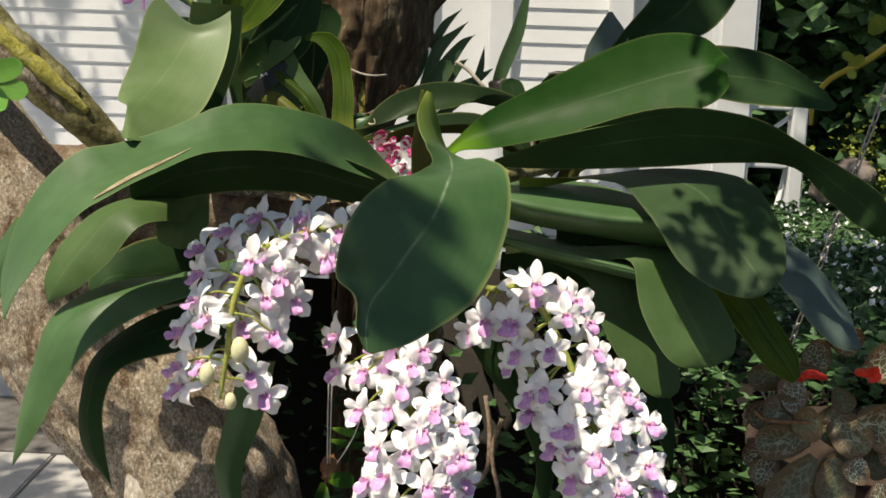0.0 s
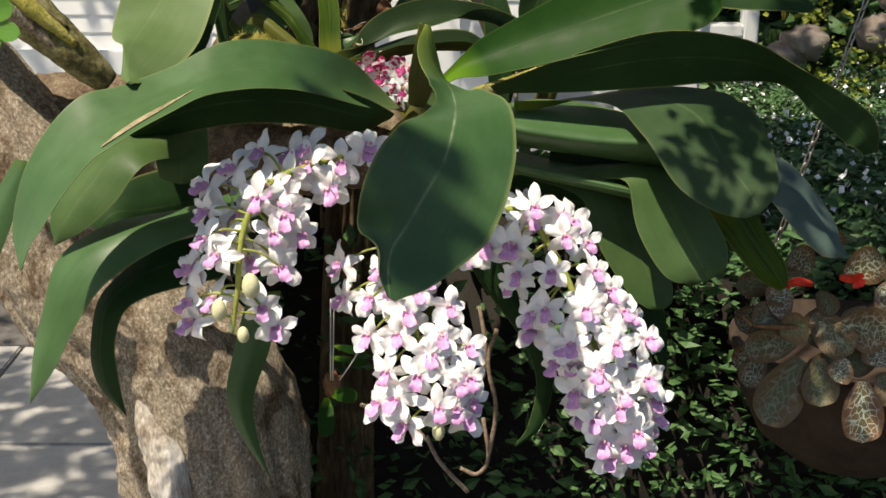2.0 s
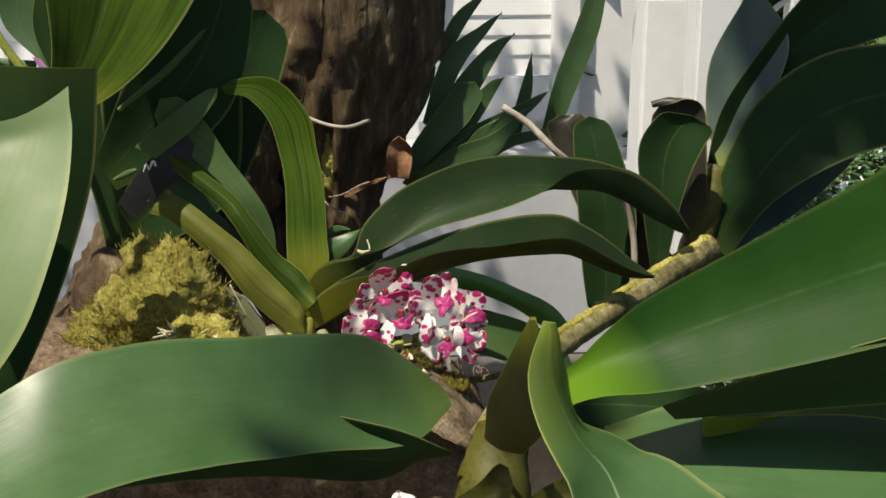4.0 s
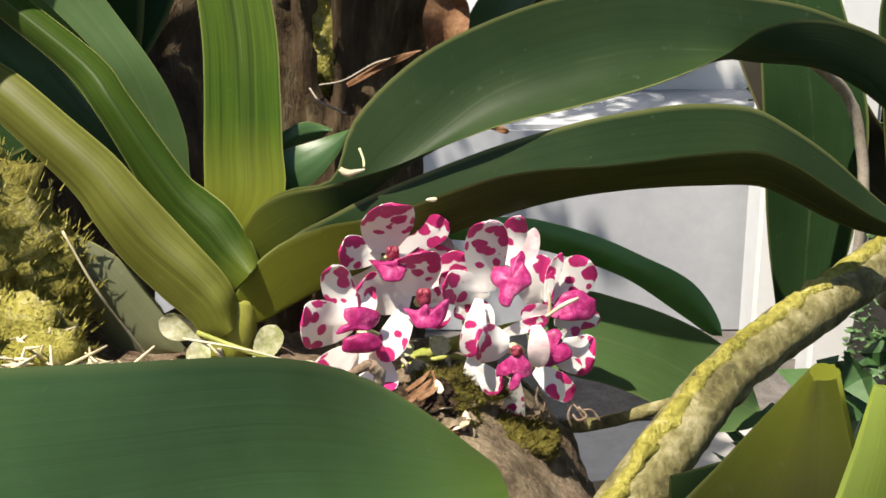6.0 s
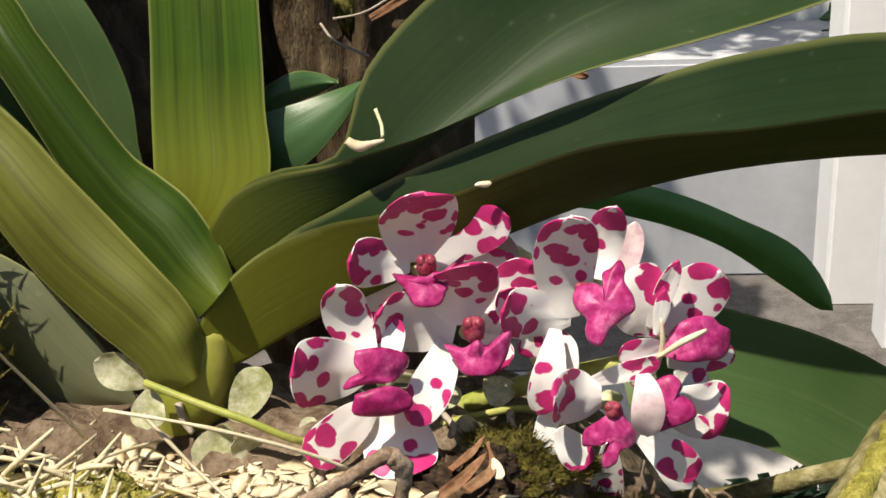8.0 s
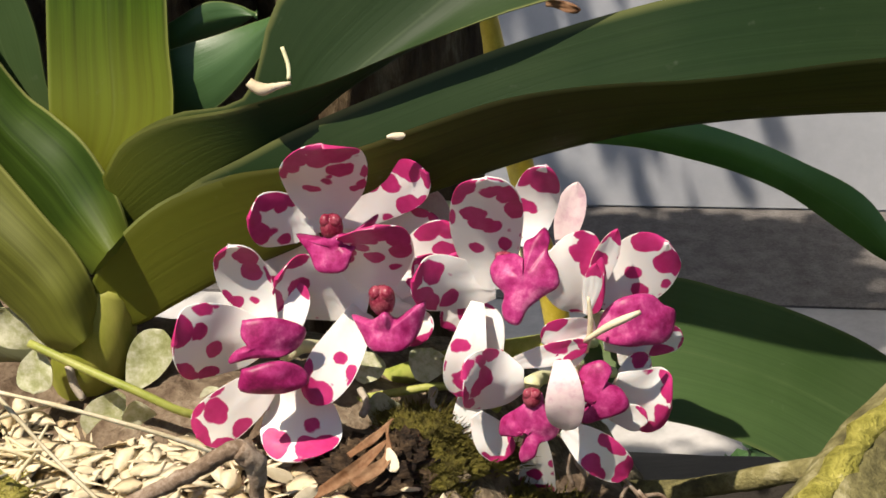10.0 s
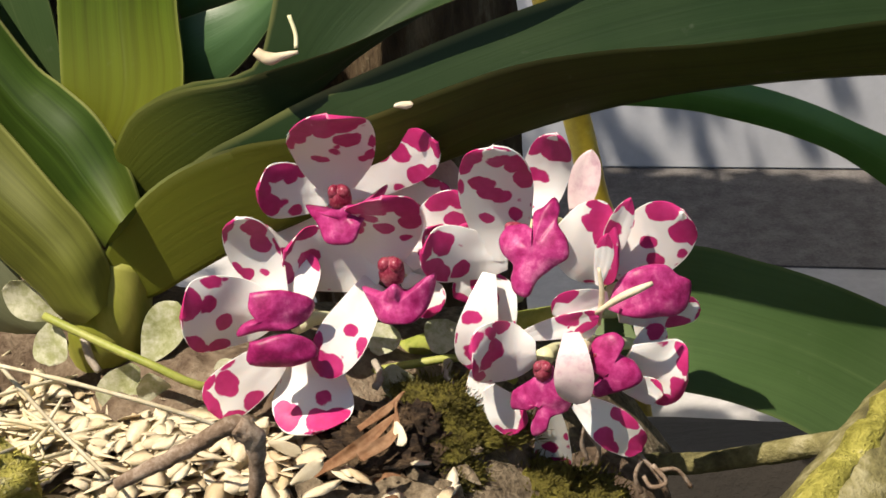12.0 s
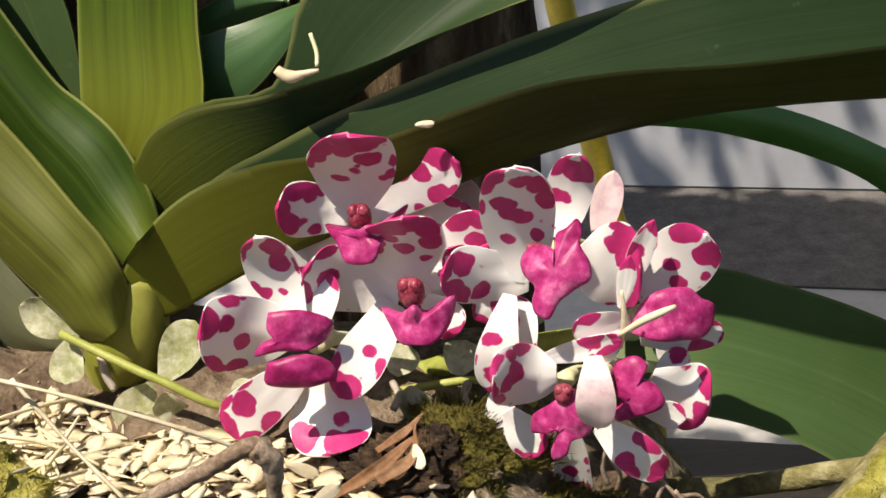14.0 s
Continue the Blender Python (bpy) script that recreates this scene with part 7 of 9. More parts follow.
open_flower((0.0242, 0.006, -0.0108), [([(0.031, 0.006, -0.0114, 0.0001, 0, -0.0008), (0.0321, 0.006, -0.0111, 0.0003, 0, -0.002), (0.0332, 0.006, -0.0107, 0.0004, 0, -0.0025), (0.0341, 0.006, -0.0105, 0.0004, 0, -0.0022), (0.0347, 0.006, -0.0103, 0.0002, 0, -0.0013)], .2), ([(0.0099, 0.008, -0.0098, -0.0005, 0, -0.0006), (0.0106, 0.0074, -0.01, -0.0013, 0, -0.0017), (0.0113, 0.0068, -0.0102, -0.0016, 0, -0.0022), (0.0119, 0.0063, -0.0103, -0.0014, 0, -0.0018), (0.0122, 0.006, -0.0104, -0.0008, 0, -0.0011)], .2)], [], None)

# ---- moss, husks and creeping vine round the small orchid ----
def top_of(x, y):
    """Height of the litter on the limb."""
    return -0.0218 + 0.0025 * noise.noise(Vector((x, y, 0)) * 60) - 22.0 * max(0.0, abs(y) - 0.022) ** 2 - 24.0 * max(0.0, x - 0.002) ** 2 + 0.05 * max(0.0, -x - 0.05)


bm = bmesh.new()
NX, NY = 90, 44
grid = [[bm.verts.new((x, y, top_of(x, y) + 0.0012 * noise.noise(Vector((x, y, 3)) * 300))) for y in np.linspace(-0.045, 0.05, NY)] for x in np.linspace(-0.15, 0.035, NX)]
for i in range(NX - 1):
    for j in range(NY - 1):
        bm.faces.new((grid[i][j], grid[i + 1][j], grid[i + 1][j + 1], grid[i][j + 1]))
tagged(mesh_object("litter", bm, LITTER), "crumbly bark litter lying on the limb", "litter", kind="stuff")
husks = thing("rice_husks", "heap of pale straw-coloured rice husks at the roots", "husks", at=(-0.036, -0.013, -0.02))


def husk_bm(m, l, w, bm):
    """One boat-shaped husk, added to bm."""
    ring = []
    for u, k in ((-1, .06), (-.7, .62), (-.2, 1), (.4, .78), (1, .04)):
        ring.append([bm.verts.new(m @ Vector((u * l, s * w * k, q * w * k * .22))) for s, q in ((1, 0), (0, 1), (-1, 0), (0, -.4))])
    for a, b in zip(ring, ring[1:]):
        for j in range(4):
            bm.faces.new((a[j], a[(j + 1) % 4], b[(j + 1) % 4], b[j]))
    return bm


husk_shapes, rest_bm = [], bmesh.new()
for i in range(620):
    r = random.Random(i)
    x, y = r.gauss(-0.036, 0.014), r.gauss(-0.013, 0.008)
    if i > 500:
        x, y = r.uniform(-0.075, 0.01), r.uniform(-0.035, 0.005)
    l, w = r.uniform(.0019, .0031), r.uniform(.001, .0019)
    m = pose(x, y, top_of(x, y) + r.uniform(.0004, .003), r.uniform(-34, 34), r.uniform(-30, 30), r.uniform(0, 360))
    if i >= 300:
        husk_bm(m, l, w, rest_bm)
        continue
    if len(husk_shapes) < 12:
        ob = mesh_object("husk", husk_bm(Matrix.Identity(4), l, w, bmesh.new()), HUSK)
        husk_shapes.append(ob.data)
    else:
        ob = new("husk", husk_shapes[i % 12])
    under(ob, husks)
    ob.matrix_basis = m
ob = piece("husk_litter", rest_bm, HUSK, husks)
ob["kind"] = "stuff"

straw_bm = bmesh.new()
for i in range(240):
    r = random.Random(1000 + i)
    x, y = r.uniform(-0.13, -0.045), r.uniform(-0.045, 0.0)
    d = Vector((r.gauss(0, 1), r.gauss(0, 1), r.uniform(-.1, .35))).normalized() * r.uniform(.003, .011)
    p = Vector((x, y, top_of(x, y) + r.uniform(.0005, .005)))
    tube_bm([p - d, p + Vector((0, 0, r.uniform(-.001, .0015))), p + d], [.0002, .00035, .0002], 5, 4, .2, i, 300, bm=straw_bm)
for i in range(150):
    r = random.Random(1500 + i)
    x, y = r.uniform(-0.095, -0.045), r.uniform(-0.05, -0.03)
    d = Vector((r.gauss(0, 1), r.gauss(0, .5), r.gauss(0, .3))).normalized() * r.uniform(.003, .013)
    p = Vector((x, y, 0.004 - 0.35 * max(0.0, x + 0.085) - 14.0 * (y + 0.03) ** 2 + r.uniform(0, .004)))
    tube_bm([p - d, p + Vector((0, 0, r.uniform(-.001, .0015))), p + d], [.0002, .00045, .0002], 5, 4, .2, i, 300, bm=straw_bm)
tagged(mesh_object("straw_bits", straw_bm, STRAW), "broken dry straw scattered over the moss", "straw", kind="stuff")
for i in range(26):
    r = random.Random(2000 + i)
    x, y = r.uniform(-0.016, 0.014), r.uniform(-0.034, -0.006)
    l, w = r.uniform(.002, .0045), r.uniform(.0008, .002)
    m = pose(x, y, top_of(x, y) + r.uniform(.0003, .0014), r.uniform(-25, 25), r.uniform(-25, 25), r.uniform(0, 360))
    rows = [(*(m @ Vector((l * u, 0, .0006 * math.sin(u * 3)))), *(m.to_3x3() @ Vector((0, w * k, 0)))) for u, k in ((-1, .6), (-.3, 1), (.4, .8), (1, .5))]
    piece("bark_plate", leaf_bm(rows, fold=r.uniform(-.4, .4), thick=.0006, n=8, m=4, tip=.1, wave=.4, seed=i), r.choice((DEAD, LITTER, LITTER)), log)


def moss_patch(name, centre, radii, n, seed, label, length=0.004, mat=MOSS):
    c = Vector(centre)
    r = random.Random(seed)
    spots = []
    patch = thing(name, label, "moss", at=c)
    for i in range(6):
        k = r.uniform(.4, .7) if i else .85
        b = ellipsoid_bm(radii[0] * k, radii[1] * k, radii[2] * k, 28, 18, .35, seed + i, 80)
        bmesh.ops.translate(b, verts=b.verts[:], vec=c + (Vector((r.gauss(0, .5) * radii[0], r.gauss(0, .5) * radii[1], r.uniform(-.6, .35) * radii[2])) if i else Vector()))
        spots += [v.co.copy() for v in b.verts if v.co.z > c.z - radii[2] * .5]
        piece("cushion", b, mat, patch)
    verts, faces = [], []
    for i in range(n):
        p = r.choice(spots) + Vector((r.uniform(-1, 1), r.uniform(-1, 1), r.uniform(-1, 1))) * length * .8
        d = (p - c + Vector((0, 0, radii[2]))).normalized()
        q = p + (d + Vector((r.uniform(-.8, .8), r.uniform(-.8, .8), r.uniform(-.2, .8)))) * length * r.uniform(.4, 1)
        s = d.cross(Vector((r.random(), r.random(), r.random()))).normalized() * length * .09
        k = len(verts)
        verts += [p - s, p + s, (p + q) / 2 + s * .9 + d * length * .1, q, (p + q) / 2 - s * .9]
        faces.append((k, k + 1, k + 2, k + 3, k + 4))
    me = bpy.data.meshes.new("moss_fronds")
    me.from_pydata([tuple(v) for v in verts], [], faces)
    me.materials.append(mat)
    ob = under(new("moss_fronds", me), patch)
    ob["kind"] = "stuff"
    return patch


moss_patch("moss", (0.0049, -0.002, -0.0187), (.0052, .0045, .0026), 2600, 1, "olive moss cushion on the limb", .0011, MOSS_DARK)
moss_patch("moss", (0.008, -0.0115, -0.0243), (.0055, .004, .0017), 2600, 5, "dark olive moss on the limb", .0012, MOSS_DARK)
moss_patch("moss", (0.018, -0.004, -0.0326), (.009, .007, .006), 3200, 11, "dark olive moss down the end of the limb", .0014, MOSS_DARK)
moss_patch("moss", (-0.0976, 0, 0.0163), (.02, .018, .02), 4500, 2, "thick olive moss over old roots", .002, MOSS_DIM)
moss_patch("moss", (-0.1055, 0.008, -0.0008), (.031, .016, .026), 11000, 3, "thick olive moss over old roots", .0028, MOSS_DIM)
moss_patch("moss", (-0.083, -0.03, -0.002), (.02, .013, .016), 5200, 14, "sunlit yellow-green moss strewn with straw", .0016)
moss_patch("moss", (-0.066, -0.036, -0.014), (.017, .011, .011), 3600, 15, "low yellow-green moss strewn with straw", .0014)
moss_patch("moss", (0.029, -0.131, -0.043), (.011, .008, .016), 2600, 17, "yellow-green moss on the orchid stem", .0013)
moss_patch("moss", (-0.0338, 0.128, 0.0384), (.007, .006, .024), 2200, 8, "strip of yellow-green moss on the upright limb", .002)
moss_patch("moss", (0.0068, -0.007, -0.0212), (.0056, .0042, .0026), 2600, 21, "olive moss spreading down the rotten bark", .0011, MOSS_DARK)
chunk = thing("bark_chunk", "crumbling lump of dark rotten bark under the flowers", "bark", at=(-0.0005, -0.011, -0.026))
for c, radii, k in (((-0.0012, -0.0105, -0.0212), (.0078, .0052, .0042), 31), ((0.0022, -0.0085, -0.0192), (.0044, .0036, .0032), 32), ((-0.0038, -0.014, -0.0232), (.0052, .0042, .0036), 33), ((0.0034, -0.0135, -0.0246), (.0062, .0045, .0034), 34)):
    lump = ellipsoid_bm(*radii, 36, 22, .55, k, 260)
    bmesh.ops.translate(lump, verts=lump.verts[:], vec=c)
    piece("lump", lump, ROTTEN, chunk)
vine = thing("creeping_vine", "creeping vine with round pale leaves", "vine", at=(-0.0513, 0, -0.0097))
piece("stem", tube_bm([(-0.0494, -0.004, -0.0066), (-0.0412, -0.006, -0.009), (-0.0332, -0.008, -0.011), (-0.0253, -0.007, -0.0152), (-0.0195, 0.003, -0.0203), (-0.0095, 0.004, -0.0194), (-0.0002, 0.004, -0.0171), (0.0083, 0.006, -0.0169), (0.0141, 0.008, -0.0216)], .0006, 8, 40, .1, 3, 300), STALK, vine)
for q in ([(-0.0501, 0.002, -0.0098, 0.0005, 0, 0.0008), (-0.0529, 0.0023, -0.0089, 0.0014, 0, 0.0022), (-0.0557, 0.0026, -0.0079, 0.0017, 0, 0.0027), (-0.0581, 0.0028, -0.007, 0.0015, 0, 0.0024), (-0.0595, 0.003, -0.0065, 0.0009, 0, 0.0014)], [(-0.049, -0.003, -0.0083, -0.0008, 0, 0), (-0.0492, -0.0036, -0.0101, -0.0022, 0, 0.0001), (-0.0494, -0.0042, -0.0118, -0.0028, 0, 0.0001), (-0.0496, -0.0047, -0.0132, -0.0024, 0, 0), (-0.0497, -0.005, -0.0141, -0.0014, 0, 0)], [(-0.0375, 0, -0.0156, 0.0008, 0, -0.0005), (-0.0361, 0.0012, -0.0134, 0.0021, 0, -0.0013), (-0.0348, 0.0024, -0.0112, 0.0026, 0, -0.0016), (-0.0337, 0.0034, -0.0093, 0.0023, 0, -0.0013), (-0.0331, 0.004, -0.0082, 0.0013, 0, -0.0008)], [(-0.0313, 0.002, -0.0203, 0.0006, 0, 0.0004), (-0.0324, 0.0032, -0.0197, 0.0017, 0, 0.0011), (-0.0336, 0.0044, -0.0191, 0.0021, 0, 0.0014), (-0.0346, 0.0054, -0.0185, 0.0018, 0, 0.0012), (-0.0351, 0.006, -0.0182, 0.0011, 0, 0.0007)], [(-0.0372, -0.004, -0.0141, -0.0006, 0, 0.0005), (-0.0387, -0.0046, -0.0159, -0.0017, 0, 0.0015), (-0.0402, -0.0052, -0.0177, -0.0021, 0, 0.0018), (-0.0414, -0.0057, -0.0192, -0.0018, 0, 0.0016), (-0.0422, -0.006, -0.0201, -0.001, 0, 0.0009)], [(-0.0268, -0.002, -0.018, 0.0004, 0, -0.0003), (-0.0262, -0.0011, -0.0173, 0.001, 0, -0.0008), (-0.0257, -0.0002, -0.0166, 0.0013, 0, -0.001), (-0.0252, 0.0005, -0.0159, 0.0011, 0, -0.0008), (-0.025, 0.001, -0.0156, 0.0006, 0, -0.0005)], [(-0.0056, 0.006, -0.0167, 0.0006, 0, -0.0004), (-0.0051, 0.0072, -0.016, 0.0016, 0, -0.0011), (-0.0046, 0.0084, -0.0153, 0.002, 0, -0.0013), (-0.0041, 0.0094, -0.0147, 0.0017, 0, -0.0012), (-0.0039, 0.01, -0.0143, 0.001, 0, -0.0007)], [(0.003, 0.008, -0.0175, 0.0008, 0, -0.0003), (0.0033, 0.0092, -0.0165, 0.0021, 0, -0.0007), (0.0036, 0.0104, -0.0155, 0.0027, 0, -0.0009), (0.0039, 0.0114, -0.0147, 0.0023, 0, -0.0008), (0.004, 0.012, -0.0142, 0.0013, 0, -0.0005)], [(-0.0082, 0.006, -0.0178, 0.0007, 0, 0.0003), (-0.009, 0.0072, -0.0171, 0.0018, 0, 0.0009), (-0.0098, 0.0084, -0.0165, 0.0023, 0, 0.0011), (-0.0104, 0.0094, -0.0159, 0.002, 0, 0.0009), (-0.0108, 0.01, -0.0155, 0.0012, 0, 0.0005)], [(0.0015, 0, -0.0172, 0.0001, 0, 0.0008), (0, 0, -0.0173, 0.0002, 0, 0.0022), (-0.0014, 0, -0.0174, 0.0003, 0, 0.0028), (-0.0026, 0, -0.0175, 0.0002, 0, 0.0024), (-0.0034, 0, -0.0175, 0.0001, 0, 0.0014)], [(-0.0327, -0.004, -0.0176, 0.0001, 0, 0.0007), (-0.0339, -0.0046, -0.0172, 0.0003, 0, 0.0019), (-0.0352, -0.0052, -0.0169, 0.0004, 0, 0.0024), (-0.0362, -0.0057, -0.0167, 0.0004, 0, 0.002), (-0.0368, -0.006, -0.0165, 0.0002, 0, 0.0012)], [(0.0107, 0.01, -0.0183, 0.0007, 0, 0.0003), (0.0102, 0.0106, -0.0167, 0.0019, 0, 0.0007), (0.0097, 0.0112, -0.0151, 0.0024, 0, 0.0009), (0.0093, 0.0117, -0.0138, 0.0021, 0, 0.0007), (0.009, 0.012, -0.013, 0.0012, 0, 0.0004)]):
    piece("leaf", leaf_bm(q, fold=.18, thick=.0004, n=12, m=6, tip=.4, wave=.12), SILVER_LEAF, vine)
for i, q in enumerate(([(-0.0453, -0.002, -0.0111), (-0.0445, -0.003, -0.0137), (-0.043, -0.004, -0.0153)], [(-0.0048, 0.003, -0.0162), (-0.0033, 0, -0.0166), (-0.0036, -0.002, -0.0172)], [(0.0055, 0.004, -0.0163), (0.0057, 0.001, -0.0167), (0.0072, -0.001, -0.0172)])):
    piece("rootlet", tube_bm(q, .0006, 5, 8, .3, i, 300), ROOT, vine)
for i, q in enumerate(([(-0.0463, -0.03, 0.003), (-0.0337, -0.03, 0.0005), (-0.0226, -0.028, -0.004), (-0.0159, -0.025, -0.0088)], [(-0.0419, -0.028, 0.0012), (-0.0351, -0.03, -0.0059), (-0.0281, -0.032, -0.0121)], [(-0.0958, -0.03, 0.0091), (-0.0803, -0.03, 0.0064), (-0.0664, -0.03, -0.0005), (-0.0541, -0.028, -0.0056)], [(-0.082, -0.03, 0.0022), (-0.0717, -0.03, -0.0006), (-0.0645, -0.03, -0.0083)], [(-0.0713, -0.02, 0.0222), (-0.0657, -0.02, 0.0096), (-0.0611, -0.015, -0.0024), (-0.0569, -0.01, -0.0134)])):
    tagged(mesh_object("dry_stem", tube_bm(q, .00028, 6, 20, .3, i, 200), STRAW), "thin dry straw-like stem in the litter", "twig", "dry stems")
twig = thing("twig", "broken brown twig with a peeling end", "twig", at=(-0.01, -0.035, -0.0031))
piece("wood", tube_bm([(-0.0214, -0.042, -0.0049), (-0.0144, -0.04, -0.0018), (-0.0093, -0.038, 0.0006), (-0.0078, -0.036, -0.0002)], [.0007, .0009, .001, .0011], 12, 30, .3, 2, 700), TWIG, twig)
piece("peeling_end", tube_bm([(-0.0083, -0.038, 0.0009), (-0.0069, -0.0375, -0.0011), (-0.0071, -0.037, -0.0052), (-0.0083, -0.037, -0.0099)], [.001, .0012, .0009, .0007], 12, 24, .35, 4, 700), TWIG, twig)
for i, q in enumerate(([(-0.0077, -0.019, -0.0196, 0.0017, -0.001, -0.0004), (-0.0019, -0.017, -0.0163, 0.0016, -0.001, -0.0013), (0.0025, -0.013, -0.0136, 0.0009, -0.001, -0.0006)], [(-0.0001, -0.023, -0.0136, 0.0015, -0.001, -0.0012), (0.0033, -0.019, -0.0128, 0.0016, -0.001, -0.0004), (0.0026, -0.014, -0.0112, 0.0003, 0, -0.0004)], [(-0.003, -0.013, -0.0165, 0.001, -0.001, -0.0006), (0.0001, -0.01, -0.0153, 0.0009, -0.001, -0.0006), (0.0018, -0.007, -0.0143, 0.0003, 0, -0.0006)])):
    tagged(mesh_object("bark_flake", leaf_bm([(*r[:3], *(x * .36 for x in r[3:])) for r in q], fold=.6, thick=.0006, tip=.25, n=16, wave=.4, seed=i), DEAD), "curled brown flake of bark", "bark flake", "bark flakes")
for i, q in enumerate(([(0.0035, -0.018, -0.0116, -0.0002, 0, -0.0001), (0.0039, -0.0186, -0.0122, -0.0006, 0, -0.0003), (0.0042, -0.0192, -0.0129, -0.0008, 0, -0.0003), (0.0045, -0.0197, -0.0134, -0.0007, 0, -0.0003), (0.0047, -0.02, -0.0137, -0.0004, 0, -0.0002)], [(-0.008, -0.026, -0.0157, 0.0001, 0, -0.0002), (-0.0066, -0.026, -0.0146, 0.0003, 0, -0.0006), (-0.0053, -0.026, -0.0135, 0.0004, 0, -0.0008), (-0.0042, -0.026, -0.0125, 0.0004, 0, -0.0006), (-0.0036, -0.026, -0.0119, 0.0002, 0, -0.0004)], [(-0.0126, -0.02, -0.0141, -0.0001, 0, -0.0003), (-0.0113, -0.02, -0.0145, -0.0003, 0, -0.0007), (-0.0101, -0.02, -0.0149, -0.0004, 0, -0.0009), (-0.009, -0.02, -0.0153, -0.0003, 0, -0.0008), (-0.0084, -0.02, -0.0155, -0.0002, 0, -0.0005)])):
    tagged(mesh_object("rice_husk", leaf_bm(q, fold=.3, thick=.0006, tip=.3, n=8, m=4), HUSK), "single pale rice husk", "husk", "loose husks")
tagged(mesh_object("seed_pod", tube_bm([(-0.018, 0.0085, 0.0271), (-0.0167, 0.0085, 0.0261), (-0.0147, 0.009, 0.0263), (-0.0125, 0.0095, 0.0267)], [.0006, .0008, .0005, .0003], 8, 14, .5, 3, 400), HUSK), "withered root tip caught on the leaf", "debris")
tagged(mesh_object("dry_stem", tube_bm([(-0.0138, 0.0115, 0.031), (-0.0129, 0.0105, 0.0288), (-0.0127, 0.0095, 0.0272)], .0003, 6, 10), BUD), "short dry flower stem", "twig", "dry stems")
tagged(mesh_object("rice_husk", leaf_bm([(0.0011, 0.0045, 0.0211, 0, 0, -0.0002), (0.0018, 0.0045, 0.0212, 0, 0, -0.0004), (0.0026, 0.0045, 0.0212, 0, 0, -0.0005), (0.0032, 0.0045, 0.0213, 0, 0, -0.0004), (0.0035, 0.0045, 0.0213, 0, 0, -0.0003)], fold=.2, thick=.0006, tip=.3, n=8, m=4), HUSK), "single pale husk stuck on a leaf", "husk", "loose husks")
tendril = thing("root_tuft", "tuft of fine dry rootlets under the flowers", "roots", at=(0.0326, -0.009, -0.0216))
for i, q in enumerate(([(0.0305, -0.009, -0.0183), (0.0327, -0.0095, -0.0208), (0.0348, -0.01, -0.0233), (0.0362, -0.01, -0.0268)], [(0.0327, -0.0095, -0.0213), (0.032, -0.01, -0.0236), (0.0327, -0.01, -0.0262)], [(0.0348, -0.01, -0.0225), (0.0372, -0.009, -0.023), (0.039, -0.009, -0.0255)], [(0.0255, -0.008, -0.0176), (0.025, -0.008, -0.0203), (0.0257, -0.008, -0.0229)], [(0.0257, -0.007, -0.0192), (0.0271, -0.007, -0.0217), (0.0267, -0.007, -0.0244)], [(0.0341, -0.01, -0.0217), (0.0359, -0.011, -0.0234), (0.0341, -0.011, -0.0244), (0.033, -0.01, -0.0235)])):
    piece("rootlet", tube_bm(q, .00032, 5, 14, .3, i, 300), TWIG, tendril)

# ---- orchids behind ----
back_orchid = thing("orchid_plant", "shaded orchid with stiff dark leaves on the branch", "orchid", at=(0.1668, 0.12, -0.0077))
# The stiff dark green leaves carry the plant's shade in their colour.
leaf(back_orchid, [(0.1727, 0.115, -0.0099, 0.0059, -0.005, -0.0022), (0.1834, 0.11, 0.0198, 0.0145, -0.01, 0.0024), (0.2119, 0.11, 0.0559, 0.0251, -0.01, -0.0102), (0.2482, 0.11, 0.0734, 0.0291, -0.01, -0.0196), (0.2929, 0.11, 0.0736, 0.0263, -0.01, -0.0256), (0.3456, 0.11, 0.0679, 0.0158, -0.01, -0.0239), (0.3984, 0.115, 0.0488, 0.0038, -0.005, -0.0077)], LEAF_SHADED, "wide dark leaf reaching sideways", fold=0.2, tip=0.05, n=34)
leaf(back_orchid, [(0.1735, 0.13, 0.0255, 0.0062, 0, -0.0001), (0.1901, 0.13, 0.0693, 0.0162, 0, 0.005), (0.2215, 0.13, 0.1032, 0.0211, 0, -0.0053), (0.254, 0.13, 0.128, 0.0288, 0, -0.0135), (0.2812, 0.13, 0.1639, 0.0256, 0, -0.0163), (0.3089, 0.13, 0.188, 0.0149, 0, -0.0112)], LEAF_SHADED, fold=0.3, tip=0.06, n=30)
leaf(back_orchid, [(0.179, 0.125, 0.0302, 0.0044, 0, -0.0001), (0.182, 0.13, 0.059, 0.012, -0.01, 0.0002), (0.1897, 0.135, 0.0924, 0.0197, -0.005, 0.0092), (0.1912, 0.14, 0.1257, 0.0022, 0, 0)], LEAF_BLUE, "upright bluish grey leaf", fold=0.2, tip=0)
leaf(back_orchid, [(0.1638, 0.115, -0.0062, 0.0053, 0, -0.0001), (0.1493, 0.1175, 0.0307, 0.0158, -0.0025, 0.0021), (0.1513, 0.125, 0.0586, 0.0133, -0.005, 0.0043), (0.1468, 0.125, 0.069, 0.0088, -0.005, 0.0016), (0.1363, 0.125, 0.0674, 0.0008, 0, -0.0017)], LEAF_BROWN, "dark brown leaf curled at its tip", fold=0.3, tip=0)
leaf(back_orchid, [(0.1639, 0.12, -0.0186, 0.0037, 0, -0.0037), (0.1854, 0.125, -0.0022, 0.0062, -0.005, -0.006), (0.2195, 0.135, 0.0108, 0.0024, -0.005, -0.0042), (0.255, 0.145, 0.0351, 0.0003, -0.005, -0.0025)], LEAF_BLUE, fold=0.2, tip=0.1)
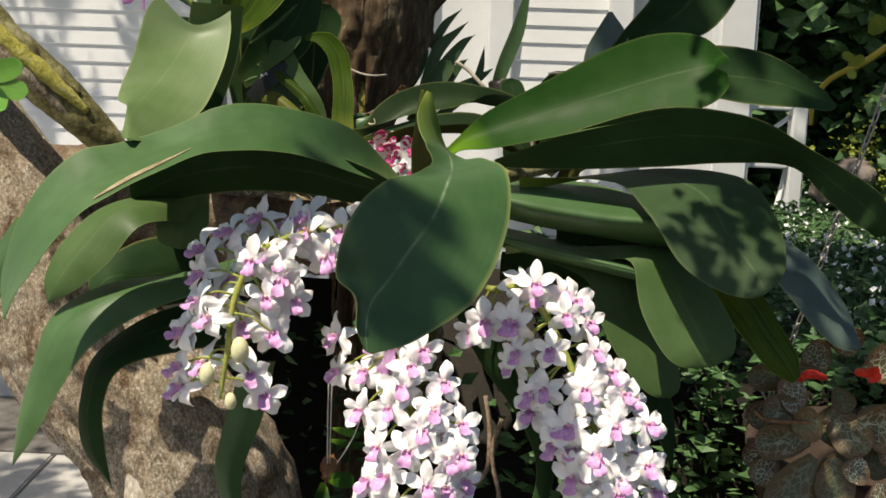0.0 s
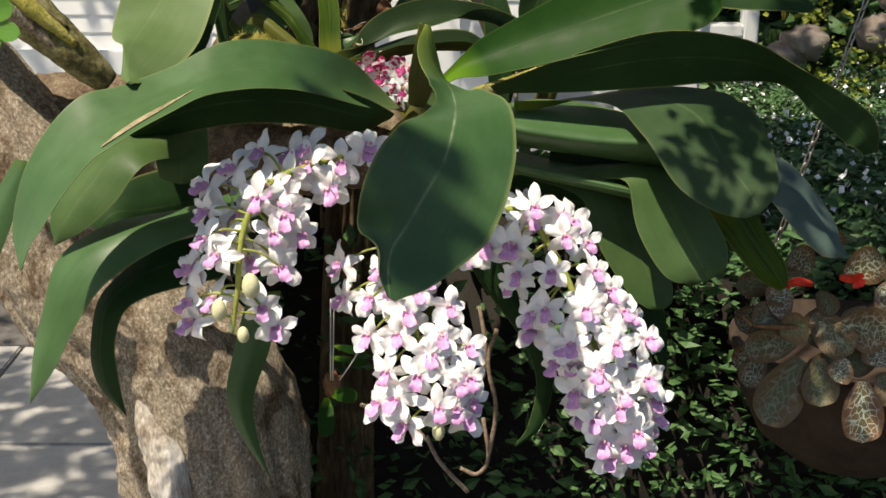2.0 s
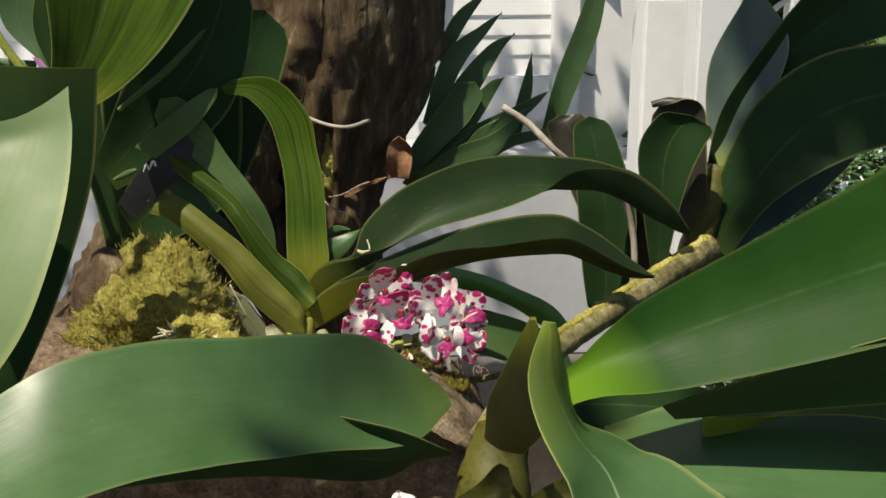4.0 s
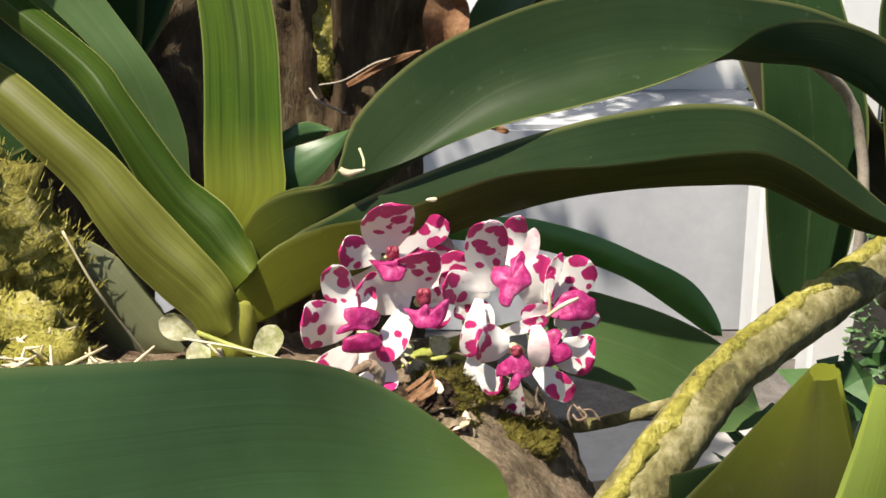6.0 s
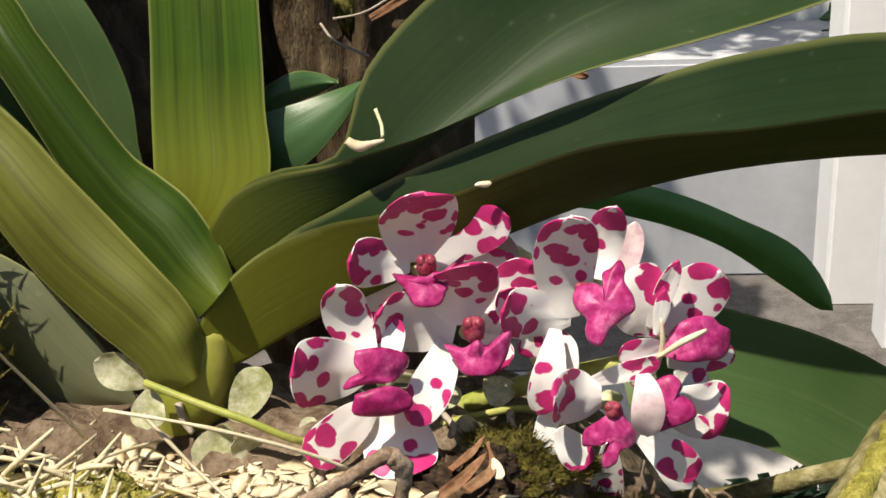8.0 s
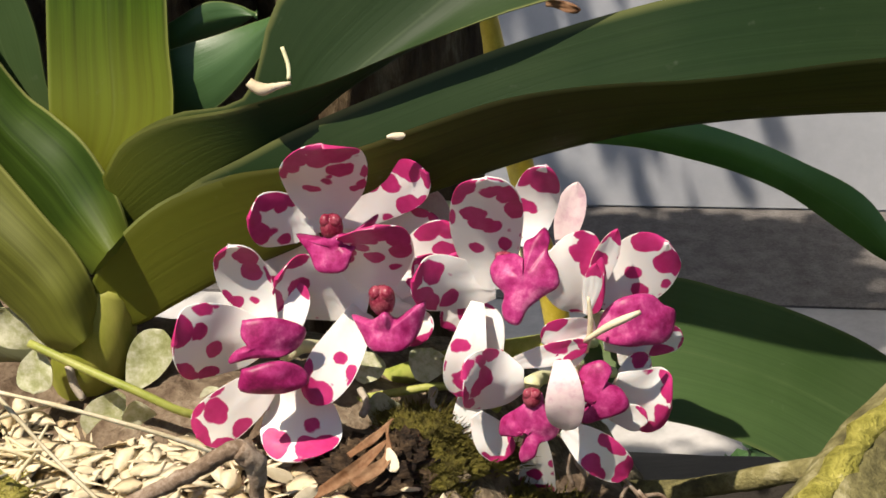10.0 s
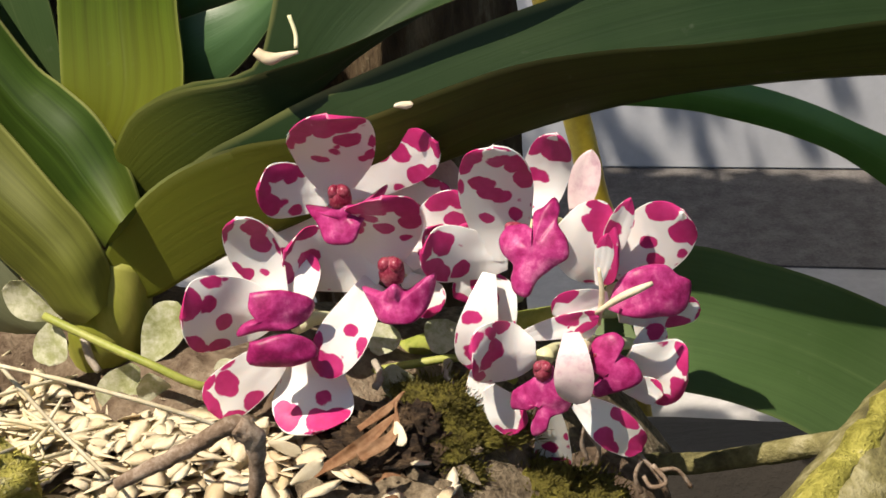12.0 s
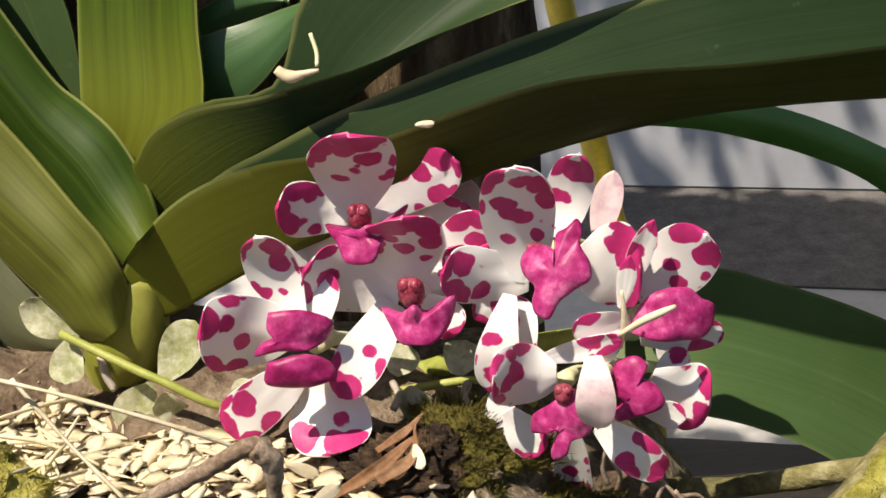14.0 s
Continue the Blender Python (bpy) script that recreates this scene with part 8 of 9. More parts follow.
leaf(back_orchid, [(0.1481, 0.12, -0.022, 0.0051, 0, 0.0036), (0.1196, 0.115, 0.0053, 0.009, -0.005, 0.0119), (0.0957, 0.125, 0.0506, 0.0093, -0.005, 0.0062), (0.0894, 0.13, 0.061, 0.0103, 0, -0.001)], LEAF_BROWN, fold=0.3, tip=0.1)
leaf(back_orchid, [(0.1118, 0.105, -0.0468, 0.0072, 0, 0.0051), (0.1119, 0.105, -0.019, 0.0128, 0, 0.001), (0.1106, 0.105, 0.0144, 0.0152, 0, 0), (0.1052, 0.11, 0.0454, 0.0125, 0, -0.001), (0.1015, 0.115, 0.0635, 0.0089, 0, -0.0001)], LEAF_SHADED, "leaf in deep shade", fold=0.3, tip=0.1)
leaf(back_orchid, [(0.1378, 0.1, -0.0163, 0.0038, 0, -0.0019), (0.138, 0.1, 0.0228, 0.0105, 0, 0), (0.1404, 0.1, 0.0495, 0.016, 0, -0.0018), (0.1511, 0.1, 0.0666, 0.017, 0, -0.0018)], LEAF_SHADED, fold=0.3, tip=0.1)
piece("stem", tube_bm([(0.1478, 0.12, -0.0516), (0.1603, 0.12, -0.0185), (0.1676, 0.12, 0.0103), (0.1744, 0.125, 0.0338)], [.009, .009, .008, .006], 14, 20, .15, 3, 120), SHEATH, back_orchid)
small_orchid = thing("orchid_plant", "tuft of narrow pointed leaves behind the limb", "orchid", at=(0.0193, 0.16, 0.035))
for q in ([(0.0247, 0.16, 0.0403, 0.0053, 0, -0.0055), (0.0387, 0.16, 0.067, 0.0088, 0, -0.0072), (0.0561, 0.16, 0.0915, 0.0053, 0, -0.0035), (0.0675, 0.16, 0.1001, 0, 0, 0)], [(0.0211, 0.16, 0.0494, 0.0053, 0, -0.0073), (0.0334, 0.16, 0.0847, 0.007, 0, -0.0071), (0.0507, 0.16, 0.1028, 0.0035, 0, -0.0026), (0.0603, 0.16, 0.1115, 0, 0, 0)], [(0.0261, 0.155, 0.0333, 0.0071, 0, -0.0028), (0.0419, 0.155, 0.0547, 0.0088, 0, -0.0028), (0.0549, 0.155, 0.0722, 0.0044, 0, -0.0027), (0.0617, 0.155, 0.0776, 0, 0, 0)], [(0.087, 0.16, 0.0431, 0.0072, 0, -0.0019), (0.0961, 0.16, 0.0735, 0.0099, 0, -0.0037), (0.1075, 0.16, 0.1049, 0.0098, 0, -0.0035), (0.1143, 0.16, 0.1358, 0.0052, 0, 0), (0.1188, 0.16, 0.1559, 0, 0, 0)], [(0.0673, 0.16, 0.0434, 0.0054, 0, -0.0019), (0.074, 0.16, 0.0684, 0.0053, 0, -0.0018), (0.0771, 0.16, 0.0906, 0, 0, 0)], [(0.0364, 0.15, 0.0226, 0.0071, 0, -0.0037), (0.0574, 0.15, 0.0403, 0.0071, 0, -0.0037), (0.082, 0.15, 0.0472, 0.0036, 0, -0.0036), (0.1032, 0.15, 0.0487, 0, 0, 0)], [(0.0267, 0.165, 0.0857, 0.0035, 0, -0.0053), (0.0389, 0.165, 0.1083, 0.0053, 0, -0.0035), (0.0544, 0.165, 0.1236, 0, 0, 0)], [(0.0399, 0.15, 0.0298, 0.0071, 0, -0.0037), (0.0486, 0.15, 0.0467, 0.0053, 0, -0.0027), (0.0593, 0.15, 0.0567, 0, 0, 0)]):
    leaf(small_orchid, [(*r[:3], *(x * .62 for x in r[3:])) for r in q], LEAF_NARROW, fold=0.25, tip=0.12, n=18, m=6)
for q in ([(0.0061, 0.15, 0.0232, 0.005, 0, 0.001), (0.0192, 0.15, 0.0413, 0.0079, 0, -0.001), (0.0338, 0.15, 0.0589, 0.0088, 0, -0.003), (0.0452, 0.15, 0.076, 0.0068, 0, -0.0029)], [(0.008, 0.155, 0.0181, 0.0031, 0, -0.001), (0.0272, 0.155, 0.0334, 0.0061, 0, -0.0041), (0.049, 0.155, 0.0463, 0.0041, 0, -0.005), (0.0723, 0.155, 0.0599, 0.0021, 0, -0.0029), (0.086, 0.155, 0.07, 0.0005, 0, -0.0005)], [(-0.0022, 0.16, 0.0378, 0.003, 0, -0.001), (0.0081, 0.16, 0.0569, 0.007, 0, -0.002), (0.0172, 0.16, 0.0745, 0.0059, 0, -0.002), (0.0231, 0.16, 0.087, 0.002, 0, -0.001)], [(0.0152, 0.145, 0.0252, 0.002, 0, -0.002), (0.0359, 0.145, 0.0366, 0.003, 0, -0.0045), (0.0557, 0.145, 0.0448, 0.0016, 0, -0.0039), (0.0751, 0.15, 0.0615, 0.0006, 0, -0.0019)]):
    leaf(small_orchid, q, LEAF_NARROW, fold=0.25, tip=0.1, n=18, m=6)
piece("dead_sheath", leaf_bm([(0.0028, 0.12, 0.0312, 0.0052, 0, 0.0009), (0.0034, 0.12, 0.0443, 0.0069, 0, 0.0009), (0.0031, 0.12, 0.0536, 0.0032, 0, 0.0009)], fold=.9, tip=.3, n=16, m=10, wave=.45), DEAD, small_orchid, "papery brown dead sheath")
for i, q in enumerate(([(-0.0249, 0.1, 0.027, 0.0008, 0, -0.0018), (-0.013, 0.1, 0.0333, 0.0017, 0, -0.0027), (-0.0035, 0.1, 0.0369, 0.0004, 0, -0.0009)], [(0.0149, 0.09, 0.0173, 0.0009, 0, -0.0027), (0.0215, 0.09, 0.0155, 0.0004, 0, -0.0027)])):
    piece("dead_sheath", leaf_bm([(*r[:3], *(x * .35 for x in r[3:])) for r in q], fold=.9, tip=.2, n=14, wave=.5, seed=i), DEAD, small_orchid)
purple_orchid = thing("orchid_plant", "thin-leaved orchid with drooping mauve flowers", "orchid", at=(-0.1561, 0.05, 0.1022))
for q in ([(-0.1512, 0.03, 0.0934, -0.001, 0, -0.0024), (-0.1643, 0.03, 0.1121, 0.0022, 0, -0.0032), (-0.1859, 0.03, 0.1297, -0.0004, 0, -0.0047), (-0.2116, 0.03, 0.1393, 0.0014, 0, -0.0016)], [(-0.1576, 0.04, 0.1052, -0.0001, 0, -0.002), (-0.1801, 0.04, 0.1056, -0.0002, 0, -0.0033), (-0.2024, 0.04, 0.1033, 0.0001, 0, -0.0025), (-0.2157, 0.04, 0.1006, 0, 0, 0)], [(-0.149, 0.03, 0.1039, 0.0007, 0, -0.0016), (-0.162, 0.035, 0.1242, 0.0063, 0, 0), (-0.1597, 0.035, 0.1464, 0.0089, 0, 0.0031), (-0.1575, 0.035, 0.1667, 0.0048, 0, 0.0015)], [(-0.1647, 0.03, 0.0828, 0.0022, 0, -0.0033), (-0.1549, 0.03, 0.0934, 0.0018, 0, -0.0025), (-0.146, 0.03, 0.1007, 0.0007, 0, -0.0016)]):
    leaf(purple_orchid, q, LEAF_NARROW, fold=0.2, tip=0, n=16, m=6)
piece("stem", tube_bm([(-0.1505, 0.03, 0.0925), (-0.1666, 0.03, 0.1137), (-0.1761, 0.03, 0.1345), (-0.1834, 0.03, 0.1625)], .002, 8, 16, .1), STALK, purple_orchid)
for q in ([(-0.2046, 0.02, 0.1444, 0.0027, 0, -0.0008), (-0.2158, 0.02, 0.1351, 0.004, 0, -0.007), (-0.2231, 0.02, 0.1227, 0.0043, 0, -0.0039), (-0.2267, 0.02, 0.1178, 0, 0, 0)], [(-0.2046, 0.02, 0.1413, 0.0015, 0, -0.0008), (-0.2084, 0.02, 0.1293, 0.0015, 0, -0.0003), (-0.2092, 0.02, 0.1133, 0.0009, 0, -0.0006)], [(-0.2072, 0.02, 0.1459, 0.0029, 0, -0.0023), (-0.2185, 0.02, 0.139, 0.0042, 0, -0.0046), (-0.2273, 0.02, 0.1359, 0.0005, 0, -0.0031)], [(-0.1546, 0.03, 0.1101, 0.0026, 0, -0.0019), (-0.1519, 0.03, 0.1056, 0.0022, 0, -0.0007)]):
    piece("petal", leaf_bm(q, fold=.1, tip=0, n=12, m=5, thick=.0007), PURPLE, purple_orchid, "drooping mauve petal")
rosette = thing("rosette_plant", "small bright green rosette sprouting from the trunk", "plant", at=(-0.2806, -0.13, 0.0577))
for q in ([(-0.2922, -0.13, 0.0615, 0.0003, 0, -0.0025), (-0.2799, -0.136, 0.0649, 0.0009, 0, -0.0066), (-0.2677, -0.142, 0.0683, 0.0011, 0, -0.0082), (-0.2576, -0.147, 0.0711, 0.001, 0, -0.007), (-0.2516, -0.15, 0.0728, 0.0006, 0, -0.004)], [(-0.2925, -0.13, 0.0574, -0.0006, 0, -0.0024), (-0.279, -0.136, 0.0563, -0.0017, 0, -0.0064), (-0.2657, -0.142, 0.0552, -0.002, 0, -0.0079), (-0.2547, -0.147, 0.0543, -0.0017, 0, -0.0068), (-0.2481, -0.15, 0.0538, -0.001, 0, -0.0039)], [(-0.2885, -0.13, 0.0575, -0.0019, 0, -0.0017), (-0.2804, -0.139, 0.0526, -0.005, 0, -0.0044), (-0.2724, -0.148, 0.0478, -0.0061, 0, -0.0055), (-0.2658, -0.1555, 0.0438, -0.0052, 0, -0.0047), (-0.2618, -0.16, 0.0415, -0.003, 0, -0.0027)], [(-0.2901, -0.13, 0.0635, 0.0018, 0, -0.0009), (-0.2858, -0.133, 0.0701, 0.0049, 0, -0.0025), (-0.2816, -0.136, 0.0767, 0.0061, 0, -0.0031), (-0.278, -0.1385, 0.0821, 0.0052, 0, -0.0026), (-0.276, -0.14, 0.0853, 0.003, 0, -0.0015)], [(-0.2887, -0.13, 0.0555, -0.0024, 0, -0.0001), (-0.2874, -0.136, 0.0493, -0.0063, 0, -0.0001), (-0.2861, -0.142, 0.0431, -0.0079, 0, -0.0002), (-0.2851, -0.147, 0.0381, -0.0067, 0, -0.0001), (-0.2844, -0.15, 0.0351, -0.0039, 0, -0.0001)], [(-0.287, -0.14, 0.0672, -0.0001, 0, -0.002), (-0.2797, -0.1475, 0.0688, -0.0001, 0, -0.0054), (-0.2725, -0.155, 0.0704, -0.0001, 0, -0.0067), (-0.2666, -0.1613, 0.0718, -0.0001, 0, -0.0057), (-0.2631, -0.165, 0.0726, -0.0001, 0, -0.0033)], [(-0.2963, -0.13, 0.0594, -0.0008, 0, 0.0024), (-0.3018, -0.136, 0.0572, -0.0022, 0, 0.0065), (-0.3072, -0.142, 0.0551, -0.0027, 0, 0.0081), (-0.3116, -0.147, 0.0534, -0.0023, 0, 0.0069), (-0.3142, -0.15, 0.0524, -0.0013, 0, 0.004)], [(-0.2962, -0.13, 0.0614, 0.0014, 0, 0.0021), (-0.3, -0.136, 0.0659, 0.0036, 0, 0.0056), (-0.3037, -0.142, 0.0703, 0.0045, 0, 0.0069), (-0.3067, -0.147, 0.074, 0.0039, 0, 0.0059), (-0.3085, -0.15, 0.0762, 0.0022, 0, 0.0034)]):
    leaf(rosette, q, LEAF_BRIGHT, fold=.15, tip=.25, n=10, m=6, thick=.001)
sprout = thing("small_plant", "small leafy plant hanging from the shaded bark", "plant", at=(-0.0446, -0.05, -0.2514))
for q in ([(-0.0401, -0.05, -0.2643, -0.0002, 0, -0.0022), (-0.0328, -0.056, -0.2623, -0.0005, 0, -0.0058), (-0.0255, -0.062, -0.2603, -0.0006, 0, -0.0072), (-0.0195, -0.067, -0.2586, -0.0005, 0, -0.0061), (-0.016, -0.07, -0.2576, -0.0003, 0, -0.0036)], [(-0.0436, -0.05, -0.2679, -0.0022, 0, 0.0001), (-0.0435, -0.056, -0.2763, -0.0058, 0, 0.0002), (-0.0435, -0.062, -0.2847, -0.0072, 0, 0.0002), (-0.0435, -0.067, -0.2915, -0.0062, 0, 0.0002), (-0.0434, -0.07, -0.2956, -0.0036, 0, 0.0001)], [(-0.0393, -0.05, -0.2308, -0.0002, 0, -0.0011), (-0.03, -0.05, -0.2324, -0.0005, 0, -0.0028), (-0.0207, -0.05, -0.2339, -0.0006, 0, -0.0035), (-0.0129, -0.05, -0.2352, -0.0005, 0, -0.003), (-0.0082, -0.05, -0.2359, -0.0003, 0, -0.0018)], [(-0.0367, -0.05, -0.2206, -0.0002, 0, -0.001), (-0.0295, -0.05, -0.2222, -0.0006, 0, -0.0028), (-0.0224, -0.05, -0.2237, -0.0007, 0, -0.0035), (-0.0164, -0.05, -0.225, -0.0006, 0, -0.003), (-0.0128, -0.05, -0.2257, -0.0004, 0, -0.0017)]):
    leaf(sprout, q, LEAF_FRESH, fold=.15, tip=.2, n=10, m=6, thick=.001)
piece("roots", ellipsoid_bm(.008, .008, .012, 14, 10, .4, 3, 60), DEAD, sprout).location = (-0.038, -0.045, -0.2585)
for q in ([(-0.0362, -0.09, -0.1648), (-0.0376, -0.08, -0.2046), (-0.0393, -0.06, -0.2474)], [(-0.0335, -0.09, -0.1648), (-0.0352, -0.08, -0.2046), (-0.0374, -0.06, -0.2474)], [(-0.0099, -0.09, -0.1961), (-0.0179, -0.08, -0.2195), (-0.0317, -0.06, -0.2474)]):
    tagged(mesh_object("cord", tube_bm(q, .0006, 5, 8), CORD), "thin pale tying cord hanging down", "cord", "tying cords")
# Roots take the darker twig tone to look shaded under the plant.
for i, q in enumerate(([(0.089, 0, -0.2021), (0.0939, -0.01, -0.2354), (0.0917, -0.01, -0.2673), (0.0742, -0.01, -0.2834), (0.049, 0, -0.2849)], [(0.042, -0.05, -0.3036), (0.0517, -0.05, -0.3249), (0.0639, -0.06, -0.3361), (0.0787, -0.06, -0.3522)], [(-0.015, -0.03, -0.2831), (0.0042, -0.02, -0.2927), (0.0235, 0, -0.3095), (0.0438, 0, -0.3316)], [(0.1032, -0.02, -0.2161), (0.0962, -0.02, -0.2474), (0.1041, -0.02, -0.29), (0.0995, -0.02, -0.3335)], [(0.0751, 0.02, -0.3692), (0.0909, 0.02, -0.375), (0.1012, 0.02, -0.3578), (0.096, 0.03, -0.3225)])):
    tagged(mesh_object("air_root", tube_bm(q, .002, 8, 30, .25, i, 160), TWIG), "grey aerial root in the shade under the plant", "root", "aerial roots")
yellow_twig = thing("drooping_twig", "yellowing twig drooping into view with small leaves", "twig", at=(0.4944, 0.3, 0.1026))
piece("stem", tube_bm([(0.5119, 0.3, 0.1148), (0.4739, 0.3, 0.0844), (0.4404, 0.3, 0.0657), (0.4249, 0.3, 0.0416), (0.4241, 0.3, 0.0167)], [.0035, .0035, .003, .003, .002], 8, 20, .1), YELLOW, yellow_twig)
for q in ([(0.4569, 0.3, 0.078, 0.001, 0, -0.0013), (0.461, 0.297, 0.0817, 0.0026, 0, -0.0034), (0.4651, 0.294, 0.0855, 0.0033, 0, -0.0042), (0.4684, 0.2915, 0.0886, 0.0028, 0, -0.0036), (0.4704, 0.29, 0.0904, 0.0016, 0, -0.0021)], [(0.4308, 0.3, 0.0418, -0.0001, 0, -0.0012), (0.4345, 0.297, 0.0412, -0.0004, 0, -0.0032), (0.4381, 0.294, 0.0407, -0.0004, 0, -0.0041), (0.4412, 0.2915, 0.0402, -0.0004, 0, -0.0035), (0.443, 0.29, 0.04, -0.0002, 0, -0.002)], [(0.4681, 0.3, 0.0842, 0.0005, 0, 0.0013), (0.4617, 0.297, 0.0867, 0.0014, 0, 0.0034), (0.4554, 0.294, 0.0892, 0.0017, 0, 0.0042), (0.4501, 0.2915, 0.0913, 0.0015, 0, 0.0036), (0.447, 0.29, 0.0925, 0.0008, 0, 0.0021)], [(0.477, 0.3, 0.1136, 0.0025, 0, -0.0018), (0.48, 0.297, 0.1189, 0.0065, 0, -0.0048), (0.4829, 0.294, 0.1242, 0.0081, 0, -0.006), (0.4854, 0.2915, 0.1286, 0.007, 0, -0.0051), (0.4868, 0.29, 0.1312, 0.0041, 0, -0.003)], [(0.4569, 0.3, 0.078, -0.0011, 0, -0.0008), (0.4585, 0.297, 0.0746, -0.003, 0, -0.002), (0.4601, 0.294, 0.0713, -0.0038, 0, -0.0025), (0.4614, 0.2915, 0.0686, -0.0032, 0, -0.0022), (0.4621, 0.29, 0.0669, -0.0019, 0, -0.0013)]):
    leaf(yellow_twig, q, LIME_LEAVES, fold=.1, tip=.2, n=8, m=4, thick=.001)

# ---- hanging pot ----
pot_at = Vector((0.4309, 0, -0.2444))
pot = thing("hanging_pot", "brown clay hanging pot on steel chains", "plant pot", at=pot_at)
bm = bmesh.new()
prof = [(.02, -.105), (.055, -.098), (.085, -.075), (.104, -.035), (.11, 0.0), (.115, .004), (.115, .012), (.107, .012), (.1, -.02), (.02, -.03)]
rings = [[bm.verts.new((r * math.cos(a / 40 * math.tau), r * math.sin(a / 40 * math.tau), z)) for a in range(40)] for r, z in prof]
for a, b in zip(rings, rings[1:]):
    for j in range(40):
        bm.faces.new((a[j], a[(j + 1) % 40], b[(j + 1) % 40], b[j]))
bm.faces.new(rings[0][::-1])
bm.faces.new(rings[-1])
part("bowl", bm, CLAY, pot)
link_bm = bmesh.new()
tube_bm([(.0022 * math.cos(a), 0, .0062 * math.sin(a)) for a in np.linspace(0, math.tau, 13)], .0008, 6, 20, bm=link_bm, caps=False)
link = None
for a, b in (((0.3226, -0.03, -0.1921), (0.4076, -0.02, 0.105)), ((0.499, -0.03, -0.1921), (0.4244, -0.02, 0.1183))):
    a, b = Vector(a), Vector(b)
    n = int((b - a).length / .0095)
    turn = (b - a).to_track_quat("Z", "Y").to_matrix().to_4x4()
    for i in range(n):
        if link is None:
            ob = mesh_object("chain_link", link_bm, STEEL)
            link = ob.data
        else:
            ob = new("chain_link", link)
        under(ob, pot)
        ob.matrix_basis = Matrix.Translation(a + (b - a) * (i / n)) @ turn @ pose(0, 0, 0, 0, 0, 90 * (i % 2) + 20)
veined = thing("potted_plant", "trailing plant with copper leaves veined in silver", "potted plant", at=pot_at + Vector((0, 0, .01)))
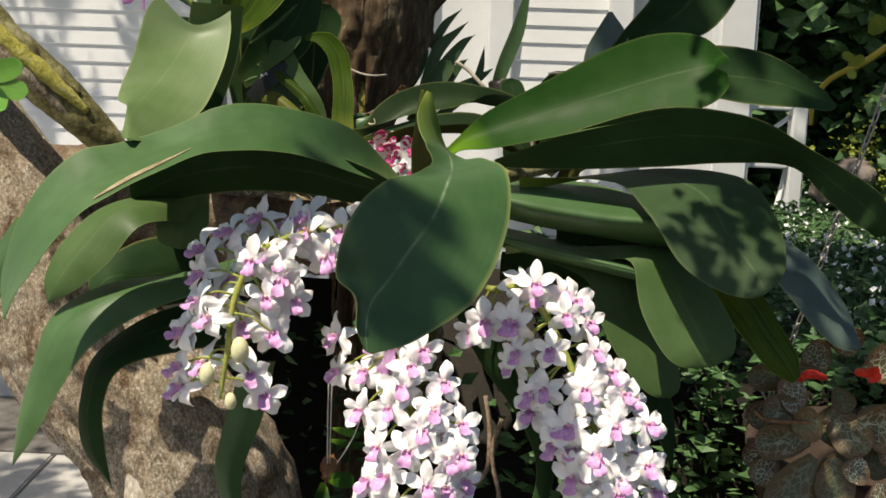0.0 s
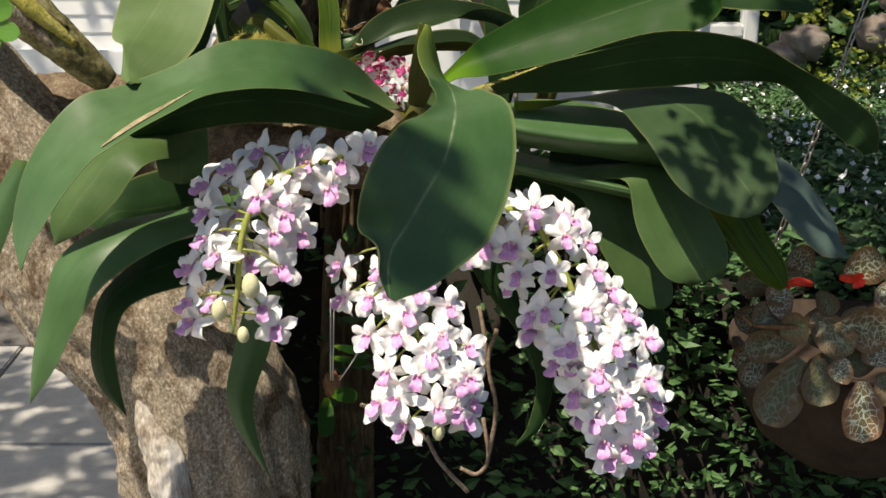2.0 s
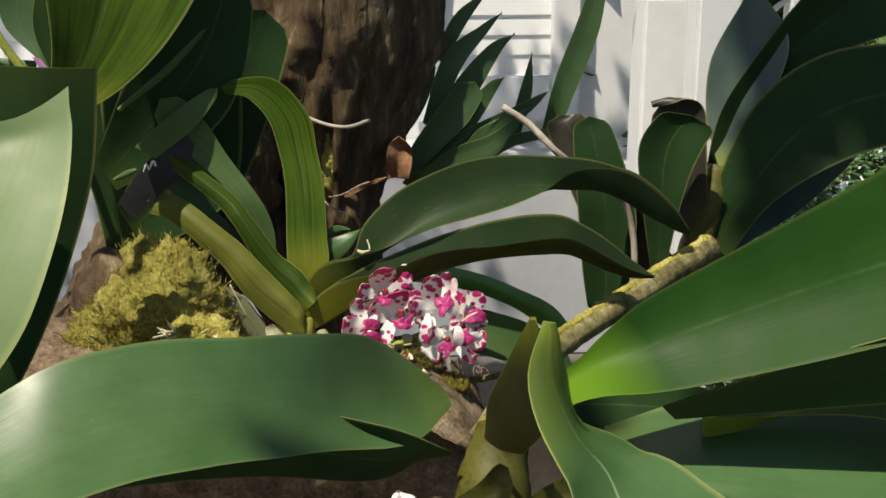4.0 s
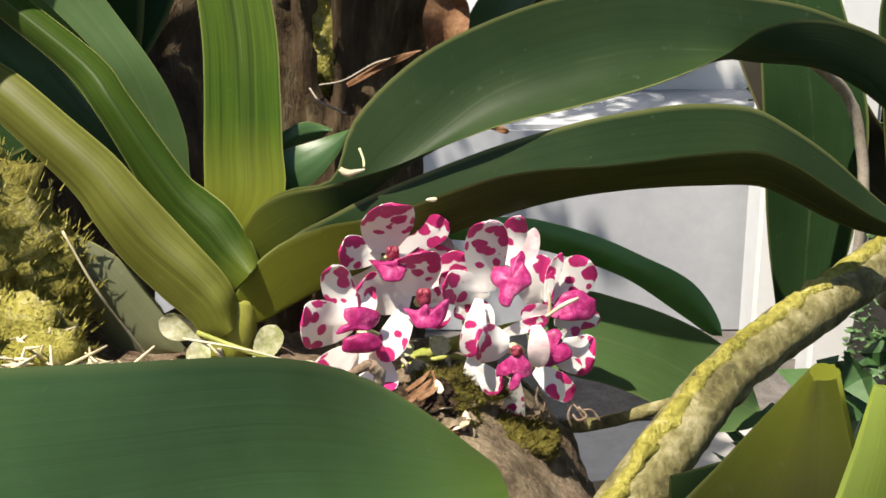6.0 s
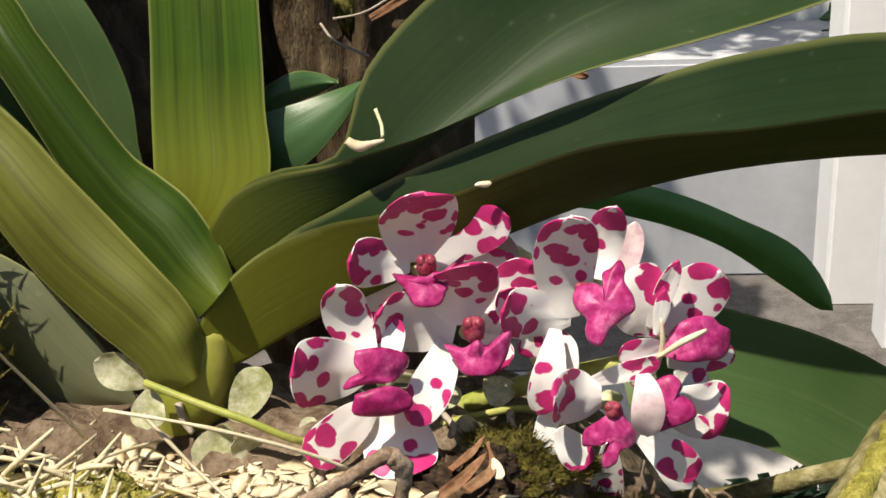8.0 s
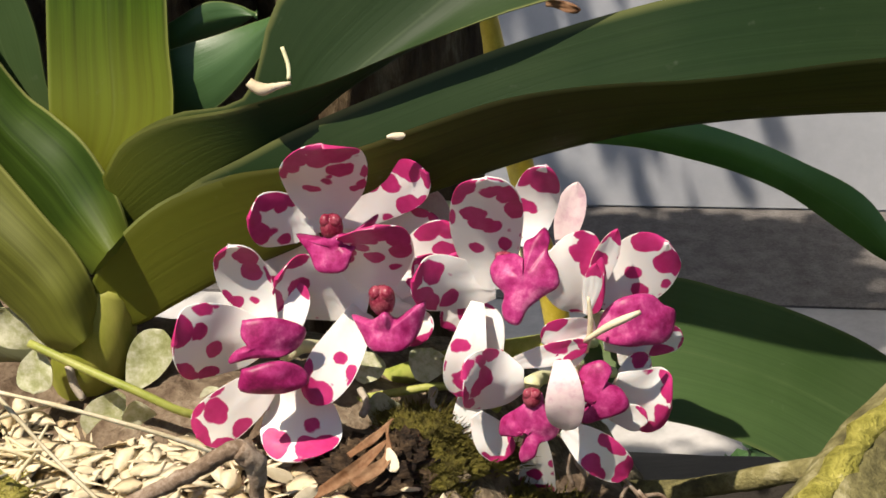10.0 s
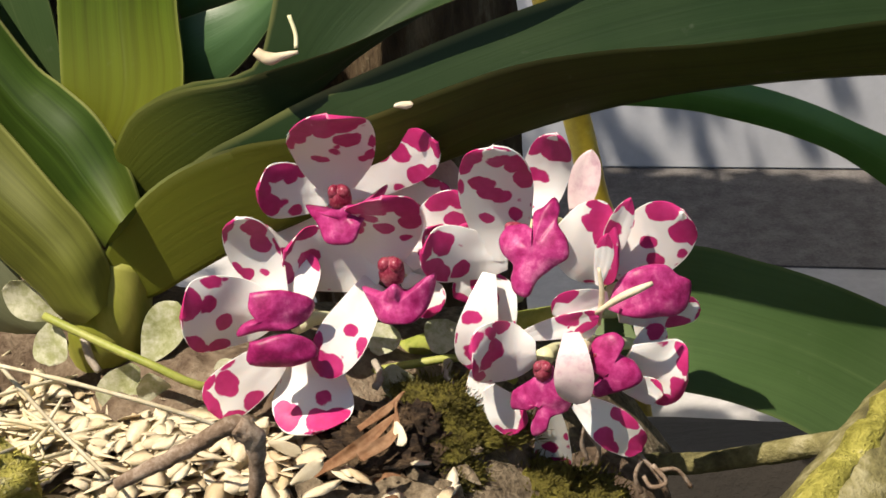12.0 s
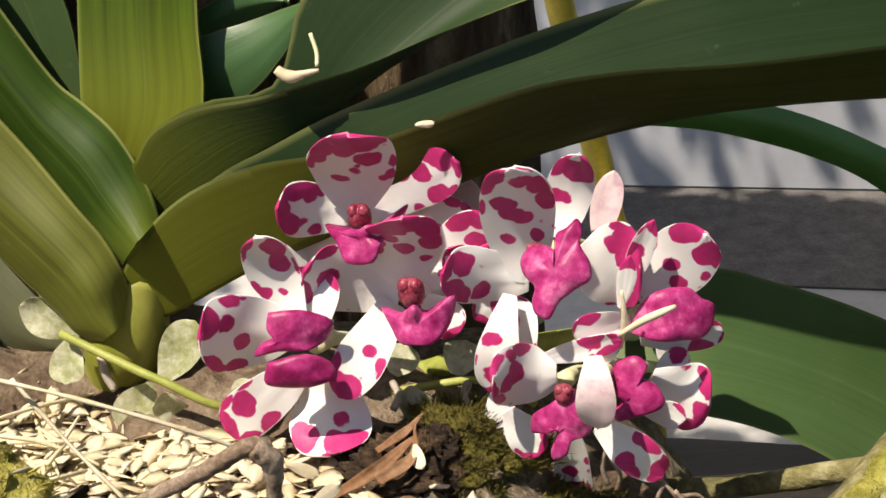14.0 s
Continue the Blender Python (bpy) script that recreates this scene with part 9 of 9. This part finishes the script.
for k, q in enumerate(([(0.3404, -0.12, -0.2043, -0.0053, 0, 0.0033), (0.33, -0.1275, -0.2178, -0.014, 0, 0.0087), (0.3197, -0.135, -0.2313, -0.0174, 0, 0.0109), (0.3112, -0.1413, -0.2423, -0.0149, 0, 0.0094), (0.3061, -0.145, -0.2489, -0.0087, 0, 0.0055)], [(0.3877, -0.13, -0.2194, -0.0052, 0, 0), (0.3875, -0.1345, -0.2333, -0.0139, 0, 0), (0.3873, -0.139, -0.2472, -0.0173, 0, 0), (0.3871, -0.1427, -0.2588, -0.0149, 0, 0), (0.387, -0.145, -0.2657, -0.0086, 0, 0)], [(0.3538, -0.12, -0.2043, -0.0047, 0, -0.0003), (0.3535, -0.126, -0.2141, -0.0124, 0, -0.0008), (0.3532, -0.132, -0.2239, -0.0154, 0, -0.001), (0.353, -0.137, -0.2319, -0.0132, 0, -0.0008), (0.3529, -0.14, -0.2368, -0.0077, 0, -0.0005)], [(0.3378, -0.11, -0.1937, -0.0008, 0, 0.0044), (0.3234, -0.116, -0.193, -0.002, 0, 0.0117), (0.3091, -0.122, -0.1922, -0.0024, 0, 0.0146), (0.2974, -0.127, -0.1916, -0.002, 0, 0.0125), (0.2904, -0.13, -0.1911, -0.0012, 0, 0.0072)], [(0.3693, -0.12, -0.176, -0.0002, 0, -0.0059), (0.3797, -0.123, -0.1764, -0.0004, 0, -0.0156), (0.39, -0.126, -0.1768, -0.0004, 0, -0.0195), (0.3986, -0.1285, -0.177, -0.0003, 0, -0.0167), (0.4037, -0.13, -0.1771, -0.0002, 0, -0.0097)], [(0.3525, -0.1, -0.1734, -0.0031, 0, -0.0035), (0.3599, -0.109, -0.1803, -0.0081, 0, -0.0094), (0.3672, -0.118, -0.1871, -0.0101, 0, -0.0117), (0.3732, -0.1255, -0.1926, -0.0086, 0, -0.01), (0.3768, -0.13, -0.1958, -0.005, 0, -0.0058)], [(0.3295, -0.1, -0.1686, -0.0022, 0, 0.0041), (0.3201, -0.106, -0.1709, -0.0059, 0, 0.0108), (0.3107, -0.112, -0.1731, -0.0073, 0, 0.0135), (0.303, -0.117, -0.1749, -0.0062, 0, 0.0116), (0.2983, -0.12, -0.176, -0.0036, 0, 0.0067)], [(0.3616, -0.06, -0.1477, 0.0022, 0, 0.0035), (0.3548, -0.063, -0.1425, 0.006, 0, 0.0093), (0.348, -0.066, -0.1373, 0.0075, 0, 0.0115), (0.3424, -0.0685, -0.1329, 0.0064, 0, 0.0099), (0.3391, -0.07, -0.1303, 0.0037, 0, 0.0057)], [(0.3899, -0.06, -0.1526, 0.0023, 0, -0.0047), (0.3983, -0.063, -0.1473, 0.0062, 0, -0.0125), (0.4067, -0.066, -0.1421, 0.0078, 0, -0.0155), (0.4135, -0.0685, -0.1377, 0.0067, 0, -0.0133), (0.4176, -0.07, -0.1351, 0.0039, 0, -0.0077)], [(0.3468, -0.08, -0.1465, -0.0008, 0, 0.0035), (0.3289, -0.086, -0.1475, -0.0022, 0, 0.0094), (0.3112, -0.092, -0.1485, -0.0026, 0, 0.0117), (0.2965, -0.097, -0.1493, -0.0022, 0, 0.01), (0.2878, -0.1, -0.1497, -0.0013, 0, 0.0058)], [(0.3114, -0.11, -0.2033, -0.0031, 0, 0.0016), (0.3067, -0.1145, -0.2102, -0.0083, 0, 0.0043), (0.3021, -0.119, -0.2171, -0.0104, 0, 0.0054), (0.2982, -0.1227, -0.2228, -0.0089, 0, 0.0046), (0.2959, -0.125, -0.2262, -0.0052, 0, 0.0027)], [(0.4042, -0.12, -0.2186, -0.003, 0, -0.0036), (0.409, -0.123, -0.2232, -0.008, 0, -0.0095), (0.4138, -0.126, -0.2278, -0.01, 0, -0.0119), (0.4178, -0.1285, -0.2315, -0.0085, 0, -0.0102), (0.4201, -0.13, -0.2338, -0.005, 0, -0.0059)], [(0.3586, -0.09, -0.1576, -0.002, 0, -0.0017), (0.3612, -0.096, -0.1614, -0.0054, 0, -0.0046), (0.3639, -0.102, -0.1651, -0.0067, 0, -0.0057), (0.366, -0.107, -0.1682, -0.0058, 0, -0.0049), (0.3673, -0.11, -0.17, -0.0033, 0, -0.0028)], [(0.3728, -0.13, -0.2005, -0.0031, 0, 0.0016), (0.3696, -0.133, -0.205, -0.0082, 0, 0.0042), (0.3664, -0.136, -0.2095, -0.0103, 0, 0.0053), (0.3638, -0.1385, -0.2132, -0.0088, 0, 0.0045), (0.3622, -0.14, -0.2155, -0.0051, 0, 0.0026)], [(0.4116, -0.08, -0.156, -0.0031, 0, -0.0036), (0.4155, -0.086, -0.1599, -0.0082, 0, -0.0095), (0.4193, -0.092, -0.1637, -0.0101, 0, -0.0118), (0.4224, -0.097, -0.1668, -0.0087, 0, -0.0101), (0.4243, -0.1, -0.1687, -0.005, 0, -0.0059)], [(0.381, -0.04, -0.1438, 0.0043, 0, 0), (0.3795, -0.043, -0.1356, 0.0113, 0, 0), (0.378, -0.046, -0.1274, 0.0141, 0, 0), (0.3767, -0.0485, -0.1207, 0.0121, 0, 0), (0.376, -0.05, -0.1166, 0.007, 0, 0)], [(0.3208, -0.12, -0.1807, 0.0011, 0, -0.0041), (0.3265, -0.123, -0.1782, 0.0029, 0, -0.011), (0.3322, -0.126, -0.1758, 0.0036, 0, -0.0137), (0.3369, -0.1285, -0.1737, 0.0031, 0, -0.0118), (0.3397, -0.13, -0.1725, 0.0018, 0, -0.0068)], [(0.4194, -0.12, -0.1901, -0.0041, 0, -0.0031), (0.4244, -0.123, -0.1975, -0.011, 0, -0.0084), (0.4294, -0.126, -0.2049, -0.0138, 0, -0.0105), (0.4336, -0.1285, -0.211, -0.0118, 0, -0.009), (0.4361, -0.13, -0.2147, -0.0069, 0, -0.0053)], [(0.37, -0.11, -0.2033, -0.0045, 0, 0.0028), (0.3639, -0.1145, -0.211, -0.0119, 0, 0.0074), (0.3579, -0.119, -0.2186, -0.0149, 0, 0.0093), (0.3528, -0.1228, -0.2249, -0.0128, 0, 0.008), (0.3498, -0.125, -0.2286, -0.0074, 0, 0.0047)], [(0.3359, -0.09, -0.1576, -0.003, 0, 0.0038), (0.3291, -0.096, -0.16, -0.0079, 0, 0.01), (0.3223, -0.102, -0.1623, -0.0098, 0, 0.0125), (0.3167, -0.107, -0.1642, -0.0084, 0, 0.0107), (0.3133, -0.11, -0.1653, -0.0048, 0, 0.0062)], [(0.3972, -0.1, -0.1686, -0.0036, 0, 0.0028), (0.3909, -0.1045, -0.1743, -0.0097, 0, 0.0076), (0.3846, -0.109, -0.1798, -0.012, 0, 0.0095), (0.3793, -0.1128, -0.1844, -0.0103, 0, 0.0081), (0.3762, -0.115, -0.1872, -0.006, 0, 0.0047)], [(0.4044, -0.11, -0.1842, -0.0047, 0, 0), (0.4036, -0.1145, -0.1918, -0.0125, 0, 0), (0.4028, -0.119, -0.1995, -0.0156, 0, 0), (0.4021, -0.1228, -0.2058, -0.0134, 0, 0), (0.4017, -0.125, -0.2095, -0.0078, 0, 0)], [(0.3095, -0.09, -0.172, -0.0031, 0, 0.0023), (0.3047, -0.0945, -0.1762, -0.0083, 0, 0.0062), (0.2998, -0.099, -0.1804, -0.0103, 0, 0.0077), (0.2958, -0.1027, -0.1839, -0.0088, 0, 0.0067), (0.2934, -0.105, -0.186, -0.0051, 0, 0.0039)], [(0.3134, -0.1, -0.1974, -0.0025, 0, 0.0027), (0.3062, -0.103, -0.2028, -0.0065, 0, 0.0072), (0.2991, -0.106, -0.2082, -0.0081, 0, 0.009), (0.2931, -0.1085, -0.2127, -0.007, 0, 0.0077), (0.2896, -0.11, -0.2153, -0.0041, 0, 0.0045)], [(0.3734, -0.09, -0.172, -0.0039, 0, 0.0032), (0.3653, -0.096, -0.1786, -0.0105, 0, 0.0086), (0.3574, -0.102, -0.1851, -0.013, 0, 0.0107), (0.3507, -0.107, -0.1905, -0.0111, 0, 0.0092), (0.3468, -0.11, -0.1937, -0.0065, 0, 0.0053)], [(0.4097, -0.1, -0.207, -0.0017, 0, 0.0041), (0.4002, -0.1045, -0.2083, -0.0044, 0, 0.011), (0.3907, -0.109, -0.2095, -0.0055, 0, 0.0137), (0.3829, -0.1128, -0.2104, -0.0047, 0, 0.0118), (0.3782, -0.115, -0.211, -0.0027, 0, 0.0068)])):
    leaf(veined, q, VEINED, fold=.2, tip=.22, n=14, m=8, thick=.0012, wave=.06, seed=k)
piece("runner", tube_bm([(0.2937, -0.11, -0.1724), (0.3027, -0.12, -0.176), (0.328, -0.125, -0.1752), (0.3471, -0.12, -0.176)], .0018, 8, 16), DEAD, veined, "reddish runner")
for p in ([(0.3246, -0.12, -0.1411), (0.3282, -0.13, -0.1357), (0.3422, -0.12, -0.1411)], [(0.3659, -0.12, -0.1356), (0.3693, -0.13, -0.1335), (0.3734, -0.135, -0.1333)]):
    piece("flower_tube", tube_bm(p, [.003, .0035, .0025], 8, 8), RED_BLOOM, veined, "scarlet tubular flower")
for q in ([(0.3734, -0.135, -0.1333, 0.0006, 0, 0.0007), (0.3714, -0.1365, -0.1315, 0.0016, 0, 0.0018), (0.3695, -0.138, -0.1296, 0.0019, 0, 0.0022), (0.3679, -0.1392, -0.1281, 0.0017, 0, 0.0019), (0.367, -0.14, -0.1272, 0.001, 0, 0.0011)], [(0.3734, -0.135, -0.1333, -0.0004, 0, -0.0009), (0.3745, -0.1365, -0.1338, -0.0012, 0, -0.0025), (0.3756, -0.138, -0.1342, -0.0015, 0, -0.0031), (0.3766, -0.1392, -0.1346, -0.0013, 0, -0.0027), (0.3771, -0.14, -0.1349, -0.0007, 0, -0.0016)], [(0.3732, -0.135, -0.1319, 0.0008, 0, -0.0005), (0.3735, -0.1365, -0.1301, 0.0021, 0, -0.0014), (0.3738, -0.138, -0.1283, 0.0026, 0, -0.0018), (0.374, -0.1392, -0.1268, 0.0023, 0, -0.0015), (0.3742, -0.14, -0.1259, 0.0013, 0, -0.0009)], [(0.3721, -0.135, -0.1342, -0.0009, 0, 0), (0.3718, -0.1365, -0.1353, -0.0024, 0, 0), (0.3714, -0.138, -0.1365, -0.003, 0, 0), (0.3711, -0.1392, -0.1375, -0.0026, 0, 0), (0.3709, -0.14, -0.138, -0.0015, 0, 0)], [(0.3259, -0.12, -0.1398, -0.0006, 0, 0.0008), (0.3242, -0.1215, -0.1404, -0.0017, 0, 0.002), (0.3225, -0.123, -0.141, -0.0021, 0, 0.0025), (0.3212, -0.1242, -0.1415, -0.0018, 0, 0.0022), (0.3203, -0.125, -0.1419, -0.001, 0, 0.0013)]):
    piece("petal", leaf_bm(q, fold=.1, tip=.25, n=6, m=4, thick=.0007), RED_BLOOM, veined)

# ---- leaves added out of view overhead to cast shade on chosen spots ----
def crown(name, n, x0, x1, y0, y1, z, gap, seed, size=0.05):
    r = random.Random(seed)
    pts = []
    while len(pts) < n:
        x, y = r.uniform(x0, x1), r.uniform(y0, y1)
        if noise.noise(Vector((x, y, seed)) * 3.2) + 0.6 * noise.noise(Vector((x, y, seed + 4)) * 9) > gap:
            pts.append((x, y, z + r.uniform(-0.12, 0.18)))
    return scatter(name, DARK_LEAVES, np.array(pts), size, seed, "unseen foliage added overhead to shade the garden", "tree crown", 0.45, 0.5)


crown("shade_foliage", 4900, -0.930, 0.820, -0.302, 0.503, 1.45, -0.45, 31)
crown("shade_foliage", 1700, 0.099, 2.299, 0.308, 2.088, 1.6, 0.05, 32)
crown("shade_foliage", 580, -0.070, 0.420, -0.802, -0.367, 1.45, 0.0, 33)
crown("shade_foliage", 1900, -2.682, -0.782, 0.687, 2.367, 1.9, 0.05, 34)
crown("shade_foliage", 4600, -1.251, -0.451, 0.658, 1.258, 1.6, -0.8, 36)
crown("shade_foliage", 900, -1.951, -1.251, 0.138, 0.788, 1.6, -0.1, 37)
crown("shade_foliage", 380, 0.036, 0.186, -0.461, -0.341, 0.58, -0.1, 41, 0.015)
crown("shade_foliage", 14, -0.485, -0.430, -0.905, -0.868, 1.45, -0.9, 42)
crown("shade_foliage", 10, -0.485, -0.425, -0.692, -0.622, 1.45, -0.5, 43)
crown("shade_foliage", 40, -0.260, -0.060, -0.462, -0.302, 1.45, -0.3, 44)
crown("shade_foliage", 60, -0.034, 0.056, -0.481, -0.391, 0.58, -0.1, 46, 0.015)
crown("shade_foliage", 420, -0.5, 0.1, 1.57, 1.86, 1.6, -0.6, 47)
crown("shade_foliage", 110, -1.02, -0.58, 1.36, 1.6, 1.6, -0.6, 48)
